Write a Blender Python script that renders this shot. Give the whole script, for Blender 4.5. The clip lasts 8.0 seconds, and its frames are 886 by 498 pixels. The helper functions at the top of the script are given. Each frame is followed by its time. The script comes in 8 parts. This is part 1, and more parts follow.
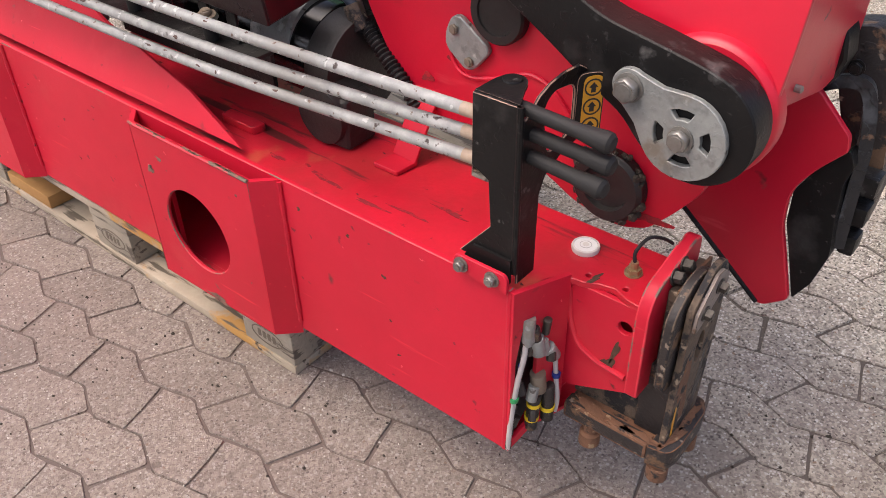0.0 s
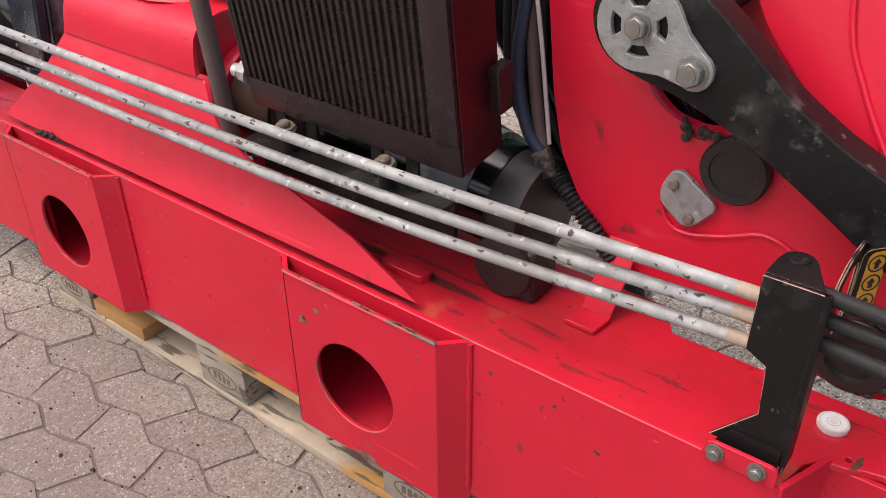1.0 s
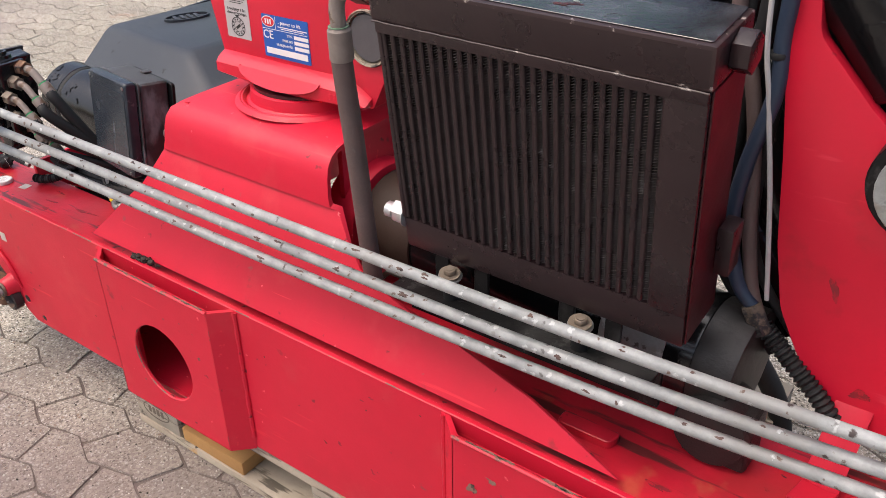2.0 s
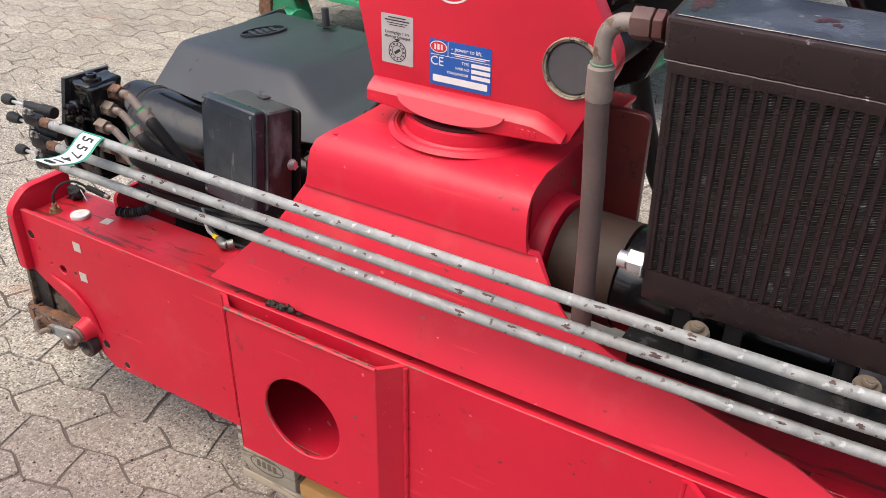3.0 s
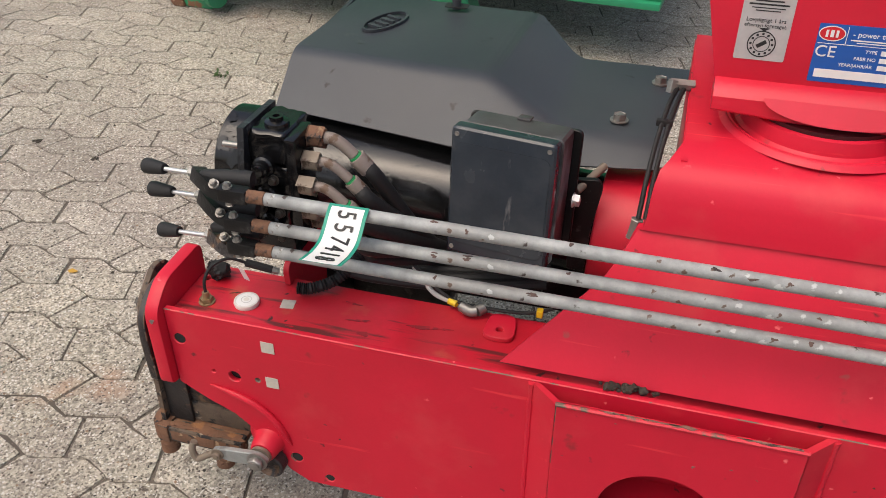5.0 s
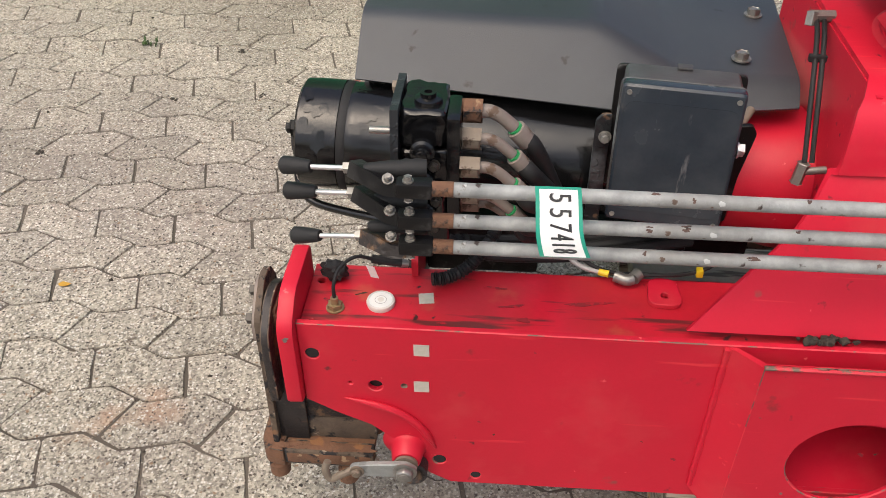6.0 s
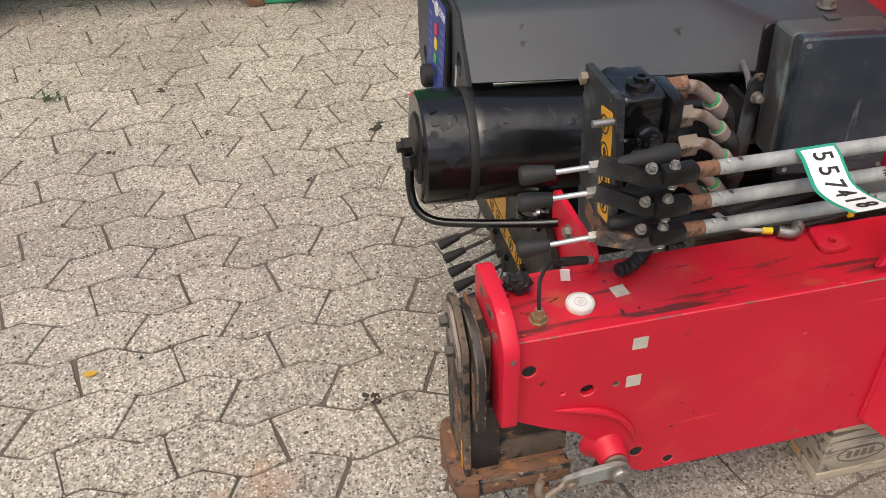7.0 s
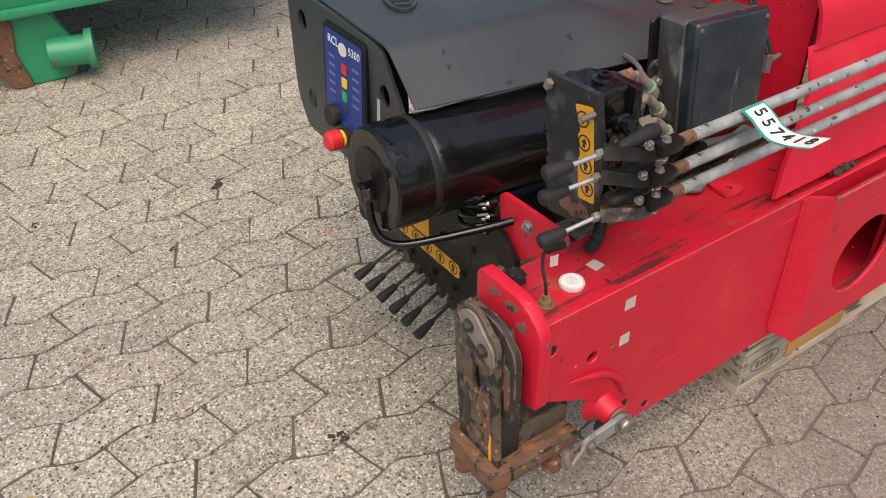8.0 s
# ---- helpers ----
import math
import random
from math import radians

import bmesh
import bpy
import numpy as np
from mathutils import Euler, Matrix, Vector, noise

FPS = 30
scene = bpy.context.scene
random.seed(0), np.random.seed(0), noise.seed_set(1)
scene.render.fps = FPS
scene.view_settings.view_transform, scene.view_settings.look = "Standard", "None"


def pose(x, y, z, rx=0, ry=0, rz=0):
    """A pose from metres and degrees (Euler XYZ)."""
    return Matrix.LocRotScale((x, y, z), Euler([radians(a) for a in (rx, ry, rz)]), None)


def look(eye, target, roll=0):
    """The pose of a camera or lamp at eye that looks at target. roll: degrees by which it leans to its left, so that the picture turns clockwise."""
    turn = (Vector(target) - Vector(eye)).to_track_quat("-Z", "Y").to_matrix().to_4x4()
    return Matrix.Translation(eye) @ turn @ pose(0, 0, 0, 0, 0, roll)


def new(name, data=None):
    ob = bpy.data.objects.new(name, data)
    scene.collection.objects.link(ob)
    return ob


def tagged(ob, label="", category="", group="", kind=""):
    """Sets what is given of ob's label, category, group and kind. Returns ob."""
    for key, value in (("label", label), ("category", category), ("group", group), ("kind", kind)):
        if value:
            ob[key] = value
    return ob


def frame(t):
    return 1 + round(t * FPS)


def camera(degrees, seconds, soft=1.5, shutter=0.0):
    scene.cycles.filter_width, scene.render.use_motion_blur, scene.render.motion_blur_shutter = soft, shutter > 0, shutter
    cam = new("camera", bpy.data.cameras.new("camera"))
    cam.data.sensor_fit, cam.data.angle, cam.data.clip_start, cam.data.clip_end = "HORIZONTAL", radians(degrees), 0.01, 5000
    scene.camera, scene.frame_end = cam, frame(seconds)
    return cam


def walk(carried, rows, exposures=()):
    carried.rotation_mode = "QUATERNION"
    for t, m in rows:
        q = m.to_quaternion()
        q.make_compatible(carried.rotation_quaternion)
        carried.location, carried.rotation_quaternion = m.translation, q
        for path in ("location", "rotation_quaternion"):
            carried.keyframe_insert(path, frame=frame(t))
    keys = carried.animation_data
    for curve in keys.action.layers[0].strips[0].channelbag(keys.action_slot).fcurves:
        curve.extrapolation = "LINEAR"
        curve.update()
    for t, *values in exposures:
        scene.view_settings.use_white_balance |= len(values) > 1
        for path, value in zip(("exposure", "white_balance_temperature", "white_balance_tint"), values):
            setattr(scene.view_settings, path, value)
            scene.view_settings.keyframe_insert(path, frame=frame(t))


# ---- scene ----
cam = camera(54.4, 8.0, soft=0.9)
PATH = [
    (0, (0.451, 0.479, 1.209), (-0.569, 1.696, -0.007), -1.3),
    (0.5, (0.282, 0.408, 1.23), (-0.731, 1.676, 0.062), -1.3),
    (1, (0.09, 0.403, 1.258), (-0.946, 1.731, 0.18), -0.5),
    (1.5, (-0.094, 0.421, 1.317), (-1.162, 1.776, 0.306), -0.9),
    (1.7, (-0.16, 0.426, 1.33), (-1.221, 1.786, 0.316), -1.1),
    (2.8, (-0.632, 0.285, 1.357), (-1.53, 1.75, 0.334), 0.9),
    (3, (-0.716, 0.282, 1.351), (-1.596, 1.756, 0.326), 1.0),
    (3.5, (-0.93, 0.336, 1.35), (-1.805, 1.801, 0.307), -0.3),
    (4, (-1.137, 0.341, 1.325), (-1.94, 1.821, 0.246), -0.3),
    (4.5, (-1.421, 0.302, 1.337), (-2.025, 1.846, 0.219), 0.2),
    (4.7, (-1.503, 0.301, 1.325), (-2.037, 1.867, 0.201), 0.3),
    (5.8, (-1.909, 0.378, 1.303), (-2.117, 1.927, 0.055), -0.7),
    (6, (-2.034, 0.366, 1.291), (-2.151, 1.917, 0.033), -0.1),
    (6.5, (-2.337, 0.349, 1.282), (-2.25, 1.901, 0.024), -0.5),
    (7, (-2.542, 0.45, 1.265), (-2.229, 1.974, 0.009), -1.6),
    (7.5, (-2.713, 0.517, 1.277), (-2.092, 1.96, 0.04), -1.0),
    (8, (-2.925, 0.526, 1.297), (-2.02, 1.847, 0.099), -0.6),
]
walk(cam, [(t, look(eye, target, roll)) for t, eye, target, roll in PATH],
     [(0, 0.72, 6700, 16), (1.5, 0.64, 6550, 14), (3.0, 0.64, 6500, 11), (3.5, 0.64, 6550, 11), (4.0, 0.44, 6600, 10), (4.5, 0.26, 6650, 10), (6.0, 0.42, 6700, 9), (8.0, 0.40, 6750, 9)])

# ---- light ----
world = bpy.data.worlds.new("sky")
scene.world = world
world.use_nodes = True
wn = world.node_tree.nodes
sky = wn.new("ShaderNodeTexSky")
sky.sky_type = "NISHITA"
sky.sun_disc = False
sky.sun_elevation = radians(63)
sky.sun_rotation = radians(-143)
sky.air_density, sky.dust_density, sky.ozone_density = 1.0, 6.0, 1.0
wn["Background"].inputs["Strength"].default_value = 0.15
world.node_tree.links.new(sky.outputs[0], wn["Background"].inputs["Color"])
sun_data = bpy.data.lights.new("sun", "SUN")
sun_data.energy, sun_data.angle, sun_data.color = 0.85, radians(70), (1.0, 0.95, 0.88)
sun = new("sun", sun_data)
sun.matrix_world = look((-4.4, -3.0, 11.0), (-1.2, 1.3, 0))


# ---- materials ----
def surface(name, base, second=None, rough=0.5, metal=0.0, grain=60.0, blot=6.0, bump=0.15, spots=None, spot_at=0.7,
            spot_scale=14.0, vary=0.0, spec=0.5, mix=0.5, spot_rough=None, coat=0.0, flecks=None, streak=None, streak_at=0.7, stretch=(4, 60, 60), pebble=None, stain=None, relief=None, world=False, patch=None):
    """A worn surface: two tones at a coarse scale, grain in relief, and spots of another colour."""
    m = bpy.data.materials.new(name)
    m.use_nodes = True
    nt = m.node_tree
    n, l = nt.nodes, nt.links
    b = n["Principled BSDF"]
    co = n.new("ShaderNodeNewGeometry").outputs["Position"] if world else n.new("ShaderNodeTexCoord").outputs["Object"]

    def noise_tex(scale, detail=4.0, rough_n=0.6):
        t = n.new("ShaderNodeTexNoise")
        t.inputs["Scale"].default_value = scale
        t.inputs["Detail"].default_value = detail
        t.inputs["Roughness"].default_value = rough_n
        l.new(co, t.inputs["Vector"])
        return t.outputs["Fac"]

    def ramp(value, lo, hi):
        r = n.new("ShaderNodeMapRange")
        r.inputs["From Min"].default_value, r.inputs["From Max"].default_value = lo, hi
        l.new(value, r.inputs["Value"])
        return r.outputs[0]

    def blend(fac, a, c):
        x = n.new("ShaderNodeMix")
        x.data_type = "RGBA"
        for k, v in ((0, fac), (6, a), (7, c)):
            if isinstance(v, (tuple, list)):
                x.inputs[k].default_value = (*v, 1)
            elif isinstance(v, (int, float)):
                x.inputs[k].default_value = v
            else:
                l.new(v, x.inputs[k])
        return x.outputs[2]

    second = second or tuple(0.7 * c for c in base)
    big = noise_tex(blot, 5)
    fine = noise_tex(grain, 6)
    col = blend(ramp(big, 0.5 - mix * 0.5, 0.5 + mix * 0.5), base, second)
    col = blend(ramp(fine, 0.35, 0.75), col, blend(0.35, col, second))
    rr = ramp(fine, 0.2, 0.8)
    rmap = n.new("ShaderNodeMapRange")
    rmap.inputs["To Min"].default_value, rmap.inputs["To Max"].default_value = max(rough - 0.1, 0.03), min(rough + 0.12, 1)
    l.new(big, rmap.inputs["Value"])
    rough_out = rmap.outputs[0]
    if spots:
        sp = ramp(noise_tex(spot_scale, 8, 0.65), spot_at - 0.025, spot_at + 0.025)
        col = blend(sp, col, spots)
        if spot_rough is not None:
            rm = n.new("ShaderNodeMix")
            rm.data_type = "FLOAT"
            l.new(sp, rm.inputs[0])
            l.new(rough_out, rm.inputs[2])
            rm.inputs[3].default_value = spot_rough
            rough_out = rm.outputs[0]
    def chips(scale, share, size, colour, base_col):
        vo = n.new("ShaderNodeTexVoronoi")
        vo.inputs["Scale"].default_value = scale
        wob = n.new("ShaderNodeTexNoise")
        wob.inputs["Scale"].default_value = scale * 1.7
        wob.inputs["Detail"].default_value = 3.0
        l.new(co, wob.inputs["Vector"])
        mad = n.new("ShaderNodeVectorMath")
        mad.operation = "MULTIPLY_ADD"
        l.new(wob.outputs["Color"], mad.inputs[0])
        mad.inputs[1].default_value = (1.1 / scale, 1.1 / scale, 1.1 / scale)
        l.new(co, mad.inputs[2])
        l.new(mad.outputs[0], vo.inputs["Vector"])
        sep = n.new("ShaderNodeSeparateColor")
        l.new(vo.outputs["Color"], sep.inputs[0])
        pick = ramp(sep.outputs[0], 1 - share - 0.01, 1 - share + 0.01)
        near_c = ramp(vo.outputs["Distance"], size + 0.06, size - 0.06)
        mul = n.new("ShaderNodeMath")
        mul.operation = "MULTIPLY"
        l.new(pick, mul.inputs[0])
        l.new(near_c, mul.inputs[1])
        return blend(mul.outputs[0], base_col, colour)

    if pebble:  # each grain of the aggregate has a lightness of its own
        for scale, lo, hi in pebble:
            vo = n.new("ShaderNodeTexVoronoi")
            vo.inputs["Scale"].default_value = scale
            l.new(co, vo.inputs["Vector"])
            sep = n.new("ShaderNodeSeparateColor")
            l.new(vo.outputs["Color"], sep.inputs[0])
            mr = n.new("ShaderNodeMapRange")
            mr.inputs["To Min"].default_value, mr.inputs["To Max"].default_value = lo, hi
            l.new(sep.outputs[1], mr.inputs["Value"])
            hv = n.new("ShaderNodeHueSaturation")
            l.new(mr.outputs[0], hv.inputs["Value"])
            l.new(col, hv.inputs["Color"])
            col = hv.outputs[0]
    for row in (stain or ()):  # (colour, scale, threshold, softness, most)
        sf = ramp(noise_tex(row[1], 5, 0.55), row[2] - row[3], row[2] + row[3])
        sm = n.new("ShaderNodeMath")
        sm.operation = "MULTIPLY"
        sm.inputs[1].default_value = row[4]
        l.new(sf, sm.inputs[0])
        col = blend(sm.outputs[0], col, row[0])
    if streak:
        mp = n.new("ShaderNodeMapping")
        mp.inputs["Scale"].default_value = stretch
        l.new(co, mp.inputs["Vector"])
        st_t = n.new("ShaderNodeTexNoise")
        st_t.inputs["Scale"].default_value = 1.0
        st_t.inputs["Detail"].default_value = 6.0
        l.new(mp.outputs[0], st_t.inputs["Vector"])
        col = blend(ramp(st_t.outputs["Fac"], streak_at - 0.02, streak_at + 0.04), col, streak)
    for row in (flecks or ()):
        col = chips(row[1], row[2], row[3], row[0], col)
    if patch:  # one large darker, browner patch with a ragged edge: (x, y, half length, half width, colour, most)
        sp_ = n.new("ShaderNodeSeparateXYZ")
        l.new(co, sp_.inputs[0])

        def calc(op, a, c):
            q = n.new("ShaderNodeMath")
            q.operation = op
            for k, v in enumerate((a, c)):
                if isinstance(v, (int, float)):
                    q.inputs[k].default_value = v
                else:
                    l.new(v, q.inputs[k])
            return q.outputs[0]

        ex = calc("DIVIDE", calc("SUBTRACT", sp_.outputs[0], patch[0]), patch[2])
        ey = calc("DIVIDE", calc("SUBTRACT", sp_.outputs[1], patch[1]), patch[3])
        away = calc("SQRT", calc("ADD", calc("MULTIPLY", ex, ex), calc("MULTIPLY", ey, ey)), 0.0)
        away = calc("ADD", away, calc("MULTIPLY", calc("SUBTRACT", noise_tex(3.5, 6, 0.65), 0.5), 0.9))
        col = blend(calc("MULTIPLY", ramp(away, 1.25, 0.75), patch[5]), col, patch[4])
    if vary:
        info = n.new("ShaderNodeObjectInfo").outputs["Random"]
        geo = n.new("ShaderNodeNewGeometry").outputs["Random Per Island"]
        add = n.new("ShaderNodeMath")
        l.new(info, add.inputs[0])
        l.new(geo, add.inputs[1])
        fr = n.new("ShaderNodeMath")
        fr.operation = "FRACT"
        l.new(add.outputs[0], fr.inputs[0])
        hs = n.new("ShaderNodeHueSaturation")
        vr = n.new("ShaderNodeMapRange")
        vr.inputs["To Min"].default_value, vr.inputs["To Max"].default_value = 1 - vary, 1 + vary
        l.new(fr.outputs[0], vr.inputs["Value"])
        l.new(vr.outputs[0], hs.inputs["Value"])
        l.new(col, hs.inputs["Color"])
        col = hs.outputs[0]
    bp = n.new("ShaderNodeBump")
    bp.inputs["Strength"].default_value = bump
    bp.inputs["Distance"].default_value = 0.002
    l.new(rr, bp.inputs["Height"])
    if relief:  # flaked film: raised and lowered patches
        rb_ = n.new("ShaderNodeBump")
        rb_.inputs["Strength"].default_value = relief[2]
        rb_.inputs["Distance"].default_value = 0.003
        l.new(ramp(noise_tex(relief[0], 3, 0.5), relief[1] - 0.012, relief[1] + 0.012), rb_.inputs["Height"])
        l.new(bp.outputs[0], rb_.inputs["Normal"])
        l.new(rb_.outputs[0], b.inputs["Normal"])
    else:
        l.new(bp.outputs[0], b.inputs["Normal"])
    l.new(col, b.inputs["Base Color"])
    l.new(rough_out, b.inputs["Roughness"])
    b.inputs["Metallic"].default_value = metal
    b.inputs["Specular IOR Level"].default_value = spec
    b.inputs["Coat Weight"].default_value = coat
    return m


RED = surface("red_paint", (0.63, 0.014, 0.040), (0.54, 0.011, 0.033), rough=0.42, grain=220, blot=4, bump=0.06, spec=0.35, spots=(0.26, 0.06, 0.04), spot_at=0.74, spot_scale=26, spot_rough=0.8, flecks=[((0.12, 0.02, 0.02), 30, 0.14, 0.11), ((0.26, 0.09, 0.07), 17, 0.09, 0.13), ((0.80, 0.16, 0.16), 55, 0.04, 0.12), ((0.10, 0.04, 0.03), 9, 0.05, 0.06)], streak=(0.68, 0.035, 0.05), streak_at=0.685, stretch=(4, 90, 60), stain=[((0.36, 0.012, 0.020), 2.6, 0.60, 0.14, 0.4), ((0.64, 0.075, 0.075), 7.5, 0.64, 0.07, 0.32), ((0.16, 0.03, 0.025), 13.0, 0.71, 0.03, 0.6)])
# Glossier and a little brighter than red_paint.
RED_BRIGHT = surface("glossy_red_paint", (0.68, 0.013, 0.042), (0.60, 0.011, 0.036), rough=0.31, grain=220, blot=4, bump=0.06, spec=0.5, spots=(0.30, 0.06, 0.05), spot_at=0.745, spot_scale=22, spot_rough=0.8, flecks=[((0.10, 0.02, 0.02), 24, 0.10, 0.10), ((0.06, 0.02, 0.018), 14, 0.06, 0.08), ((0.34, 0.09, 0.07), 15, 0.04, 0.10)], stain=[((0.44, 0.010, 0.022), 2.6, 0.58, 0.14, 0.55), ((0.30, 0.02, 0.022), 9.0, 0.68, 0.05, 0.4)], streak=(0.72, 0.05, 0.075), streak_at=0.70, stretch=(5, 30, 30))
RED_TOP = surface("dirty_red_paint", (0.66, 0.014, 0.040), (0.46, 0.013, 0.025), rough=0.34, grain=120, blot=9, bump=0.1, spots=(0.10, 0.022, 0.022), spot_at=0.675, spot_scale=20, spot_rough=0.75, flecks=[((0.05, 0.02, 0.018), 40, 0.10, 0.16), ((0.04, 0.02, 0.018), 13, 0.08, 0.10)], streak=(0.14, 0.022, 0.022), streak_at=0.61, stretch=(4.5, 38, 20), stain=[((0.34, 0.03, 0.028), 7.0, 0.58, 0.10, 0.5), ((0.50, 0.13, 0.06), 11.0, 0.68, 0.04, 0.45)])
RED_IN = surface("faded_red_paint", (0.55, 0.03, 0.035), (0.4, 0.02, 0.025), rough=0.5, grain=120, blot=9, bump=0.1, spots=(0.5, 0.3, 0.27), spot_at=0.7, spot_scale=18)
CHIP = surface("bare_worn_metal", (0.30, 0.20, 0.15), (0.10, 0.07, 0.06), rough=0.7, grain=150, blot=40, bump=0.3)
BLACK = surface("black_paint", (0.005, 0.005, 0.0055), (0.010, 0.0095, 0.0095), rough=0.42, grain=140, blot=12, bump=0.15, spots=(0.075, 0.072, 0.07), spot_at=0.715, spot_scale=24, streak=(0.11, 0.105, 0.10), streak_at=0.71, stretch=(14, 30, 30), spec=0.25, stain=[((0.06, 0.058, 0.056), 9.0, 0.60, 0.06, 0.5), ((0.11, 0.108, 0.105), 24.0, 0.66, 0.04, 0.5), ((0.16, 0.155, 0.15), 60.0, 0.70, 0.03, 0.5)], relief=(40, 0.60, 0.2))
GLOSS_BLACK = surface("glossy_black_enamel", (0.004, 0.004, 0.0045), (0.007, 0.007, 0.0075), spec=0.5, rough=0.16, grain=60, blot=12, bump=0.12, spots=(0.03, 0.03, 0.03), spot_at=0.72, spot_scale=40, relief=(17, 0.62, 0.13))
COOLER = surface("brown_black_paint", (0.0160, 0.0085, 0.0096), (0.024, 0.013, 0.0142), rough=0.27, spec=0.45, grain=120, blot=14, bump=0.15, spots=(0.10, 0.06, 0.055), spot_at=0.73, spot_scale=40)
RUBBER = surface("black_rubber", (0.013, 0.013, 0.014), (0.024, 0.024, 0.024), rough=0.6, grain=150, blot=20, bump=0.2, spec=0.3)
PLASTIC = surface("grey_black_plastic", (0.028, 0.033, 0.040), (0.041, 0.046, 0.054), rough=0.40, grain=500, blot=4, bump=0.12, spots=(0.068, 0.073, 0.07), spot_at=0.67, spot_scale=9, flecks=[((0.004, 0.004, 0.004), 34, 0.08, 0.16), ((0.006, 0.005, 0.005), 20, 0.09, 0.13), ((0.13, 0.13, 0.125), 20, 0.03, 0.07)], spec=0.4, stain=[((0.068, 0.078, 0.082), 3.0, 0.56, 0.12, 0.45)])
LID = surface("dark_plastic_lid", (0.014, 0.020, 0.029), (0.024, 0.032, 0.042), rough=0.24, grain=200, blot=14, bump=0.08, spots=(0.045, 0.05, 0.055), spot_at=0.66, spot_scale=9, spec=0.45, flecks=[((0.12, 0.125, 0.13), 24, 0.05, 0.08)], stain=[((0.060, 0.068, 0.076), 7.0, 0.55, 0.14, 0.6)], streak=(0.10, 0.105, 0.11), streak_at=0.68, stretch=(60, 60, 9))
BOXTOP = surface("dusty_brown_plastic", (0.024, 0.019, 0.018), (0.075, 0.074, 0.074), rough=0.45, grain=120, blot=18, bump=0.15, spots=(0.09, 0.085, 0.08), spot_at=0.70, spot_scale=40, streak=(0.16, 0.18, 0.185), streak_at=0.53, stretch=(4, 14, 7), stain=[((0.085, 0.095, 0.10), 9.0, 0.54, 0.06, 0.7)])
GALV = surface("weathered_galvanised_steel", (0.44, 0.45, 0.44), (0.22, 0.23, 0.225), rough=0.6, metal=0.15, mix=0.4, grain=160, blot=26, bump=0.25, spots=(0.17, 0.155, 0.14), spot_at=0.69, spot_scale=38, flecks=[((0.05, 0.035, 0.032), 60, 0.15, 0.24), ((0.12, 0.08, 0.06), 95, 0.14, 0.26), ((0.50, 0.51, 0.50), 80, 0.15, 0.3)], stain=[((0.24, 0.235, 0.22), 5.0, 0.58, 0.07, 0.7), ((0.25, 0.15, 0.09), 4.0, 0.70, 0.02, 0.7)])
ZINC = surface("zinc_plated_steel", (0.36, 0.355, 0.335), (0.20, 0.19, 0.17), rough=0.38, metal=0.65, grain=150, blot=40, bump=0.15, spots=(0.14, 0.09, 0.06), spot_at=0.68, spot_scale=60)
CAST = surface("dull_grey_steel_plate", (0.36, 0.38, 0.365), (0.22, 0.23, 0.22), rough=0.5, metal=0.3, grain=150, blot=30, bump=0.25, spots=(0.48, 0.49, 0.47), spot_at=0.64, spot_scale=22, flecks=[((0.10, 0.09, 0.08), 70, 0.1, 0.25)], stain=[((0.20, 0.165, 0.12), 16.0, 0.60, 0.05, 0.7), ((0.14, 0.145, 0.14), 42.0, 0.60, 0.04, 0.5), ((0.52, 0.54, 0.52), 30.0, 0.66, 0.03, 0.6)], relief=(60, 0.55, 0.25))
RUST = surface("rusted_steel", (0.225, 0.108, 0.058), (0.120, 0.064, 0.040), rough=0.85, metal=0.05, grain=140, blot=18, bump=0.8, spots=(0.028, 0.025, 0.024), spot_at=0.60, spot_scale=34, flecks=[((0.33, 0.22, 0.13), 70, 0.22, 0.3), ((0.26, 0.12, 0.05), 30, 0.2, 0.28)], relief=(24, 0.55, 0.5))
RUSTY_BLACK = surface("rusty_black_steel", (0.016, 0.016, 0.018), (0.035, 0.028, 0.025), rough=0.5, grain=120, blot=14, bump=0.5, spots=(0.15, 0.088, 0.05), spot_at=0.585, spot_scale=18, flecks=[((0.22, 0.18, 0.14), 60, 0.12, 0.25)], relief=(22, 0.54, 0.4))
BROWN = surface("dusty_brown_steel", (0.15, 0.110, 0.078), (0.24, 0.200, 0.155), rough=0.55, metal=0.2, grain=120, blot=22, bump=0.25, spots=(0.07, 0.045, 0.03), spot_at=0.60, spot_scale=26)
HOSE = surface("dusty_brown_hose", (0.150, 0.100, 0.090), (0.085, 0.060, 0.055), rough=0.6, grain=260, blot=10, bump=0.25, spots=(0.13, 0.105, 0.095), spot_at=0.66, spot_scale=20)
CHROME = surface("bright_steel", (0.72, 0.72, 0.71), (0.6, 0.6, 0.6), rough=0.3, metal=0.75, grain=200, blot=40, bump=0.05)
WHITE = surface("white_plastic", (0.72, 0.70, 0.65), (0.6, 0.57, 0.52), rough=0.45, grain=100, blot=60, bump=0.05)
PAPER = surface("white_paper", (0.80, 0.80, 0.77), (0.72, 0.72, 0.70), rough=0.5, grain=100, blot=30, bump=0.03)
PAPER_GREEN = surface("green_print", (0.01, 0.30, 0.20), (0.012, 0.26, 0.17), rough=0.5, grain=100, blot=30, bump=0.02)
# Print ink; also paints the dark of unlit holes and gaps.
INK_AND_GAP = surface("ink_and_gap_black", (0.012, 0.012, 0.012), (0.02, 0.02, 0.02), rough=0.5, grain=100, blot=30, bump=0.0)
GREY_STICKER = surface("silver_grey_sticker", (0.50, 0.485, 0.475), (0.40, 0.385, 0.375), rough=0.45, grain=120, blot=30, bump=0.03)
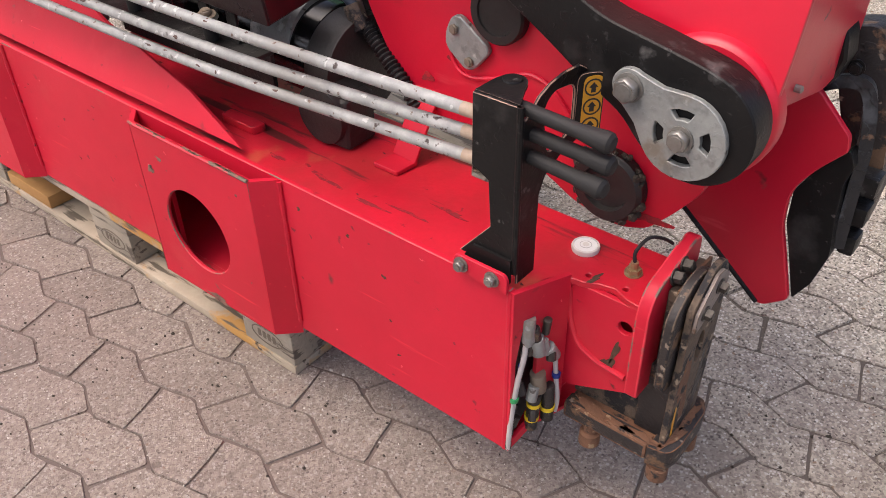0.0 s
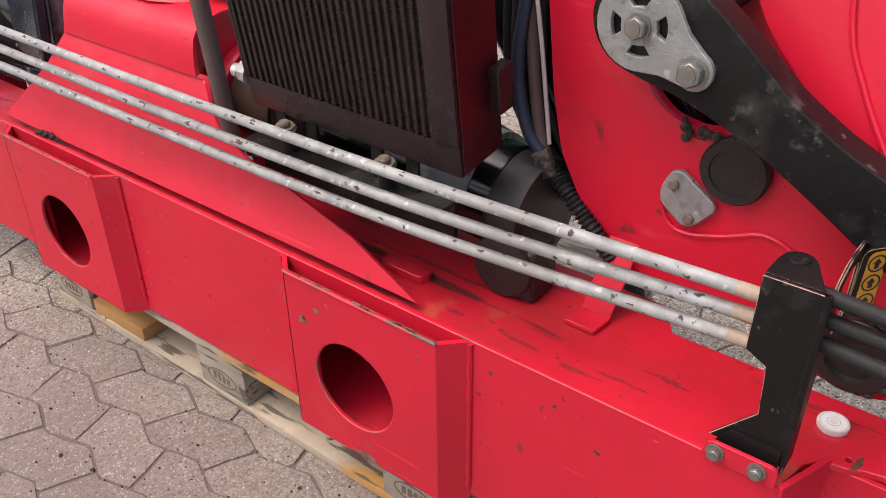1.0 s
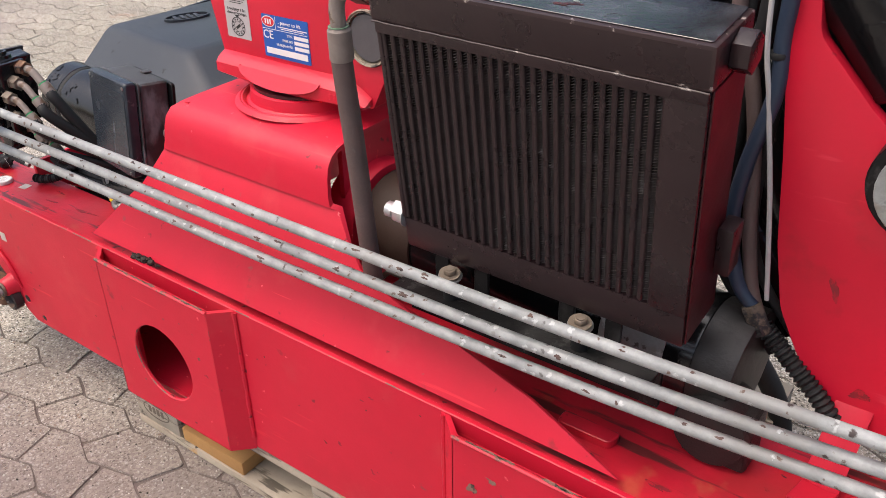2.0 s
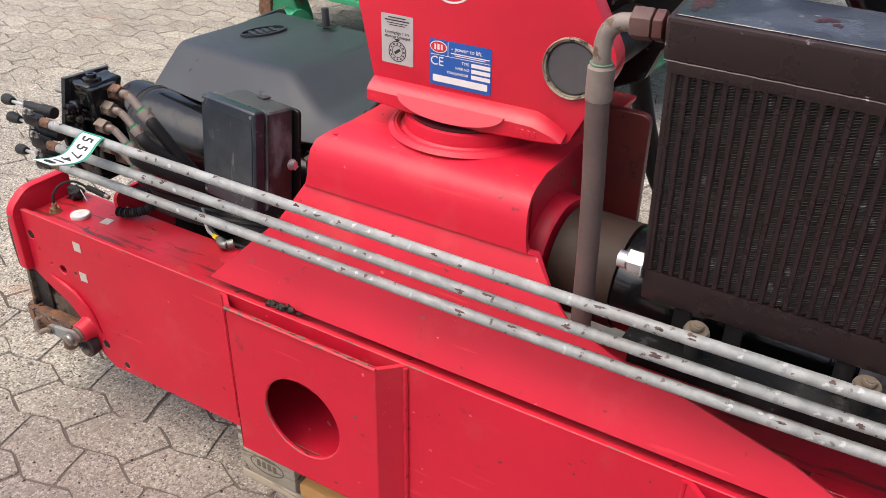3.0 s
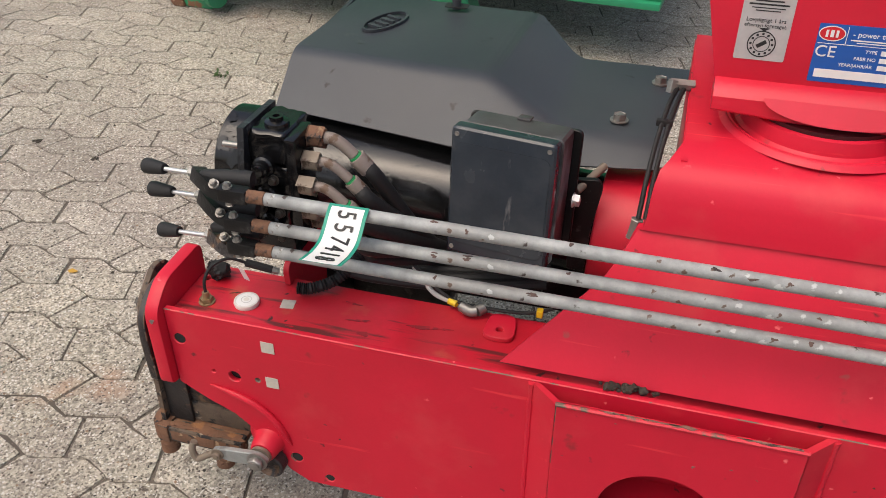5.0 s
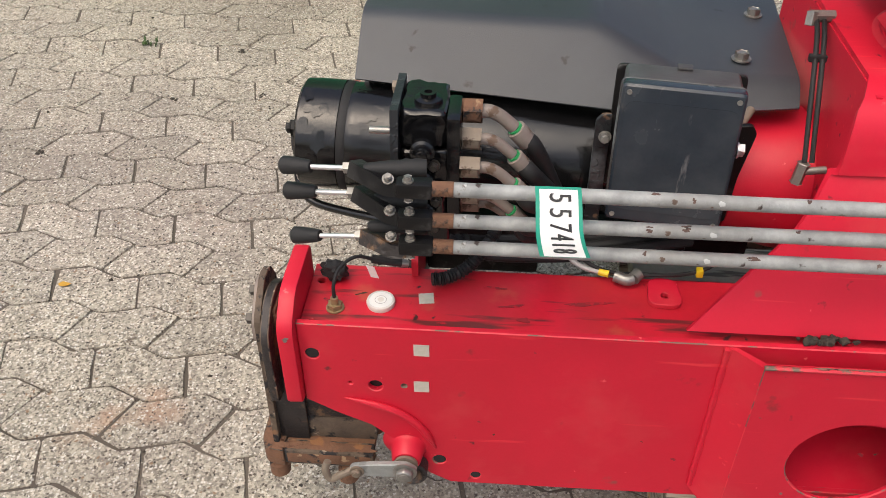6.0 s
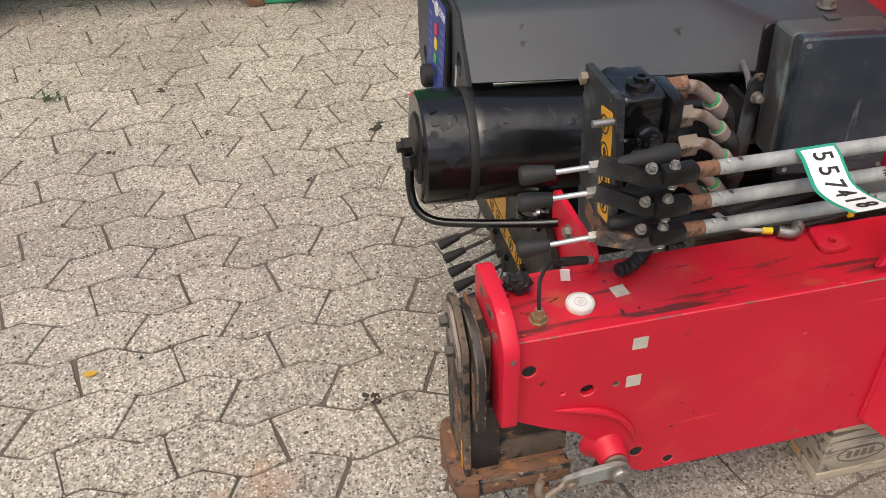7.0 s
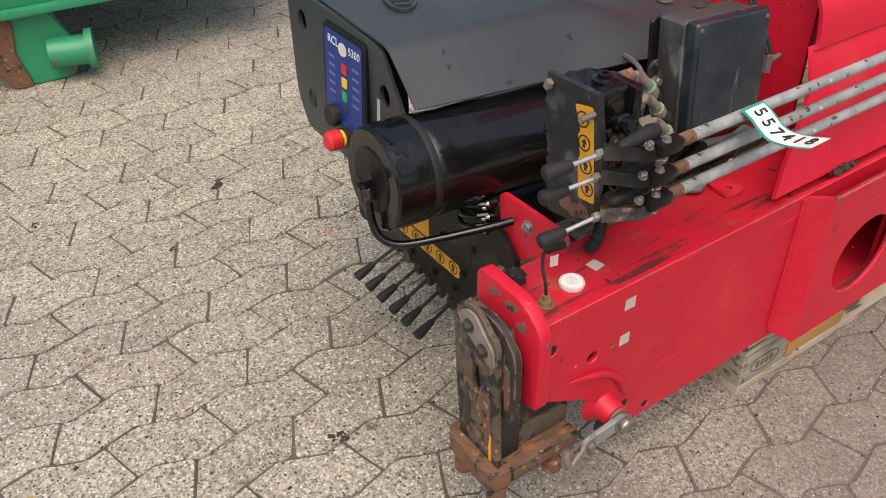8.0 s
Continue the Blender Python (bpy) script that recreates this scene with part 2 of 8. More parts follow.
SILVER = surface("silver_label", (0.60, 0.57, 0.50), (0.46, 0.43, 0.36), rough=0.4, metal=0.1, grain=120, blot=60, bump=0.1)
BLUE = surface("blue_label", (0.012, 0.10, 0.42), (0.012, 0.09, 0.36), rough=0.4, grain=120, blot=30, bump=0.02)
DEEP_BLUE = surface("deep_blue_label", (0.008, 0.035, 0.24), (0.008, 0.03, 0.2), rough=0.4, grain=120, blot=30, bump=0.02)
YELLOW = surface("yellow_sticker", (0.72, 0.36, 0.02), (0.62, 0.30, 0.02), rough=0.45, grain=120, blot=40, bump=0.05, spots=(0.2, 0.11, 0.02), spot_at=0.7, spot_scale=60)
SIGNAL_RED = surface("signal_red_plastic", (0.65, 0.02, 0.03), (0.55, 0.02, 0.03), rough=0.35, grain=100, blot=30, bump=0.02)
SIGNAL_YELLOW = surface("signal_yellow_plastic", (0.75, 0.55, 0.02), (0.7, 0.5, 0.02), rough=0.35, grain=100, blot=30, bump=0.02)
SIGNAL_GREEN = surface("signal_green_plastic", (0.02, 0.32, 0.10), (0.02, 0.28, 0.09), rough=0.35, grain=100, blot=30, bump=0.02)
GREEN = surface("green_container_paint", (0.02, 0.30, 0.14), (0.03, 0.22, 0.11), rough=0.4, grain=60, blot=6, bump=0.15, spots=(0.20, 0.09, 0.05), spot_at=0.62, spot_scale=9)
WOOD = surface("weathered_pallet_wood", (0.42, 0.37, 0.29), (0.24, 0.21, 0.165), rough=0.85, grain=120, blot=9, bump=0.6, spots=(0.11, 0.09, 0.07), spot_at=0.64, spot_scale=14, streak=(0.12, 0.10, 0.08), streak_at=0.58, stretch=(6, 40, 90))
NEW_WOOD = surface("fresh_pallet_board", (0.50, 0.27, 0.09), (0.38, 0.20, 0.07), rough=0.8, grain=90, blot=8, bump=0.4)
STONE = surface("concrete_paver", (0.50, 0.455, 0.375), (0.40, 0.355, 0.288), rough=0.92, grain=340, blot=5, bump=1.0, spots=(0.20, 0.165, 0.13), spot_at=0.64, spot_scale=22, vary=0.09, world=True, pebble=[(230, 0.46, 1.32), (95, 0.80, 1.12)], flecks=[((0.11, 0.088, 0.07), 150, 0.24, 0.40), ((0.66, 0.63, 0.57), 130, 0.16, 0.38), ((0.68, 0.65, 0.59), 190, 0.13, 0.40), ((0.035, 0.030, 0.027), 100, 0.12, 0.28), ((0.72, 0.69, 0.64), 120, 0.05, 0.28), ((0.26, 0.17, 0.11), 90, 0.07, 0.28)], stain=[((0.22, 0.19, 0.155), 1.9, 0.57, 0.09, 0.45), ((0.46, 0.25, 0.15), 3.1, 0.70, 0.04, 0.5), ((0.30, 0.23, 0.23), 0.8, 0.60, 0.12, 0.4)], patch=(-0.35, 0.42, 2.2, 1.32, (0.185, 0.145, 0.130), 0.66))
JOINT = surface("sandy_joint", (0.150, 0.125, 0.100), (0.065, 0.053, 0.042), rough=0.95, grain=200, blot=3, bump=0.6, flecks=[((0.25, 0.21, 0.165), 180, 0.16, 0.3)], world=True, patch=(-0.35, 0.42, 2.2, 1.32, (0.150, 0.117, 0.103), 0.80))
BRASS = surface("brass", (0.42, 0.33, 0.18), (0.28, 0.22, 0.13), rough=0.4, metal=0.5, grain=100, blot=40, bump=0.1)
BLUE_HOSE = surface("blue_black_hose", (0.018, 0.03, 0.055), (0.03, 0.045, 0.075), rough=0.45, grain=150, blot=12, bump=0.15)
LEAF = surface("yellow_leaf", (0.55, 0.32, 0.03), (0.4, 0.2, 0.02), rough=0.6, grain=80, blot=40, bump=0.2)
WEED = surface("green_weed", (0.05, 0.10, 0.02), (0.04, 0.08, 0.02), rough=0.6, grain=80, blot=40, bump=0.2)
SOIL = surface("dark_dirt", (0.03, 0.024, 0.018), (0.05, 0.04, 0.03), rough=0.95, grain=120, blot=60, bump=0.6)


# ---- building helpers ----
AT = {}


def thing(name, at, label, category, group="", kind=""):
    """An empty at the base of a thing, which its parts hang from."""
    ob = new(name)
    ob.location = at
    ob.empty_display_size = 0.05
    AT[ob.name] = Vector(at)
    return tagged(ob, label, category, group, kind)


def part(name, bm, material, parent=None, label="", smooth=True):
    """One mesh object, drawn in world places, under a thing or under a part."""
    base = AT[parent.name] if parent else Vector((0, 0, 0))
    bmesh.ops.recalc_face_normals(bm, faces=bm.faces)
    if not parent:
        lo = Vector([min(v.co[i] for v in bm.verts) for i in range(3)])
        hi = Vector([max(v.co[i] for v in bm.verts) for i in range(3)])
        base = Vector(((lo.x + hi.x) / 2, (lo.y + hi.y) / 2, lo.z))
    me = bpy.data.meshes.new(name)
    for v in bm.verts:
        v.co -= base
    if smooth:
        for f in bm.faces:
            f.smooth = True
        for e in bm.edges:
            if len(e.link_faces) != 2 or e.calc_face_angle(0) > 0.6:
                e.smooth = False
    if not isinstance(material, (list, tuple)):
        for f in bm.faces:
            f.material_index = 0
    bm.to_mesh(me)
    bm.free()
    for mt in (material if isinstance(material, (list, tuple)) else [material]):
        me.materials.append(mt)
    ob = new(name, me)
    if parent:
        ob.parent = parent
    else:
        ob.location = base
    AT[ob.name] = base
    if label:
        ob["label"] = label
    return ob


def single(name, bm, material, label, category, group="", kind=""):
    return tagged(part(name, bm, material), label, category, group, kind)


def bevel_sharp(bm, w, seg=2, geom=None):
    if w > 0:
        es = [e for e in (geom or bm.edges) if len(e.link_faces) == 2 and e.calc_face_angle(0) > 0.5]
        made = bmesh.ops.bevel(bm, geom=es, offset=w, segments=seg, affect="EDGES", profile=0.6, clamp_overlap=True)
        for f in made["faces"]:
            f.material_index = 1


def box(x0, x1, y0, y1, z0, z1, bevel=0.003, seg=2, m=None, bm=None):
    b = bmesh.new()
    bmesh.ops.create_cube(b, size=1)
    for v in b.verts:
        v.co = Vector(((x0 + x1) / 2 + v.co.x * (x1 - x0), (y0 + y1) / 2 + v.co.y * (y1 - y0), (z0 + z1) / 2 + v.co.z * (z1 - z0)))
    bevel_sharp(b, bevel, seg)
    if m:
        b.transform(m)
    return join(bm, b)


def join(bm, b):
    if bm is None:
        return b
    me = bpy.data.meshes.new("tmp")
    b.to_mesh(me)
    bm.from_mesh(me)
    b.free()
    bpy.data.meshes.remove(me)
    return bm


def plane_pt(axis, u, v, w):
    return {"x": (w, u, v), "y": (u, w, v), "z": (u, v, w)}[axis]


def circle(cu, cv, r, n=24, rv=None, a0=0.0):
    return [(cu + r * math.cos(a0 + 2 * math.pi * i / n), cv + (rv or r) * math.sin(a0 + 2 * math.pi * i / n)) for i in range(n)]


def rounded(pts, r, n=5):
    """A polygon with its corners rounded; r is one radius, or one for each corner."""
    out = []
    k = len(pts)
    for i, p in enumerate(pts):
        ri = r[i] if isinstance(r, (list, tuple)) else r
        p = Vector(p)
        a, c = Vector(pts[i - 1]) - p, Vector(pts[(i + 1) % k]) - p
        if ri <= 0:
            out.append(tuple(p))
            continue
        d = min(ri, a.length * 0.49, c.length * 0.49)
        s, e = p + a.normalized() * d, p + c.normalized() * d
        for j in range(n + 1):
            t = j / n
            out.append(tuple((1 - t) ** 2 * s + 2 * t * (1 - t) * p + t * t * e))
    return out


def plate(outline, axis, w0, w1, holes=(), bevel=0.0, m=None, bm=None, seg=1):
    """A flat plate cut to an outline, with holes through it, from w0 to w1 along an axis."""
    b = bmesh.new()
    edges = []
    for loop in (outline, *holes):
        vs = [b.verts.new(plane_pt(axis, u, v, w0)) for u, v in loop]
        edges += [b.edges.new((vs[i], vs[(i + 1) % len(vs)])) for i in range(len(vs))]
    if holes:
        bmesh.ops.triangle_fill(b, edges=edges, use_beauty=True)
    else:
        b.faces.new([e.verts[0] for e in edges])
    faces = list(b.faces)
    ext = bmesh.ops.extrude_face_region(b, geom=faces)
    d = Vector(plane_pt(axis, 0, 0, w1 - w0))
    for g in ext["geom"]:
        if isinstance(g, bmesh.types.BMVert):
            g.co += d
    bmesh.ops.recalc_face_normals(b, faces=b.faces)
    bevel_sharp(b, bevel, seg)
    if m:
        b.transform(m)
    return join(bm, b)


def rod(p0, p1, r, n=16, r1=None, bevel=0.0, bm=None):
    """A round bar from p0 to p1."""
    b = bmesh.new()
    p0, p1 = Vector(p0), Vector(p1)
    d = p1 - p0
    bmesh.ops.create_cone(b, cap_ends=True, segments=n, radius1=r, radius2=r if r1 is None else r1, depth=d.length)
    if bevel:
        bevel_sharp(b, bevel, 2)
    b.transform(Matrix.Translation((p0 + p1) / 2) @ d.to_track_quat("Z", "Y").to_matrix().to_4x4())
    return join(bm, b)


def lathe(p0, direction, profile, n=28, bm=None, caps=True):
    """A turned shape: profile rows of (distance along, radius)."""
    b = bmesh.new()
    rings = []
    for h, r in profile:
        rings.append([b.verts.new((r * math.cos(2 * math.pi * i / n), r * math.sin(2 * math.pi * i / n), h)) for i in range(n)] if r > 1e-6 else [b.verts.new((0, 0, h))])
    for a, c in zip(rings, rings[1:]):
        for i in range(n):
            j = (i + 1) % n
            if len(a) == 1 and len(c) > 1:
                b.faces.new((a[0], c[i], c[j]))
            elif len(c) == 1 and len(a) > 1:
                b.faces.new((a[i], a[j], c[0]))
            elif len(a) > 1:
                b.faces.new((a[i], a[j], c[j], c[i]))
    for ring, flip in ((rings[0], True), (rings[-1], False)):
        if len(ring) > 1 and caps:
            b.faces.new(ring[::-1] if flip else ring)
    b.transform(Matrix.Translation(p0) @ Vector(direction).to_track_quat("Z", "Y").to_matrix().to_4x4())
    return join(bm, b)


def spline(pts, n=8):
    """A smooth line through the points."""
    ps = [Vector(p) for p in pts]
    ps = [2 * ps[0] - ps[1]] + ps + [2 * ps[-1] - ps[-2]]
    out = []
    for i in range(1, len(ps) - 2):
        for j in range(n):
            t = j / n
            a, b, c, d = ps[i - 1:i + 3]
            out.append(0.5 * (2 * b + (c - a) * t + (2 * a - 5 * b + 4 * c - d) * t * t + (3 * b - a - 3 * c + d) * t ** 3))
    return out + [ps[-2]]


def tube(pts, r, n=10, smooth=8, bm=None, radii=None, turn=0.0):
    """A hose or bent bar along points."""
    line = spline(pts, smooth) if smooth else [Vector(p) for p in pts]
    b = bmesh.new()
    rings = []
    up = Vector((0.31, 0.17, 0.93))
    for i, p in enumerate(line):
        d = (line[min(i + 1, len(line) - 1)] - line[max(i - 1, 0)]).normalized()
        s = d.cross(up).normalized()
        if i and s.dot(prev) < 0:
            s = -s
        prev = s
        q = d.cross(s)
        rr = r if radii is None else radii(i / (len(line) - 1))
        rings.append([b.verts.new(p + rr * (math.cos(turn + 2 * math.pi * k / n) * s + math.sin(turn + 2 * math.pi * k / n) * q)) for k in range(n)])
    for a, c in zip(rings, rings[1:]):
        for k in range(n):
            b.faces.new((a[k], a[(k + 1) % n], c[(k + 1) % n], c[k]))
    b.faces.new(rings[0][::-1])
    b.faces.new(rings[-1])
    return join(bm, b)


def bolt(p, direction, r=0.008, h=0.007, washer=0.0, bm=None):
    """A hexagon head with a washer under it and the shank's end."""
    d = Vector(direction).normalized()
    p = Vector(p)
    if washer:
        bm = rod(p, p + d * 0.002, washer, 20, bm=bm)
        p = p + d * 0.002
    b = rod(p, p + d * h, r, 6)
    bevel_sharp(b, r * 0.12, 1)
    bm = join(bm, b)
    return rod(p + d * h, p + d * (h + 0.0015), r * 0.6, 12, bm=bm)


def sweep(profile, x_of, bm=None):
    """A folded sheet: profile rows (y, z) and, for each row, its two ends in x."""
    b = bmesh.new() if bm is None else bm
    rows = []
    for (y, z), (xa, xb) in zip(profile, x_of):
        rows.append((b.verts.new((xa, y, z)), b.verts.new((xb, y, z))))
    for (a, c), (d, e) in zip(rows, rows[1:]):
        b.faces.new((a, c, e, d))
    return b


def thicken(bm, t):
    bmesh.ops.recalc_face_normals(bm, faces=bm.faces)
    bmesh.ops.solidify(bm, geom=list(bm.faces), thickness=t)
    return bm


def writing(text, size, m, material, parent, name="lettering", extrude=0.0003):
    """Letters in the built-in font, as a mesh under its thing; m: where the text's middle lies and how it faces."""
    cu = bpy.data.curves.new("text", "FONT")
    cu.body, cu.size, cu.extrude, cu.align_x, cu.align_y = text, size, extrude, "CENTER", "CENTER"
    cu.resolution_u = 3
    tmp = bpy.data.objects.new("text", cu)
    scene.collection.objects.link(tmp)
    me = tmp.to_mesh()
    b = bmesh.new()
    b.from_mesh(me)
    tmp.to_mesh_clear()
    bpy.data.objects.remove(tmp)
    bpy.data.curves.remove(cu)
    b.transform(m)
    return part(name, b, material, parent, smooth=False)


def flat(outline, m, t=0.0006, bm=None):
    """A sticker: an outline in its own plane, laid at m."""
    return plate(outline, "z", 0, t, m=m, bm=bm)


def rect(cu, cv, w, h, r=0.0):
    p = [(cu - w / 2, cv - h / 2), (cu + w / 2, cv - h / 2), (cu + w / 2, cv + h / 2), (cu - w / 2, cv + h / 2)]
    return rounded(p, r, 3) if r else p


def frame_at(o, right, up):
    """The pose of a flat thing whose own x runs along right and y along up."""
    r = Vector(right).normalized()
    n = r.cross(Vector(up)).normalized()
    u = n.cross(r)
    m = Matrix((r, u, n)).transposed().to_4x4()
    m.translation = o
    return m

CAPGREY = surface("grey_plastic_cap", (0.10, 0.095, 0.10), (0.075, 0.07, 0.075), rough=0.4, grain=200, blot=20, bump=0.05)
EDGE_RED = surface("chipped_red_edge", (0.72, 0.05, 0.07), (0.60, 0.02, 0.04), rough=0.5, grain=150, blot=12, bump=0.1, spots=(0.16, 0.12, 0.09), spot_at=0.54, spot_scale=14, spot_rough=0.8)
EDGE_BARE = surface("worn_bare_edge", (0.50, 0.32, 0.24), (0.24, 0.14, 0.10), rough=0.6, grain=150, blot=30, bump=0.2, spots=(0.02, 0.018, 0.018), spot_at=0.56, spot_scale=24)
PALE_RUST = surface("pale_rust_film", (0.42, 0.36, 0.29), (0.30, 0.20, 0.13), rough=0.7, grain=150, blot=30, bump=0.3, spots=(0.20, 0.10, 0.05), spot_at=0.60, spot_scale=34)
STAMP = surface("burnt_stamp", (0.12, 0.095, 0.07), (0.16, 0.13, 0.10), rough=0.9, grain=150, blot=40, bump=0.2)
OILY = surface("brown_oily_steel", (0.028, 0.017, 0.013), (0.050, 0.032, 0.025), rough=0.5, spec=0.2, grain=90, blot=18, bump=0.2, spots=(0.025, 0.017, 0.015), spot_at=0.70, spot_scale=18)
DARK_RED = surface("dark_red_paint", (0.055, 0.005, 0.008), (0.022, 0.004, 0.006), rough=0.35, grain=100, blot=12, bump=0.1, spots=(0.02, 0.01, 0.01), spot_at=0.65, spot_scale=20)
DIRTY_STEEL = surface("dirty_grey_brown_steel", (0.165, 0.118, 0.078), (0.070, 0.052, 0.040), rough=0.75, grain=140, blot=20, bump=0.6, spots=(0.016, 0.015, 0.016), spot_at=0.53, spot_scale=26, flecks=[((0.28, 0.22, 0.16), 60, 0.2, 0.28), ((0.22, 0.11, 0.055), 32, 0.2, 0.26)], relief=(22, 0.53, 0.5))

PIN_RING = surface("dirty_cream_ring", (0.42, 0.37, 0.28), (0.20, 0.16, 0.115), rough=0.6, grain=150, blot=40, bump=0.3, spots=(0.03, 0.024, 0.02), spot_at=0.57, spot_scale=60)
CHIPPED = surface("chipped_bare_patch", (0.14, 0.062, 0.045), (0.25, 0.15, 0.11), rough=0.75, grain=160, blot=50, bump=0.4, spots=(0.05, 0.03, 0.025), spot_at=0.58, spot_scale=60)
MUD = surface("dried_mud", (0.095, 0.055, 0.03), (0.055, 0.032, 0.02), rough=0.9, grain=160, blot=50, bump=0.6)
SMUDGE = surface("dark_grease_smudge", (0.17, 0.018, 0.022), (0.30, 0.020, 0.028), rough=0.5, grain=160, blot=60, bump=0.2, spots=(0.45, 0.015, 0.028), spot_at=0.54, spot_scale=70)
GREASY_STEEL = surface("greasy_dark_steel", (0.030, 0.028, 0.027), (0.075, 0.066, 0.056), rough=0.4, metal=0.4, grain=150, blot=40, bump=0.2)
FERRULE = surface("dusty_grey_ferrule", (0.30, 0.255, 0.225), (0.21, 0.17, 0.145), rough=0.6, metal=0.2, grain=150, blot=30, bump=0.2, spots=(0.14, 0.09, 0.06), spot_at=0.62, spot_scale=40)
RED_BROWN = surface("red_brown_overpaint", (0.105, 0.030, 0.026), (0.070, 0.024, 0.021), rough=0.45, grain=150, blot=25, bump=0.25, spots=(0.30, 0.21, 0.15), spot_at=0.66, spot_scale=34)


def smear(centre, right, up, w, h, seed, m=None, bm=None, t=0.0005):
    """An uneven patch of dirt or bared metal, with a frayed outline."""
    r = random.Random(seed)
    n = 22
    ph = [r.uniform(0, 6.28) for _ in range(4)]
    pts = []
    for i in range(n):
        a = 2 * math.pi * i / n
        k = 1 + 0.28 * math.sin(2 * a + ph[0]) + 0.20 * math.sin(3 * a + ph[1]) + 0.16 * math.sin(5 * a + ph[2]) + r.uniform(-0.16, 0.16)
        pts.append((0.5 * w * k * math.cos(a), 0.5 * h * k * math.sin(a)))
    return flat(pts, frame_at(centre, right, up), t, bm=bm)
SCUFFED = surface("scuffed_black_plate", (0.010, 0.011, 0.013), (0.020, 0.022, 0.025), rough=0.45, grain=120, blot=20, bump=0.3, spots=(0.12, 0.125, 0.125), spot_at=0.66, spot_scale=22, flecks=[((0.17, 0.10, 0.06), 40, 0.12, 0.22)], stain=[((0.10, 0.115, 0.125), 14.0, 0.58, 0.05, 0.7)], relief=(30, 0.55, 0.4))
OILY_RED = surface("oily_red_brown_paint", (0.15, 0.020, 0.018), (0.075, 0.016, 0.014), rough=0.42, grain=100, blot=9, bump=0.1, spots=(0.03, 0.012, 0.01), spot_at=0.64, spot_scale=16)
EDGE_COOLER = surface("chipped_brown_edge", (0.024, 0.0125, 0.0125), (0.034, 0.018, 0.0175), rough=0.4, grain=120, blot=20, bump=0.2, spots=(0.36, 0.31, 0.28), spot_at=0.635, spot_scale=70)
# Blue-grey blotches paint the sky's sheen into the black enamel.
TANK_TOP = surface("black_enamel_with_sheen", (0.012, 0.012, 0.015), (0.026, 0.024, 0.028), rough=0.14, spec=1.0, grain=120, blot=9, bump=0.2, spots=(0.10, 0.09, 0.09), spot_at=0.68, spot_scale=30, stain=[((0.09, 0.10, 0.115), 14.0, 0.55, 0.08, 0.55)], relief=(22, 0.60, 0.2))
RED_FLAKE = surface("flaked_red_black_paint", (0.10, 0.014, 0.015), (0.016, 0.010, 0.011), rough=0.22, mix=0.5, grain=120, blot=70, bump=0.3, spots=(0.40, 0.30, 0.28), spot_at=0.66, spot_scale=120)
NUT_BROWN = surface("brown_overpainted_nut", (0.130, 0.068, 0.056), (0.085, 0.040, 0.036), rough=0.5, grain=150, blot=25, bump=0.25, spots=(0.34, 0.27, 0.21), spot_at=0.64, spot_scale=40)
DULL_GREEN = surface("dusty_green_ring", (0.10, 0.24, 0.14), (0.16, 0.22, 0.15), rough=0.6, grain=100, blot=60, bump=0.1)
ROD_CHIP = surface("dark_rusty_chip", (0.060, 0.036, 0.032), (0.12, 0.070, 0.055), rough=0.75, grain=160, blot=50, bump=0.4, spots=(0.03, 0.02, 0.018), spot_at=0.58, spot_scale=60)


# ---- crane base: the long red beam on its pallet ----
FRONT, TOP = 1.19, 0.465
base = thing("crane_base", (-1.1, 1.26, 0.15), "long red steel crane base beam resting on a wooden pallet", "crane base")
outline = [(-2.2965, 0.482), (-0.033, 0.482), (-0.033, 0.168), (-1.2, 0.160), (-2.085, 0.152)]
outline += [(-2.118, 0.172), (-2.135, 0.198), (-2.150, 0.225), (-2.172, 0.250), (-2.205, 0.280), (-2.25, 0.302), (-2.2965, 0.330)]
panel_holes = [circle(-2.279, 0.425, 0.010, 14), circle(-2.193, 0.366, 0.0105, 14), circle(-2.229, 0.369, 0.0035, 8),
               circle(-2.152, 0.369, 0.004, 8), circle(-2.102, 0.206, 0.010, 14), circle(-2.046, 0.172, 0.008, 12), rect(-1.525, 0.312, 0.27, 0.26, 0.02), rect(-0.672, 0.312, 0.27, 0.26, 0.02)]
part("front_panel", plate(outline, "y", FRONT, FRONT + 0.010, panel_holes, bevel=0.0022), [RED, EDGE_RED], base)
part("rear_panel", plate([(-2.296, 0.30), (-2.1, 0.17), (0.10, 0.17), (0.10, 0.455), (-2.296, 0.455)], "y", 1.325, 1.335), RED, base)
top_line = [(-2.2965, 1.2005), (-0.036, 1.2005), (-0.030, 1.222), (-0.022, 1.258), (-0.006, 1.279), (0.022, 1.283), (0.040, 1.292), (0.062, 1.297),
            (0.085, 1.287), (0.107, 1.284), (0.107, 1.402), (-0.26, 1.402), (-0.30, 1.46), (-1.19, 1.46), (-1.19, 1.337), (-2.2965, 1.337)]
part("top_plate", plate(top_line, "z", TOP - 0.010, TOP, [circle(-2.280, 1.215, 0.004, 8), circle(-2.282, 1.300, 0.006, 10), circle(0.020, 1.300, 0.0045, 10), circle(0.075, 1.305, 0.0045, 10)], bevel=0.001), RED_TOP, base)
part("weld_seam", tube([(-2.294, FRONT + 0.0125, TOP + 0.002), (-1.2, FRONT + 0.0125, TOP + 0.002), (-0.04, FRONT + 0.0125, TOP + 0.002)], 0.005, 8), EDGE_RED, base)
part("bottom_plate", plate([(-2.07, 1.2005), (-0.04, 1.2005), (0.0, 1.324), (-2.07, 1.324)], "z", 0.1725, 0.180), RED, base)
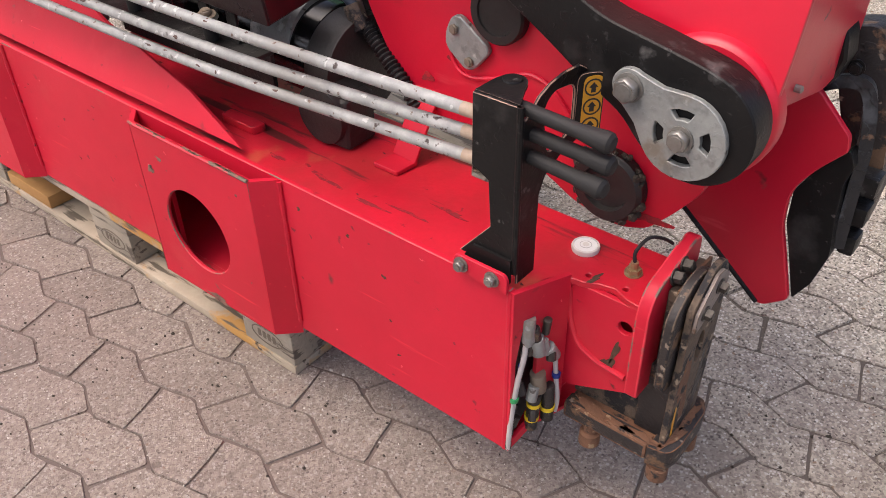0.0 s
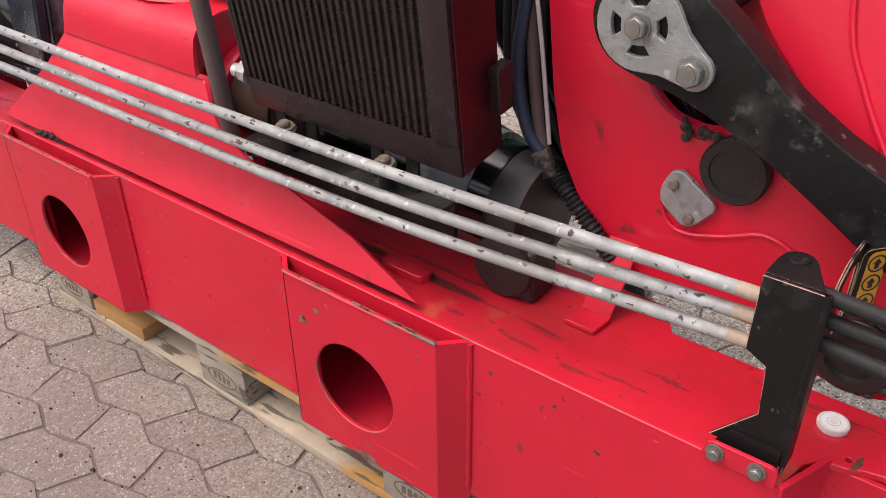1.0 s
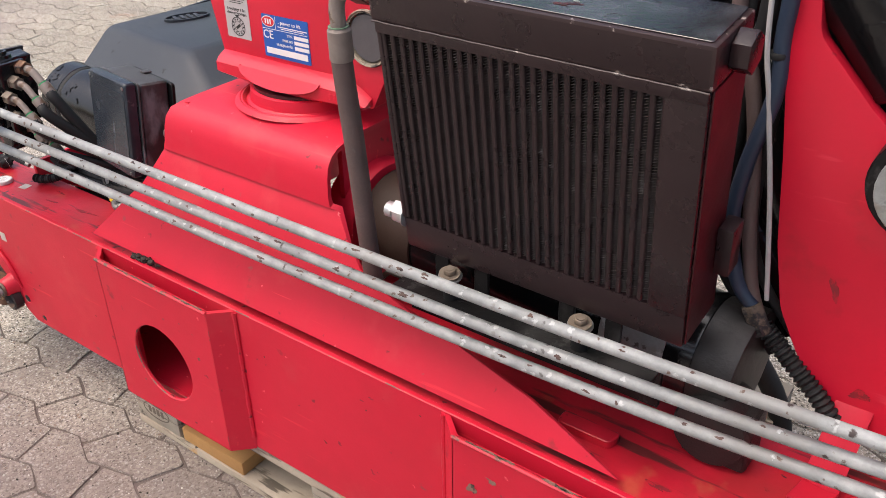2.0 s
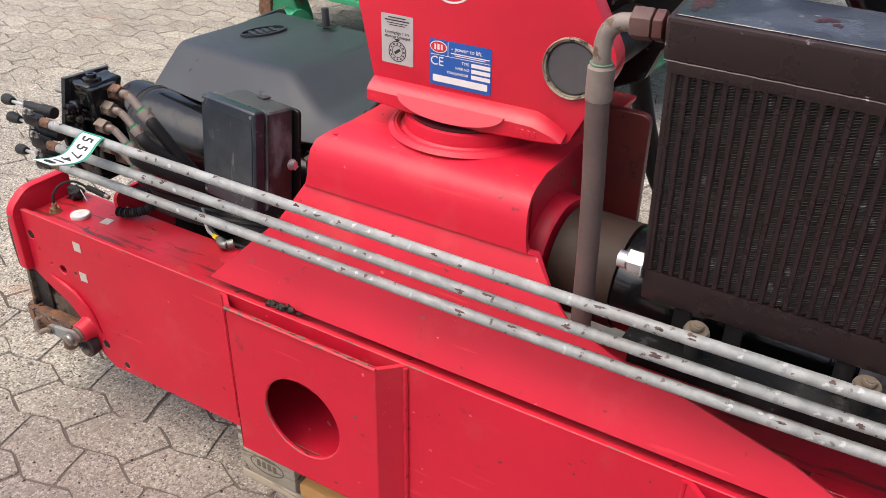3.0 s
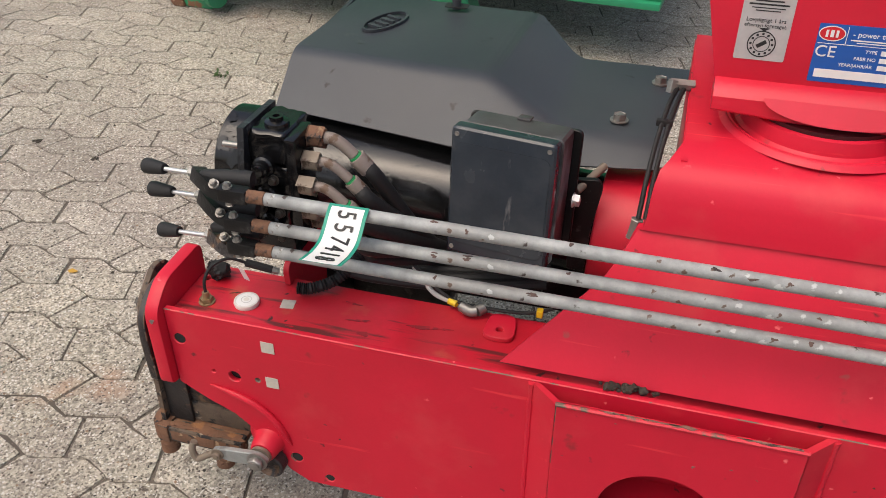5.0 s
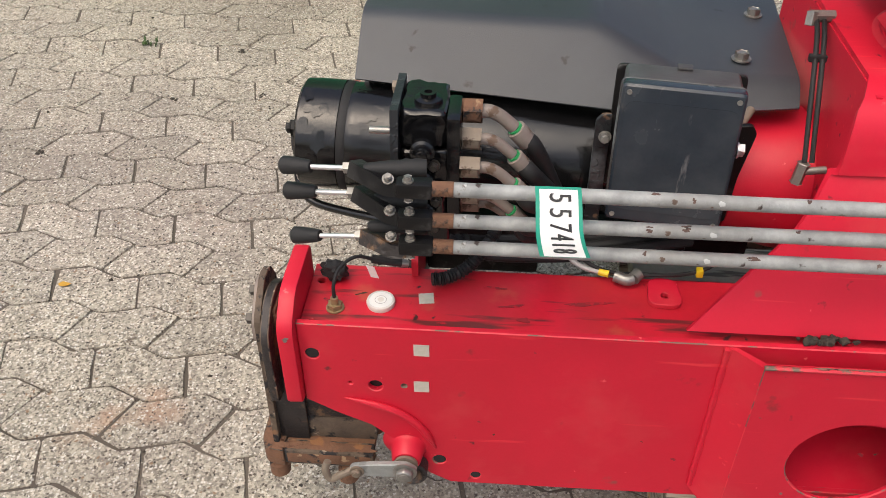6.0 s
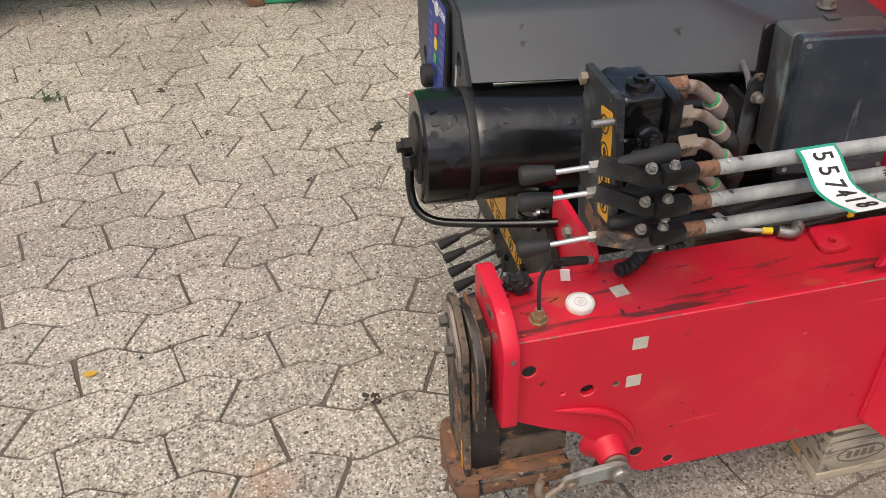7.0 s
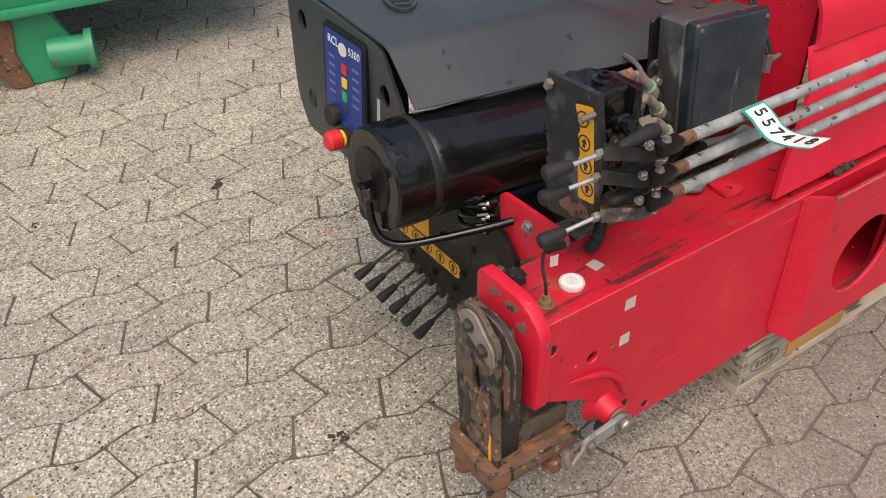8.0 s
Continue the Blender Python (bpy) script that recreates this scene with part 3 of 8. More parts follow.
# the step at the free end: a slanted web and the set-back face of the rear beam
m_web = Matrix.Translation((-0.033, 1.1915, 0)) @ Matrix.Rotation(radians(72), 4, "Z")
part("side_web", plate([(0.0, 0.168), (0.098, 0.235), (0.098, 0.47), (0.0, 0.48)], "y", -0.008, 0, [rounded([(0.008, 0.190), (0.040, 0.212), (0.046, 0.330), (0.040, 0.405), (0.018, 0.410), (0.008, 0.350)], 0.006)], bevel=0.001, m=m_web), RED, base)
part("corner_weld", tube([(-0.034, 1.1945, 0.168), (-0.034, 1.1945, 0.32), (-0.034, 1.1945, 0.48)], 0.006, 10), RED, base)
rec = [(-0.004, 0.235), (0.008, 0.258), (0.03, 0.266), (0.07, 0.284), (0.107, 0.300), (0.107, 0.455), (-0.004, 0.455)]
part("set_back_face", plate(rec, "y", 1.287, 1.296, [circle(0.090, 0.415, 0.011, 16), circle(-0.0, 0.395, 0.0001, 3)][:1], bevel=0.001), RED, base)
part("face_rib", tube([(0.0, 1.288, 0.445), (0.004, 1.287, 0.40), (0.02, 1.286, 0.355), (0.05, 1.286, 0.335), (0.10, 1.286, 0.328)], 0.005, 8), RED, base)
# end plates
end_l = rounded([(1.172, 0.338), (1.200, 0.330), (1.322, 0.34), (1.322, 0.520), (1.215, 0.520), (1.172, 0.485)], [0.01, 0.02, 0.01, 0.018, 0.02, 0.02])
part("end_plate", plate(end_l, "x", -2.320, -2.297, bevel=0.004, seg=2), RED, base)
end_r = rounded([(1.272, 0.312), (1.408, 0.315), (1.408, 0.518), (1.392, 0.523), (1.288, 0.498), (1.272, 0.470)], [0.008, 0.01, 0.012, 0.01, 0.02, 0.02])
part("end_plate", plate(end_r, "x", 0.1075, 0.127, bevel=0.003, seg=2), [RED, EDGE_RED], base)
part("arch_rim", tube([(-2.24, 1.189, 0.368 - 0.03), (-2.205, 1.187, 0.332), (-2.165, 1.186, 0.318), (-2.135, 1.186, 0.292), (-2.118, 1.187, 0.262), (-2.108, 1.189, 0.235)], 0.007, 10, radii=lambda t: 0.0058 * min(1.0, 0.2 + 3.0 * t, 0.3 + 3.0 * (1 - t))), RED, base)
for hx, hz, hr in ((-2.279, 0.425, 0.0105), (-2.102, 0.206, 0.0105), (-2.046, 0.172, 0.0085)):
    part("hole_plug", lathe((hx, FRONT + 0.004, hz), (0, -1, 0), [(0, hr - 0.0008), (0.002, hr - 0.0008), (0.003, hr - 0.002), (0.003, 0.0)], 18), RUBBER, base, "black rubber plug")
# Black discs behind these holes paint the beam's unlit inside.
for hx, hz, hr in ((-2.193, 0.366, 0.0125), (-2.229, 0.369, 0.005), (-2.152, 0.369, 0.0055)):
    part("dark_bore", lathe((hx, FRONT + 0.0118, hz), (0, -1, 0), [(0, hr), (0.0012, hr)], 16), INK_AND_GAP, base, "black disc painting the shade inside the panel's hole")
part("pin_boss", lathe((-2.150, 1.196, 0.232), (0, -1, 0), [(-0.006, 0.040), (0.0, 0.034), (0.004, 0.029), (0.012, 0.025), (0.03, 0.022), (0.034, 0.019)], 24), RED, base)


def fork_pocket(x0, x1, hole_x, hole_z):
    """A folded pocket on the front with a round hole through it, open at the top."""
    f = 1.154
    xa, xb = x0 + 0.040, x1 - 0.036
    p = plate([(x0, FRONT - 0.0005), (xa, f), (xb, f), (x1, FRONT - 0.0005), (x1 - 0.012, FRONT - 0.0005), (xb - 0.005, f + 0.008), (xa + 0.005, f + 0.008), (x0 + 0.012, FRONT - 0.0005)],
              "z", 0.152, 0.480)
    for v in p.verts:  # lower edge: nipped corners
        if v.co.z < 0.2:
            v.co.z += 0.026 * max(0, (v.co.y - f) / (FRONT - f)) if v.co.x < (x0 + x1) / 2 else 0.004
    # cut the hole: the front wall is rebuilt as a plate
    kill = [fa for fa in p.faces if abs(fa.normal.y) > 0.9 and all(abs(v.co.y - f) < 0.0095 for v in fa.verts)]
    bmesh.ops.delete(p, geom=kill, context="FACES")
    o = part("pocket_side", p, RED, base)
    front = plate([(xa, 0.152), (xb, 0.156), (xb, 0.480), (xa, 0.480)], "y", f, f + 0.008, [circle(hole_x, hole_z, 0.084, 40)], bevel=0.0018)
    part("pocket_front", front, [RED, EDGE_RED], o)
    part("pocket_rim", tube([(xa, f - 0.0005, 0.481), ((xa + xb) / 2, f - 0.0005, 0.481), (xb, f - 0.0005, 0.481)], 0.0032, 6), EDGE_RED, o)
    for xw in (x0 + 0.001, x1 - 0.001):
        part("weld_seam", tube([(xw, FRONT - 0.002, 0.186), (xw, FRONT - 0.002, 0.33), (xw, FRONT - 0.002, 0.478)], 0.0050, 8, 10, radii=lambda t: 0.0046 + 0.0008 * math.sin(t * 90)), RED, o)
    return o


fork_pocket(-1.722, -1.322, -1.525, 0.296)
fork_pocket(-0.865, -0.474, -0.685, 0.303)
# small lugs on top
part("lug", plate(rounded([(-0.402, 1.325), (-0.350, 1.325), (-0.345, 1.372), (-0.392, 1.372)], 0.004), "z", 0.466, 0.474, bevel=0.001), RED, base)
part("strap", box(-0.024, 0.024, 0.0, 0.006, 0.0, 0.13, 0.001, m=Matrix.Translation((-0.370, 1.364, 0.4742)) @ Matrix.Rotation(radians(-28), 4, "X") @ Matrix.Rotation(radians(4), 4, "Y")), RED, base)
part("lug", plate(rounded([(-0.72, 1.272), (-0.635, 1.272), (-0.628, 1.30), (-0.72, 1.30)], 0.01), "z", 0.466, 0.480, bevel=0.001), RED_TOP, base)
part("lug", plate(rounded([(-1.815, 1.272), (-1.765, 1.272), (-1.77, 1.33), (-1.81, 1.33)], 0.018), "z", 0.466, 0.474, [circle(-1.790, 1.292, 0.006, 12)], bevel=0.003), RED, base)

# wear: bared edges, dried mud and grease on the paint
X, Y, Z = (1, 0, 0), (0, 1, 0), (0, 0, 1)
wear = [("mud_smear", (0.080, 1.2866, 0.366), (0.29, 0, 0.957), (-0.957, 0, 0.29), 0.048, 0.007, MUD), ("mud_smear", (0.069, 1.2866, 0.337), (1, 0, 0.3), (-0.3, 0, 1), 0.026, 0.022, MUD),
        ("mud_smear", (0.031, 1.298, TOP + 0.0002), (0.3, 1, 0), (-1, 0.3, 0), 0.026, 0.008, MUD),
        ("paint_chip", (-0.789, 1.1536, 0.398), X, Z, 0.014, 0.020, CHIPPED), ("paint_chip", (-0.754, 1.1536, 0.430), X, Z, 0.010, 0.010, CHIPPED),
        ("paint_chip", (-0.665, 1.1536, 0.160), X, Z, 0.060, 0.014, CHIPPED), ("paint_chip", (-1.70, 1.1896, 0.300), X, Z, 0.010, 0.020, CHIPPED),
        ("dirt_smear", (-0.435, 1.250, TOP + 0.0002), (1, -0.1, 0), Y, 0.066, 0.0108, SMUDGE), ("dirt_smear", (-0.549, 1.249, TOP + 0.0002), X, Y, 0.030, 0.0108, SMUDGE),
        ("dirt_smear", (-0.490, 1.262, TOP + 0.0002), X, Y, 0.013, 0.0072, SMUDGE), ("dirt_smear", (-0.332, 1.242, TOP + 0.0002), (1, 0.1, 0), Y, 0.060, 0.0072, SMUDGE),
        ("dirt_smear", (-0.270, 1.260, TOP + 0.0002), (1, 0.05, 0), Y, 0.072, 0.0060, SMUDGE), ("dirt_smear", (-0.22, 1.300, TOP + 0.0002), X, Y, 0.054, 0.0096, SMUDGE),
        ("dirt_smear", (-1.988, 1.236, TOP + 0.0002), X, Y, 0.014, 0.0120, SMUDGE), ("dirt_smear", (-2.004, 1.263, TOP + 0.0002), (1, 0.1, 0), Y, 0.030, 0.0060, SMUDGE),
        ("dirt_smear", (-1.90, 1.275, TOP + 0.0002), (1, 0.06, 0), Y, 0.060, 0.0072, SMUDGE), ("dirt_smear", (-2.03, 1.300, TOP + 0.0002), X, Y, 0.027, 0.0060, SMUDGE),
        ("dirt_smear", (-2.100, 1.222, TOP + 0.0002), (1, 0.1, 0), Y, 0.012, 0.0036, SMUDGE), ("dirt_smear", (-2.219, 1.275, TOP + 0.0002), (1, 0.4, 0), Y, 0.014, 0.0030, MUD),
        ("paint_chip", (-2.124, 1.2065, TOP + 0.0050), X, Y, 0.030, 0.007, CHIPPED), ("paint_chip", (-2.3203, 1.240, 0.497), Y, Z, 0.034, 0.016, CHIPPED),
        ("paint_chip", (-2.3203, 1.214, 0.476), Y, Z, 0.018, 0.024, CHIPPED), ("paint_chip", (-2.3203, 1.278, 0.500), Y, Z, 0.026, 0.012, CHIPPED),
        ("paint_chip", (-2.308, 1.1716, 0.468), X, Z, 0.008, 0.008, ZINC), ("mud_smear", (-2.132, 1.1896, 0.232), X, Z, 0.012, 0.030, MUD)]
for k, (nm, c, r_, u_, w, h, mt) in enumerate(wear):
    if r_ == Y:
        mm = smear(c, (0, -1, 0), Z, w, h, k)
    else:
        mm = smear(c, r_, u_, w, h, k)
    part(nm, mm, mt, base)
rng_e = random.Random(21)
for k in range(34):  # bared spots along the panel's top seam and the pockets' rims
    if k < 20:
        x = rng_e.uniform(-2.25, -0.06) if k < 8 else rng_e.uniform(-0.70, -0.06)
        c = (x, FRONT + 0.0085, TOP + 0.0072)
    else:
        x = rng_e.choice((rng_e.uniform(-1.68, -1.36), rng_e.uniform(-0.82, -0.51)))
        c = (x, 1.1538, 0.4845)
    part("paint_chip", smear(c, X, Y, rng_e.uniform(0.012, 0.055), rng_e.uniform(0.003, 0.0065), 60 + k), CHIPPED, base)

rng_k = random.Random(33)
for k in range(64):  # small knocks in the paint of the front
    on_pocket = k % 3 == 0
    if on_pocket:
        x0 = rng_k.choice((-1.525, -0.685))
        x, z, y = x0 + rng_k.uniform(-0.15, 0.14), rng_k.uniform(0.17, 0.47), 1.1537
        if math.hypot(x - x0, z - 0.30) < 0.095:
            continue
    else:
        x, z, y = rng_k.uniform(-2.05, -0.06), rng_k.uniform(0.19, 0.46), FRONT - 0.0003
    w = rng_k.uniform(0.0025, 0.009)
    part("paint_chip", smear((x, y, z), (1, 0, rng_k.uniform(-0.6, 0.6)), Z, w, w * rng_k.uniform(0.4, 1.0), 200 + k, t=0.0002), (CHIPPED, MUD, SMUDGE)[k % 3 if not on_pocket else 0], base)

# ---- slewing housing ----
housing = thing("slewing_housing", (-1.35, 1.5, 0.482), "glossy red folded steel slewing housing under the crane column", "crane housing")
prof = [(1.212, 0.4835), (1.236, 0.532), (1.251, 0.566), (1.260, 0.585), (1.272, 0.608), (1.286, 0.637), (1.3090, 0.6765), (1.3035, 0.6795), (1.3065, 0.695), (1.311, 0.722), (1.317, 0.743), (1.329, 0.758), (1.348, 0.767), (1.39, 0.775), (1.78, 0.777)]
left = [-1.772, -1.725, -1.692, -1.673, -1.650, -1.632, -1.612, -1.606, -1.603, -1.602, -1.600, -1.596, -1.585, -1.57, -1.57]
right = [-0.592, -0.745, -0.91, -1.015, -1.09, -1.125, -1.165, -1.178, -1.183, -1.186, -1.188, -1.190, -1.192, -1.195, -1.195]
hb = sweep(prof, list(zip(left, right)))
thicken(hb, 0.008)
part("skirt", hb, RED, housing)
# closed sides behind the front skirt
part("side_wall", plate([(1.34, 0.4655), (1.78, 0.4655), (1.78, 0.768), (1.345, 0.768), (1.345, 0.70), (1.345, 0.66)], "x", -1.572, -1.564), RED, housing)
part("side_wall", plate([(1.42, 0.4655), (1.78, 0.4655), (1.78, 0.768), (1.37, 0.768), (1.37, 0.66)], "x", -1.215, -1.205, [circle(1.50, 0.603, 0.060, 28)]), RED, housing)
part("rear_side", plate(rounded([(-1.199, 0.47), (-1.104, 0.47), (-1.104, 0.822), (-1.199, 0.822)], [0.002, 0.002, 0.02, 0.002]), "y", 1.585, 1.602, bevel=0.002), OILY_RED, housing, "oily dark red rear side")
TC = (-1.390, 1.494)
part("bearing_weld", lathe((*TC, 0.7765), (0, 0, 1), [(-0.002, 0.141), (0.001, 0.137), (0.004, 0.134), (0.005, 0.1315), (0.004, 0.129), (0.005, 0.1265), (0.003, 0.123), (-0.001, 0.120)], 64, caps=False), RED, housing)
part("bearing_ring", lathe((*TC, 0.7772), (0, 0, 1), [(-0.001, 0.118), (0.003, 0.113), (0.016, 0.111), (0.022, 0.110), (0.0235, 0.107), (0.024, 0.075)], 64), RED, housing)
part("gland_ring", lathe((*TC, 0.8003), (0, 0, 1), [(0, 0.104), (0.006, 0.104)], 48), DARK_RED, housing, "dark red ring in the gap under the lip")
part("cylinder_collar", lathe((-1.5725, 1.54, 0.518), (-1, 0.03, 0.045), [(0, 0.115), (0.030, 0.112), (0.060, 0.104), (0.108, 0.101), (0.110, 0.098)], 48), RED, housing)
part("cylinder_collar", lathe((-1.240, 1.455, 0.603), (1, -0.05, 0), [(0, 0.102), (0.03, 0.102), (0.060, 0.102), (0.066, 0.098), (0.066, 0.0895)], 40), RED, housing)




# ---- column ----
column = thing("crane_column", (-1.37, 1.55, 0.80), "red cast crane column with stickers and a round pin cap", "crane column")
CF = 1.434
col_pts = [(-1.545, 0.842), (-1.185, 0.808), (-1.113, 0.95), (-1.176, 1.056), (-1.30, 1.30), (-1.66, 1.30), (-1.58, 1.0)]
part("body", plate(rounded(col_pts, [0.01, 0.006, 0.03, 0.03, 0.02, 0.02, 0.05]), "y", CF, CF + 0.035, [circle(-1.187, 0.930, 0.047, 30)], bevel=0.004, seg=2), RED_BRIGHT, column)
part("rear_flank", plate([(-1.25, 0.80), (-1.160, 0.838), (-1.135, 0.900), (-1.112, 0.912), (-1.105, 1.02), (-1.16, 1.10), (-1.25, 1.10)], "y", 1.690, 1.735, bevel=0.004), BLACK, column, "black rear flank")
part("rear_body", plate([(-1.545, 0.842), (-1.290, 0.818), (-1.262, 0.95), (-1.300, 1.06), (-1.36, 1.30), (-1.66, 1.30), (-1.58, 1.0)], "y", CF + 0.0352, 1.78, bevel=0.004), RED_BRIGHT, column)
part("pin", lathe((-1.187, CF + 0.013, 0.930), (0, 1, 0), [(0, 0.040), (0.33, 0.040)], 32), BLACK, column)
# the lip: a rounded band along the column's foot, with one flat cast facet in its middle
lb = bmesh.new()
LIP = [(-1.545, 0.849, 0.8135), (-1.50, 0.849, 0.8105), (-1.45, 0.849, 0.806), (-1.40, 0.849, 0.803), (-1.34, 0.850, 0.8035), (-1.27, 0.851, 0.809), (-1.235, 0.8505, 0.811), (-1.205, 0.838, 0.8125), (-1.186, 0.826, 0.814)]
rows_l = []
for i, (x, zt, zb) in enumerate(LIP):
    e = max(0.0, (x + 1.235) / 0.05) if x > -1.235 else 0.0
    rows_l.append([lb.verts.new(q) for q in ((x, CF + 0.0008, zt + 0.002), (x, CF - 0.006, zt - 0.001), (x, 1.416, zt - 0.008), (x, 1.4095 + 0.004 * e, zt - 0.016 + 0.006 * e), (x, 1.409 + 0.004 * e, zb + 0.003), (x, 1.412 + 0.004 * e, zb), (x, 1.48, zb))])
for a, c in zip(rows_l, rows_l[1:]):
    for k in range(6):
        lb.faces.new((a[k], c[k], c[k + 1], a[k + 1]))
for a in (rows_l[0], rows_l[-1]):
    lb.faces.new(a)
part("lower_lip", lb, RED_BRIGHT, column)
fc = bmesh.new()
arc = [fc.verts.new((-1.3825 + 0.0995 * math.cos(a), 1.4085 - 0.016 * math.sin(a), 0.8385 - 0.025 * math.sin(a))) for a in [math.pi * i / 20 for i in range(21)]]
back = [fc.verts.new((v.co.x, 1.425, v.co.z - 0.0015)) for v in arc]
fc.faces.new(arc)
for i in range(20):
    fc.faces.new((arc[i], arc[i + 1], back[i + 1], back[i]))
part("cast_facet", fc, RED_BRIGHT, column)
sk = lathe((-1.392, 1.500, 0.8065), (0, 0, 1), [(0, 0.080), (0.004, 0.081), (0.010, 0.080), (0.02, 0.06)], 48)
part("turret_flange", sk, RED_BRIGHT, column)
part("pin_ring", lathe((-1.187, CF - 0.004, 0.930), (0, 1, 0), [(0.0, 0.0435), (-0.003, 0.0455), (0.0, 0.0472), (0.02, 0.0472), (0.02, 0.0418), (0.0, 0.0418), (0.0, 0.0435)], 36, caps=False), PIN_RING, column, "dirty cream plastic ring")
part("pin_cap", lathe((-1.187, CF + 0.012, 0.930), (0, -1, 0), [(0, 0.0408), (0.010, 0.0405), (0.013, 0.038), (0.014, 0.0)], 36), CAPGREY, column, "dark grey plastic pin cap")

# ---- oil cooler ----
cooler = thing("oil_cooler", (-0.77, 1.29, 0.684), "brown-black painted oil cooler with a finned core", "oil cooler")
CM = Matrix.Translation((-0.768, 1.272, 0.684)) @ Matrix.Rotation(radians(8.2), 4, "X")  # own x along, y back, z up
CM = CM @ Matrix.Rotation(radians(0.8), 4, "Y")
CW, CH = 0.222, 0.408
part("top_tank", box(-CW - 0.008, CW - 0.005, 0.0, 0.105, CH - 0.052, CH - 0.0008, 0.005, m=CM), [COOLER, EDGE_COOLER], cooler)
part("top_sheet", plate(rounded(rect((-0.013) / 2, 0.054, 2 * CW - 0.011, 0.094), 0.004), "z", CH - 0.0006, CH + 0.0008, m=CM, bevel=0.0005), TANK_TOP, cooler, "glossy black top with a painted blue sheen and flaked paint")
# Small pale patches paint part of the top's sheen.
for k, (u, v, w, h) in enumerate(((0.040, 0.042, 0.008, 0.002), (-0.085, 0.062, 0.006, 0.002))):
    part("worn_patch", smear(CM @ Vector((u, v, CH + 0.0010)), CM.to_3x3() @ Vector((1, 0.1, 0)), CM.to_3x3() @ Vector((0, 1, 0)), w, h, 140 + k), CAST, cooler, "small pale patch painting a sheen")
for k, (u, v, w, h) in enumerate(((-0.075, 0.055, 0.018, 0.012), (-0.062, 0.046, 0.010, 0.006), (0.030, 0.030, 0.020, 0.008), (0.044, 0.036, 0.012, 0.006), (-0.205, 0.045, 0.020, 0.040), (-0.19, 0.085, 0.050, 0.014))):
    part("bare_patch", smear(CM @ Vector((u, v, CH + 0.0009)), CM.to_3x3() @ Vector((1, 0.15, 0)), CM.to_3x3() @ Vector((0, 1, 0)), w, h, 160 + k), RED_FLAKE, cooler, "flake showing red paint")
part("tank_seam", tube([CM @ Vector((-CW - 0.006 + (2 * CW - 0.002) * i / 40, -0.0002 + 0.0002 * math.sin(i * 2.3), CH - 0.052 + 0.0002 * math.sin(i * 1.7))) for i in range(41)], 0.0013, 6, 0), EDGE_COOLER, cooler)
part("tube_plate", box(-CW - 0.001, CW - 0.0085, -0.0016, 0.004, CH - 0.066, CH - 0.0525, 0.0012, m=CM), COOLER, cooler)
part("bottom_tank", box(-CW, CW - 0.008, 0.002, 0.105, 0.0, 0.052, 0.004, m=CM), COOLER, cooler)
part("side_frame", box(CW - 0.055, CW - 0.008, -0.001, 0.100, 0.0525, CH - 0.0525, 0.002, m=CM), COOLER, cooler)
part("side_frame", box(-CW - 0.001, -CW + 0.006, 0.0, 0.100, 0.0525, CH - 0.0525, 0.002, m=CM), COOLER, cooler)
fin_rows = 26
step_f = (2 * CW - 0.062) / fin_rows
core = box(-CW + 0.0062, CW - 0.0552, 0.030, 0.095, 0.0525, CH - 0.0525, 0.0, m=CM)
part("core_back", core, COOLER, cooler)
for i in range(fin_rows + 1):
    xx = -CW + 0.0075 + i * step_f
    part("cooling_tube", box(xx - 0.0036, xx + 0.0036, 0.0012, 0.030, 0.0528, CH - 0.0528, 0.0014, 1, m=CM), COOLER, cooler)
fins = bmesh.new()
for i in range(fin_rows):
    xa, xb = -CW + 0.0075 + i * step_f + 0.0037, -CW + 0.0075 + (i + 1) * step_f - 0.0037
    k = 84
    for j in range(k):
        z0 = 0.054 + (CH - 0.106) * j / k
        dz = (CH - 0.106) / k
        jit = 0.0006 * random.uniform(-1, 1)
        vs = [fins.verts.new(CM @ Vector(c)) for c in ((xa, 0.0055 + jit, z0), (xb, 0.0055 + jit, z0 + dz * 0.8), (xb, 0.030, z0 + dz * 0.8), (xa, 0.030, z0))]
        fins.faces.new(vs)
        vs2 = [fins.verts.new(CM @ Vector(c)) for c in ((xa, 0.0055 + jit, z0), (xb, 0.0055 + jit, z0 + dz * 0.8), (xb, 0.0055 + jit, z0 + dz * 1.05), (xa, 0.0055 + jit, z0 + dz * 0.25))]
        fins.faces.new(vs2)
tagged(part("fin_mesh", fins, surface("dull_fin_metal", (0.17, 0.155, 0.150), (0.055, 0.048, 0.046), rough=0.38, metal=0.35, grain=200, blot=30, spots=(0.42, 0.42, 0.41), spot_at=0.64, spot_scale=34), cooler, smooth=False), kind="stuff")
part("port_plug", rod(CM @ Vector((CW - 0.0048, 0.055, CH - 0.026)), CM @ Vector((CW + 0.016, 0.055, CH - 0.026)), 0.024, 6, bevel=0.002), COOLER, cooler, "hexagonal brown-black plug")
part("side_bracket", box(CW - 0.0045, CW + 0.016, 0.070, 0.105, 0.075, 0.145, 0.003, m=CM), COOLER, cooler)
part("side_skin", box(CW - 0.0076, CW - 0.0050, 0.006, 0.098, 0.004, CH - 0.052, 0.0008, 1, m=CM), DARK_RED, cooler, "dark red side")
part("port_nut", bolt(CM @ Vector((-CW - 0.0005, 0.012, 0.048)), CM.to_3x3() @ Vector((-1, 0, 0)), 0.0165, 0.020, 0.018), CHROME, cooler, "bright zinc plug nut")
part("port_plug", rod(CM @ Vector((-CW - 0.026, 0.012, 0.048)), CM @ Vector((-CW - 0.038, 0.012, 0.048)), 0.012), CHROME, cooler)
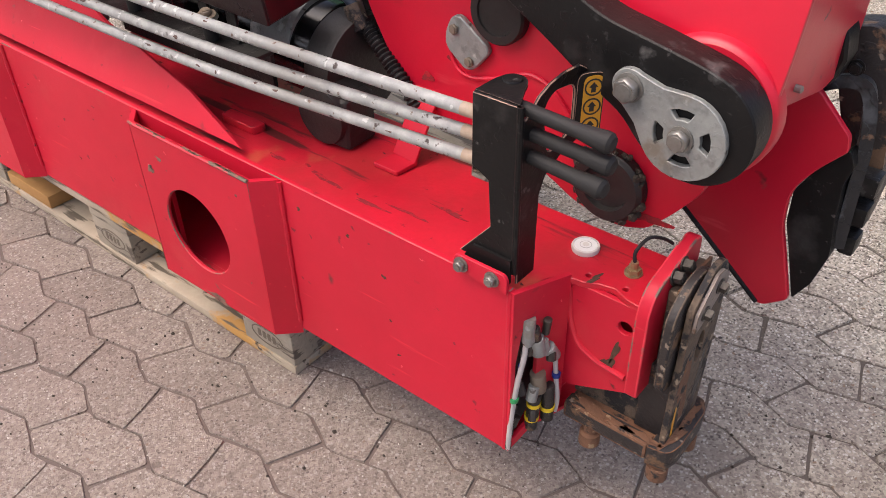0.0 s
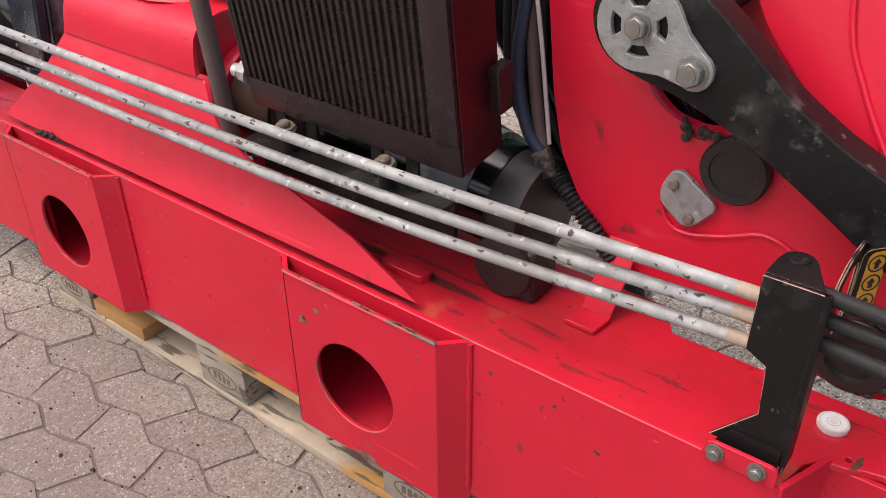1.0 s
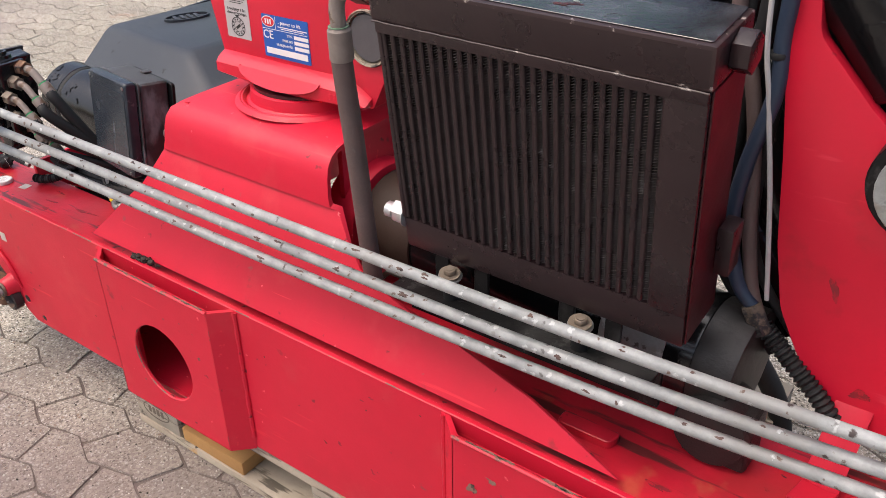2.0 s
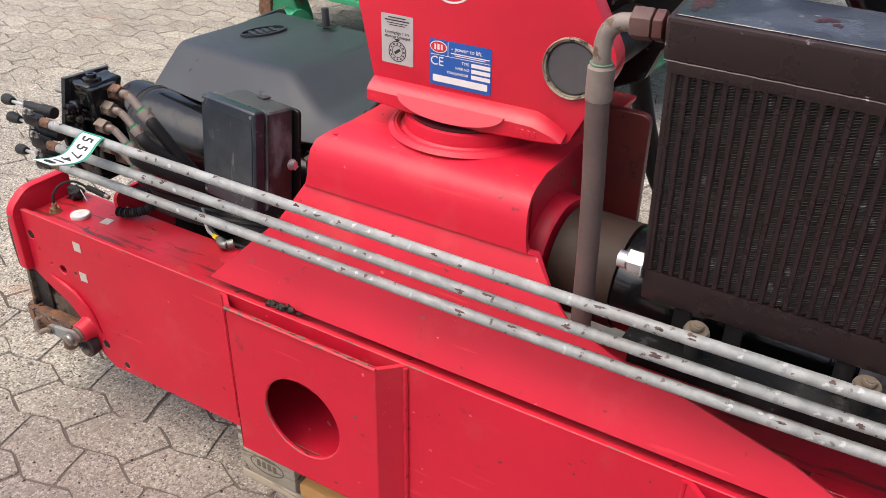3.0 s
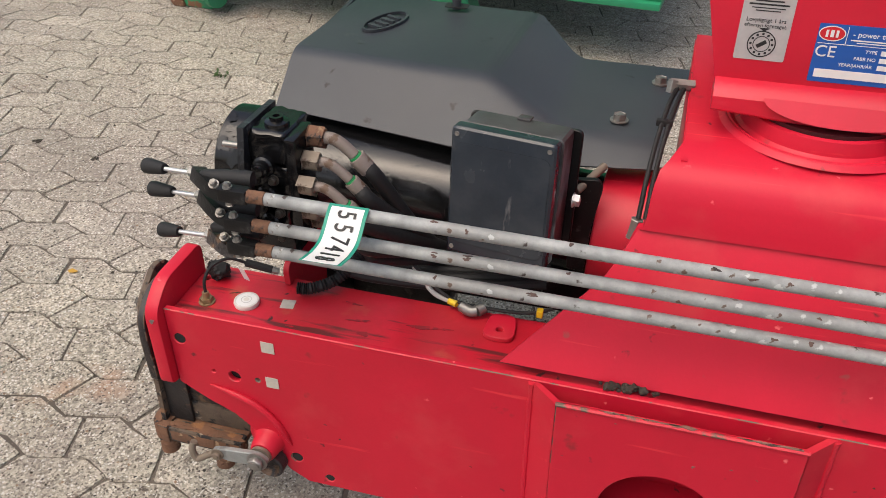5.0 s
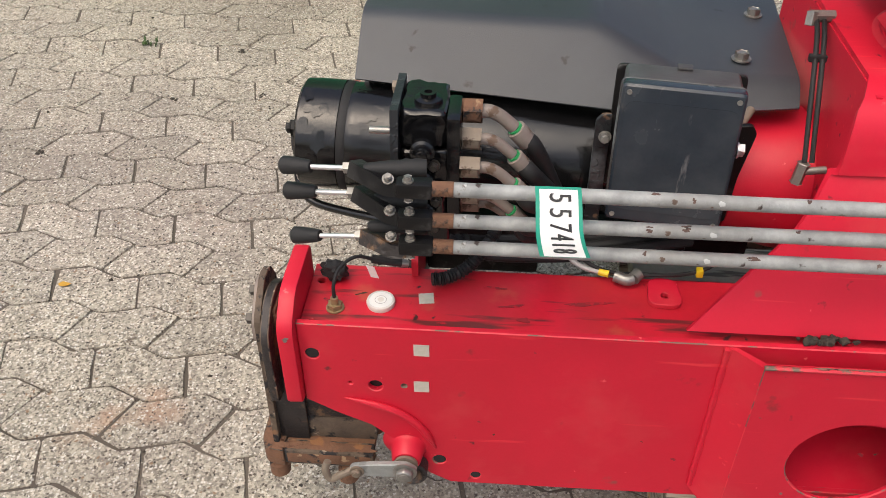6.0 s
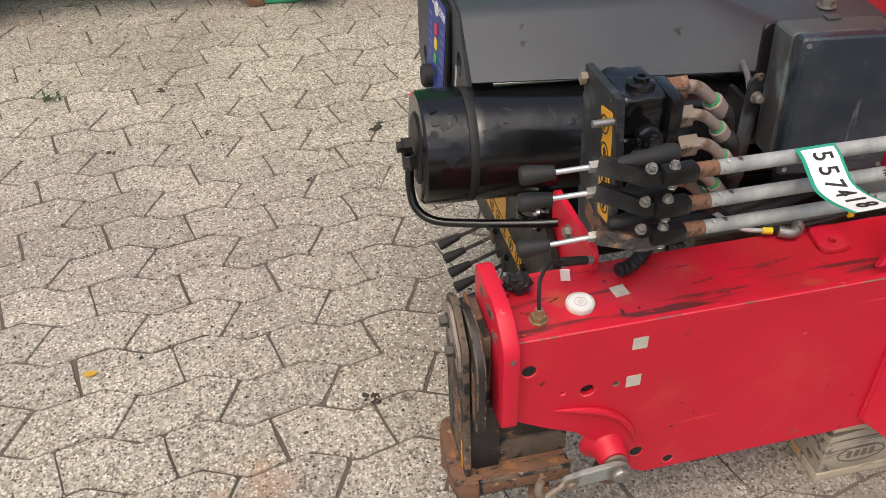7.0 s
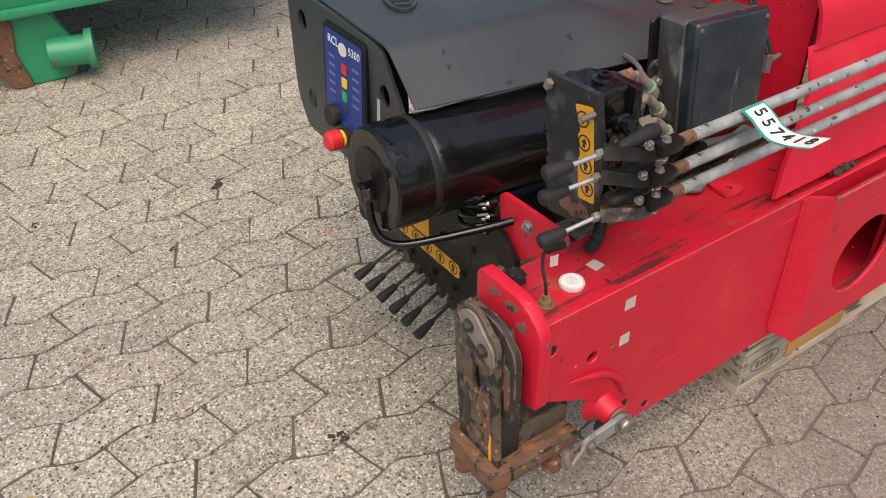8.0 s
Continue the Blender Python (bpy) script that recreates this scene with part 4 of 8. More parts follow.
for bx in (-0.904, -0.690):
    b = bolt((bx, 1.262, 0.672), (0.1, -0.15, 1), 0.010, 0.008, 0.016)
    mount = part("mounting_bolt", b, BROWN, cooler, "dull brown-grey zinc bolt with a domed washer")
    part("washer", lathe((bx, 1.2635, 0.6665), (0.1, -0.15, 1), [(0, 0.017), (0.002, 0.018), (0.0045, 0.013)], 24), ZINC, mount)
    part("rubber_mount", rod((bx, 1.266, 0.63), (bx, 1.262, 0.671), 0.012), RUBBER, mount)

# ---- oil return hose with its elbow ----
hose = thing("return_hose", (-1.07, 1.28, 0.58), "thick dusty brown hydraulic hose with a steel elbow", "hydraulic hose")
part("hose", tube([(-1.076, 1.290, 0.56), (-1.072, 1.276, 0.66), (-1.070, 1.260, 0.82), (-1.073, 1.249, 0.95), (-1.073, 1.247, 0.985)], 0.0152, 18), HOSE, hose)
part("ferrule", lathe((-1.0730, 1.2485, 0.966), (0, -0.04, 1), [(0, 0.0164), (0.002, 0.0172), (0.042, 0.0168), (0.046, 0.0135)], 24), FERRULE, hose, "grey-brown crimped ferrule")
part("green_ring", lathe((-1.0733, 1.2466, 1.0125), (0, -0.04, 1), [(0, 0.0146), (0.0012, 0.0146)], 24), DULL_GREEN, hose)
part("elbow", tube([(-1.0733, 1.2465, 1.012), (-1.0733, 1.2455, 1.035), (-1.069, 1.2455, 1.053), (-1.057, 1.246, 1.0645), (-1.039, 1.247, 1.068)], 0.0112, 16), FERRULE, hose)
part("elbow_nut", rod((-1.0405, 1.2470, 1.0675), (-1.0155, 1.2475, 1.0685), 0.0200, 6, bevel=0.0025), NUT_BROWN, hose, "brown overpainted union nut")
part("flange_nut", rod((-1.0135, 1.2475, 1.0685), (-1.0015, 1.2478, 1.069), 0.0195, 6, bevel=0.002), RED_BROWN, hose, "red-brown overpainted nut")
part("port_neck", rod((-1.0014, 1.2478, 1.069), (-0.985, 1.2525, 1.069), 0.013), RED_BROWN, hose)

# ---- control rods ----
ROD_X = (-2.112, -1.60, -1.10, -0.60, -0.075)
ROD_Y = (1.168, 1.179, 1.190, 1.202, 1.222)
ROD_Z = [(0.728, 0.716, 0.7055, 0.7005, 0.704), (0.681, 0.671, 0.660, 0.657, 0.673), (0.642, 0.631, 0.621, 0.6195, 0.638)]
ROD_L = [(ROD_X[0], ROD_Y[0] + 0.003 * (k > 0), zs[0]) for k, zs in enumerate(ROD_Z)]
rng_r = random.Random(17)
for k, zs in enumerate(ROD_Z):
    pts = [Vector((x, y + 0.003 * (k > 0), z)) for x, y, z in zip(ROD_X, ROD_Y, zs)]
    r = thing("control_rod", pts[0], "long weathered galvanised control rod with dark spots", "control rod", "control rods")
    part("rod", tube(pts, 0.0087, 16, 12), GALV, r)
    part("rusty_end", rod(pts[0] + Vector((0.004, 0, 0)), pts[0] + Vector((0.030, 0, 0)), 0.0092, 16), RUST, r)
    d = (pts[4] - pts[3]).normalized()
    part("rusty_end", rod(pts[4] - d * 0.058, pts[4] - d * 0.004, 0.0092, 16), PALE_RUST, r, "pale rust-stained rod end")
    line = spline(pts, 12)
    for q in range(16):  # flaked spots on the upper and front side
        i = rng_r.randrange(3, len(line) - 4)
        way = (line[i + 1] - line[i]).normalized()
        a_ = rng_r.uniform(0.5, 2.5)
        out_d = (Vector((0, -math.cos(a_ - 1.0), math.sin(a_ - 0.2)))).normalized()
        part("flaked_spot", smear(line[i] + out_d * 0.0087, way, way.cross(out_d) * -1, rng_r.uniform(0.004, 0.013), rng_r.uniform(0.002, 0.005), 400 + 20 * k + q, t=0.0005), ROD_CHIP, r)


# ---- wooden pallet under the beam ----
BOARD = surface("pallet_bottom_board", (0.50, 0.43, 0.33), (0.34, 0.28, 0.21), rough=0.85, grain=110, blot=9, bump=0.5, spots=(0.50, 0.27, 0.08), spot_at=0.56, spot_scale=3.0, streak=(0.13, 0.105, 0.075), streak_at=0.57, stretch=(7, 50, 50), flecks=[((0.05, 0.04, 0.03), 24, 0.12, 0.2)])
pallet = thing("euro_pallet", (-1.115, 1.6, 0.0), "weathered grey wooden pallet with fresh orange boards under the crane", "pallet")
PX0, PX1, PY0, PY1 = -1.746, -0.532, 1.200, 1.998
for ya, yb in ((PY0, PY0 + 0.10), (1.53, 1.675), (PY1 - 0.10, PY1)):
    part("bottom_board", box(PX0, PX1, ya, yb, 0.001, 0.022, 0.003), BOARD, pallet)
    for xa, xb in ((PX0, PX0 + 0.145), (-1.193, -1.048), (PX1 - 0.145, PX1)):
        blk = part("block", box(xa, xb, ya + 0.001, yb, 0.0225, 0.0995, 0.005), WOOD, pallet)
        if ya == PY0:
            mk = frame_at(((xa + xb) / 2, ya + 0.0008, 0.062), (1, 0, 0), (0, 0, 1))
            ring = plate(circle(0, 0, 0.045, 28, 0.022), "z", 0, 0.0006, [circle(0, 0, 0.042, 28, 0.019)], m=mk)
            for u in (-0.022, -0.008, 0.006, 0.020):
                flat(rect(u, 0, 0.009, 0.018, 0.002), mk, bm=ring)
            part("branded_mark", ring, STAMP, blk, "dark burnt oval stamp")
for xa, xb in ((PX0, PX0 + 0.145), (-1.193, -1.048), (PX1 - 0.145, PX1)):
    part("cross_board", box(xa, xb, PY0, PY1, 0.100, 0.1215, 0.003), WOOD, pallet)
for ya, yb, mt in ((PY0, PY0 + 0.145, BOARD), (1.392, 1.492, NEW_WOOD), (1.531, 1.676, WOOD), (1.715, 1.815, WOOD), (PY1 - 0.145, PY1, WOOD)):
    part("deck_board", box(PX0, PX1, ya, yb, 0.122, 0.1435, 0.003), mt, pallet)
part("loose_board", box(-1.592, -1.40, 1.203, 1.292, 0.0225, 0.058, 0.004), NEW_WOOD, pallet, "fresh orange board")
part("support_block", box(-1.66, -1.30, 1.23, 1.32, 0.144, 0.1715, 0.004), NEW_WOOD, pallet, "fresh orange packing timber")
part("support_block", box(-0.85, -0.52, 1.23, 1.32, 0.144, 0.1715, 0.004), NEW_WOOD, pallet, "fresh orange packing timber")


# ---- stabilizer legs ----
def stabilizer_leg(sx, x0, dy, dz, label):
    """A short leg bolted to the beam's end: stacked plates and a rusty foot tray on pins. sx: -1 or 1, outward."""
    leg = thing("stabilizer_leg", (x0 + sx * 0.02, 1.25 + dy, 0.13 + dz), label, "stabilizer leg", "stabilizer legs")

    def bx(u0, u1, ya, yb, za, zb, bv, seg=2):
        a, c = x0 + sx * u0, x0 + sx * u1
        return box(min(a, c), max(a, c), ya + dy, yb + dy, za + dz, zb + dz, bv, seg)

    def slab(pts, r, u0, u1, bv, holes=(), seg=2):
        out = rounded([(y + dy, z + dz) for y, z in pts], r)
        b = plate(out, "x", *sorted((x0 + sx * u0, x0 + sx * u1)), holes, bevel=bv, seg=seg)
        for v in b.verts:  # hammered, worn edges
            v.co += 0.0012 * Vector((0.3, noise.noise(v.co * 55), noise.noise(v.co * 48 + Vector((3, 1, 2)))))
        return b

    outer = [(1.318, 0.455), (1.298, 0.492), (1.266, 0.497), (1.214, 0.458), (1.211, 0.36), (1.203, 0.2038), (1.302, 0.2038), (1.312, 0.33)]
    part("outer_plate", slab(outer, [0.012, 0.012, 0.012, 0.012, 0.03, 0.004, 0.004, 0.02], 0.034, 0.043, 0.0018, [circle(1.262 + dy, 0.36 + dz, 0.012, 12, 0.030)]), [DIRTY_STEEL, RUST], leg)
    strip = [(1.303, 0.470), (1.282, 0.486), (1.262, 0.488), (1.218, 0.448), (1.216, 0.416), (1.232, 0.420), (1.292, 0.450)]
    part("bolt_strip", slab(strip, 0.006, 0.0432, 0.049, 0.0015), [FERRULE, DIRTY_STEEL], leg, "bare grey steel strip")
    for y, z in ((1.272, 0.464), (1.238, 0.440)):
        part("bolt", bolt((x0 + sx * 0.0492, y + dy, z + dz), (sx, 0, 0), 0.0085, 0.008, 0.011), GREASY_STEEL, leg)
    mid = [(1.300, 0.466), (1.262, 0.486), (1.226, 0.482), (1.189, 0.452), (1.185, 0.40), (1.189, 0.316), (1.215, 0.312), (1.262, 0.318), (1.300, 0.36)]
    part("middle_plate", slab(mid, [0.01, 0.014, 0.014, 0.016, 0.02, 0.012, 0.01, 0.02, 0.02], 0.0170, 0.0305, 0.0024), [RUSTY_BLACK, DIRTY_STEEL], leg)
    part("rust_run", smear((x0 + sx * 0.0308, 1.206 + dy, 0.385 + dz), (0, -sx, 0), (0, 0, 1), 0.022, 0.09, 31), RUST, leg, "rust run on the black plate")
    for q, (yy, zz, w, h) in enumerate(((1.236, 0.30, 0.03, 0.12), (1.285, 0.27, 0.02, 0.10), (1.270, 0.43, 0.03, 0.03))):
        part("rust_run", smear((x0 + sx * 0.0434, yy + dy, zz + dz), (0, -sx, 0), (0, 0, 1), w, h, 32 + q), RUSTY_BLACK if q else RUST, leg, "dark flaking on the rusty plate")
    part("web", bx(-0.012, 0.0335, 1.2165, 1.2305, 0.2038, 0.335, 0.002), RUSTY_BLACK, leg)
    part("inner_plate", bx(0.0125, 0.018, 1.224, 1.318, 0.250, 0.470, 0.003), RUST, leg)
    part("spacer", bx(0.0005, 0.0122, 1.226, 1.316, 0.262, 0.462, 0.002), DIRTY_STEEL, leg)
    # Black slab paints the shade of a hollow; nothing is cut.
    part("cavity", slab([(1.222, 0.395), (1.2255, 0.395), (1.2255, 0.43), (1.222, 0.43)], 0.001, 0.004, 0.017, 0.0), INK_AND_GAP, leg)
    for y, z in ((1.236, 0.478), (1.262, 0.482)) if sx > 0 else ():
        part("bolt", bolt((x0 + sx * 0.0005, y + dy, z + dz), (sx, 0, 0.2), 0.009, 0.011, 0.012), GREASY_STEEL, leg)
    part("leg_tube", bx(-0.118, 0.0305, 1.222, 1.312, 0.2035, 0.249, 0.003), DIRTY_STEEL, leg)
    part("leg_box", bx(-0.095, -0.002, 1.225, 1.312, 0.2495, 0.325, 0.003), RUSTY_BLACK, leg)
    # the foot tray: a base sheet with a bar along its front and along its outer side
    part("foot_plate", bx(-0.115, 0.0245, 1.2135, 1.322, 0.190, 0.203, 0.003), RUST, leg, "rust-brown foot plate")
    side = [(x0 + sx * 0.025, 1.187 + dy), (x0 + sx * 0.056, 1.192 + dy), (x0 + sx * 0.063, 1.215 + dy), (x0 + sx * 0.062, 1.300 + dy), (x0 + sx * 0.050, 1.322 + dy), (x0 + sx * 0.025, 1.322 + dy)]
    b = plate(rounded(side, [0.002, 0.012, 0.012, 0.014, 0.008, 0.004]), "z", 0.172 + dz, 0.208 + dz, bevel=0.005, seg=2)
    rim = [RUSTY_BLACK, RUST] if sx > 0 else [RUST, DIRTY_STEEL]
    part("foot_side", b, rim, leg, "worn foot side bar")
    part("foot_front", bx(-0.116, 0.0246, 1.188, 1.213, 0.176, 0.208, 0.005), rim, leg, "worn foot front bar")
    for q, (u, yy, w, h) in enumerate(((-0.06, 1.200, 0.09, 0.016), (0.010, 1.199, 0.05, 0.015), (0.044, 1.225, 0.022, 0.05), (0.046, 1.28, 0.02, 0.05))):
        part("rust_crust", smear((x0 + sx * u, yy + dy, 0.2082 + dz), (1, 0, 0), (0, 1, 0), w, h, 50 + q, t=0.0012), RUST, leg, "rust crust on the foot's rim")
    for u, y in ((-0.072, 1.200), (0.040, 1.206), (0.046, 1.285), (-0.10, 1.30)):
        part("pin", lathe((x0 + sx * u, y + dy, 0.1755 + dz), (0, 0, -1), [(0, 0.010), (0.014, 0.010), (0.016, 0.016), (0.038, 0.0165), (0.042, 0.013), (0.0425, 0.0)], 16), RUST, leg, "rusty pin end")
    part("paint_mark", flat([(-0.004, -0.03), (0.002, -0.03), (0.004, 0.0), (0.001, 0.03), (-0.003, 0.028)], frame_at((x0 + sx * 0.0436, 1.222 + dy, 0.242 + dz), (0, -sx, 0), (0, -0.25, 1))), YELLOW, leg, "scratch of yellow paint")
    return leg


stabilizer_leg(-1, -2.3205, 0.0, 0.0, "rusty black stabilizer leg with a bolted plate, beside the beam's end")
stabilizer_leg(1, 0.1275, 0.092, 0.020, "rusty black stabilizer leg bolted to the stepped beam end")

# ---- locking latch below the left end ----
latch = thing("locking_latch", (-2.15, 1.15, 0.22), "grey steel locking lever on a bolt at the red beam", "latch")
part("lever", plate(rounded([(-2.235, 0.218), (-2.205, 0.212), (-2.145, 0.216), (-2.130, 0.232), (-2.148, 0.246), (-2.205, 0.240), (-2.232, 0.234)], 0.008), "y", 1.146, 1.155, bevel=0.0015), CAST, latch)
part("hook", tube([(-2.225, 1.150, 0.226), (-2.245, 1.146, 0.215), (-2.262, 1.144, 0.205), (-2.270, 1.146, 0.222), (-2.266, 1.150, 0.238)], 0.006, 10), BROWN, latch)
part("bolt", bolt((-2.150, 1.1455, 0.231), (0, -1, 0), 0.014, 0.010, 0.018), ZINC, latch)
part("washer", lathe((-2.150, 1.161, 0.231), (0, -1, 0), [(0, 0.018), (0.005, 0.018)], 24), BROWN, latch)
part("clip", bolt((-2.222, 1.1455, 0.226), (0, -1, 0), 0.008, 0.006, 0.011), BROWN, latch)
part("bush", lathe((-2.145, 1.188, 0.196), (0, -1, 0), [(0, 0.026), (0.020, 0.026), (0.022, 0.022), (0.010, 0.014)], 24), RUSTY_BLACK, latch)


# ---- things on top of the beam ----
def spirit_level(x, y):
    o = thing("spirit_level", (x, y, TOP), "round white spirit level on the red beam", "spirit level", "spirit levels")
    part("housing", lathe((x, y, TOP + 0.0002), (0, 0, 1), [(0, 0.0195), (0.005, 0.0205), (0.008, 0.0195), (0.0085, 0.017), (0.007, 0.0165)], 32), WHITE, o)
    part("dial", lathe((x, y, TOP + 0.0073), (0, 0, 1), [(0, 0.0163), (0.0008, 0.0163)], 32), PAPER, o)
    part("ring_mark", plate(circle(x, y, 0.0085, 24), "z", TOP + 0.0082, TOP + 0.0086, [circle(x, y, 0.0078, 24)]), GREY_STICKER, o)
    part("centre", lathe((x, y, TOP + 0.0083), (0, 0, 1), [(0, 0.0045), (0.0006, 0.0045)], 20), WHITE, o)


spirit_level(-2.189, 1.255)
spirit_level(-0.014, 1.347)


def position_sensor(x, y, cable):
    o = thing("position_sensor", (x, y, TOP), "brass-nutted sensor with a black cable in the beam's top", "sensor", "sensors")
    part("nut", bolt((x, y, TOP + 0.0004), (0, 0, 1), 0.0105, 0.006, 0.013), BRASS, o)
    part("body", rod((x, y, TOP + 0.010), (x, y, TOP + 0.020), 0.0055), BRASS, o)
    part("cable", tube([(x, y, TOP + 0.018), *cable], 0.0026, 8), RUBBER, o)


position_sensor(-2.252, 1.242, [(-2.252, 1.246, 0.505), (-2.245, 1.262, 0.522), (-2.225, 1.282, 0.527), (-2.20, 1.296, 0.512)])
position_sensor(0.066, 1.340, [(0.064, 1.343, 0.500), (0.070, 1.365, 0.512), (0.082, 1.385, 0.505), (0.09, 1.40, 0.492)])
plug = thing("cable_plug", (-2.19, 1.30, 0.50), "black cable plug with a white tag", "cable plug")
part("plug", tube([(-2.205, 1.296, 0.513), (-2.190, 1.300, 0.508), (-2.165, 1.306, 0.500)], 0.0065, 10), RUBBER, plug)
part("collar", rod((-2.165, 1.306, 0.500), (-2.155, 1.308, 0.497), 0.0055), ZINC, plug)
tagm = frame_at((-2.203, 1.283, 0.500), (0.8, -0.3, 0.1), (0.1, -0.3, 1))
part("tag", flat(rect(0, 0, 0.013, 0.026), tagm), PAPER, plug, "white printed cable tag")
stp = thing("dust_cap", (-2.262, 1.305, 0.466), "crumpled black rubber dust cap", "rubber cap")
cap = bmesh.new()
bmesh.ops.create_icosphere(cap, subdivisions=3, radius=0.019)
for v in cap.verts:
    v.co = Vector((v.co.x * 1.0, v.co.y * 0.85, v.co.z * 0.8)) * (1 + 0.42 * noise.noise(v.co * 150) + 0.2 * noise.noise(v.co * 320))
    v.co += Vector((-2.262, 1.305, 0.481))
part("cap", cap, RUBBER, stp)
hn = thing("corrugated_conduit", (-2.1, 1.31, 0.466), "black corrugated cable conduit on the red beam", "conduit")
part("conduit", tube([(-2.120, 1.296, 0.480), (-2.100, 1.302, 0.479), (-2.072, 1.320, 0.484), (-2.050, 1.342, 0.498), (-2.03, 1.37, 0.52)], 0.011, 12, 14, radii=lambda t: 0.0092 + 0.0016 * math.sin(t * 150)), RUBBER, hn)


def silver_label(c, right, up, name="silver_label"):
    single(name, flat(rect(0, 0, 0.0215, 0.0215), frame_at(c, right, up)), SILVER, "small worn silver foil label on red paint", "label", "silver labels")


silver_label((-2.126, 1.2705, TOP + 0.0002), (1, 0.15, 0), (0, 1, 0))
silver_label((-2.126, 1.1895, 0.443), (1, 0, 0), (0, 0, 1))
silver_label((-2.127, 1.1895, 0.370), (1, 0, 0.02), (0, 0, 1))
cn = thing("cable_connector", (-1.85, 1.32, TOP), "grey angled cable connector with a yellow band lying on the beam", "connector")
part("connector", tube([(-1.858, 1.325, 0.478), (-1.842, 1.318, 0.477), (-1.832, 1.320, 0.478)], 0.0085, 12), ZINC, cn)
part("collar", rod((-1.832, 1.320, 0.478), (-1.824, 1.329, 0.480), 0.0095, 14), ZINC, cn)
part("yellow_band", rod((-1.880, 1.333, 0.478), (-1.866, 1.328, 0.478), 0.0055, 10), SIGNAL_YELLOW, cn)
part("cable", tube([(-1.878, 1.332, 0.478), (-1.91, 1.345, 0.480), (-1.95, 1.375, 0.50)], 0.004, 8), GREY_STICKER, cn)
tube_c = thing("thin_cable", (-1.8, 1.33, 0.47), "thin black cable with yellow end along the beam", "cable")
part("cable", tube([(-1.95, 1.36, 0.52), (-1.88, 1.335, 0.482), (-1.80, 1.325, 0.483), (-1.74, 1.335, 0.484), (-1.70, 1.35, 0.50)], 0.003, 8), RUBBER, tube_c)
part("end_clip", box(-1.742, -1.732, 1.328, 1.340, 0.478, 0.490, 0.002), SIGNAL_YELLOW, tube_c)

# ---- levers at the rods' ends ----
KN = [((-2.293, 1.221, 0.717), (-2.255, 1.211, 0.7225), (-2.207, 1.209, 0.724)),
      ((-2.293, 1.222, 0.679), (-2.254, 1.217, 0.682), (-2.205, 1.212, 0.686)),
      ((-2.293, 1.223, 0.608), (-2.254, 1.213, 0.617), (-2.199, 1.208, 0.623))]
for (tip, neck, nut), end in zip(KN, ROD_L):
    lv = thing("control_lever", end, "black control lever with a rubber grip on a bright shaft", "control lever", "control levers")
    tip, neck, nut, end = Vector(tip), Vector(neck), Vector(nut), Vector(end)
    d = (tip - neck).normalized()
    g = part("grip", lathe(neck, d, [(0, 0.0072), (0.004, 0.0085), (0.03, 0.0112), (0.037, 0.0112), (0.0405, 0.008), (0.041, 0.0)], 20), RUBBER, lv)
    part("shaft", rod(neck, nut, 0.0032, 12), CHROME, lv)
    part("lock_nut", bolt(nut - (nut - neck).normalized() * 0.008, nut - neck, 0.0070, 0.009), ZINC, lv)
    mid = nut.lerp(end, 0.5) + Vector((0.004, -0.010, -0.006))
    arm = tube([nut + Vector((0.004, 0, 0.001)), nut.lerp(mid, 0.6) + Vector((0, -0.003, 0.003)), mid, mid.lerp(end, 0.85)], 0.0095, 4, 6, radii=lambda t: 0.0140 - 0.0025 * t, turn=0.785)
    bevel_sharp(arm, 0.0022, 2)
    part("arm", arm, RUSTY_BLACK if end.z < 0.66 else BLACK, lv)
    cl = box(end.x - 0.036, end.x + 0.006, end.y - 0.010, end.y + 0.010, end.z - 0.010, end.z + 0.010, 0.004)
    part("clevis", cl, BLACK, lv)
    part("clevis_bolt", bolt(end + Vector((-0.022, -0.002, 0.0102)), (0, 0, 1), 0.0050, 0.004, 0.0065), ZINC, lv)
    part("clevis_nut", bolt(end + Vector((-0.022, -0.002, -0.0102)), (0, 0, -1), 0.0055, 0.006), ZINC, lv)
    sp = end + Vector((-0.004, 0.034, 0.004))
    part("spool_boot", lathe(sp, (-1, -0.10, 0.02), [(0, 0.011), (0.012, 0.0125), (0.018, 0.0110), (0.024, 0.0125), (0.030, 0.0105), (0.044, 0.0100), (0.056, 0.0085), (0.070, 0.0070), (0.074, 0.004)], 18), RUBBER, lv)
    part("pivot_bolt", bolt(end + Vector((-0.046, 0.006, 0.006)), (0.1, -0.5, 1), 0.0052, 0.006, 0.007), ZINC, lv)

# ---- control valve ----
valve = thing("control_valve", (-2.12, 1.30, 0.50), "tar-black hydraulic control valve block with hose unions", "valve block")
rng_v = random.Random(5)
vp = [(1.258, 0.560), (1.345, 0.545)] + [(1.347 + 0.0009 * i + rng_v.uniform(-0.004, 0.004), 0.553 + 0.0078 * i) for i in range(27)] + [(1.368, 0.768), (1.265, 0.772), (1.240, 0.66)]
part("mount_plate", plate(vp, "x", -2.166, -2.156), SCUFFED, valve, "scuffed black mounting plate with a ragged edge")
part("rust_patch", smear((-2.1663, 1.292, 0.580), (0, -1, 0), (0, 0, 1), 0.05, 0.036, 4), RUST, valve, "fuzzy rust patch")
ys = plate(rounded([(1.249, 0.606), (1.282, 0.602), (1.290, 0.66), (1.2865, 0.672), (1.295, 0.70), (1.290, 0.71), (1.306, 0.744), (1.270, 0.752)], 0.005), "x", -2.1672, -2.1664)
st = part("warning_sticker", ys, YELLOW, valve, "yellow strip sticker with black arrows")
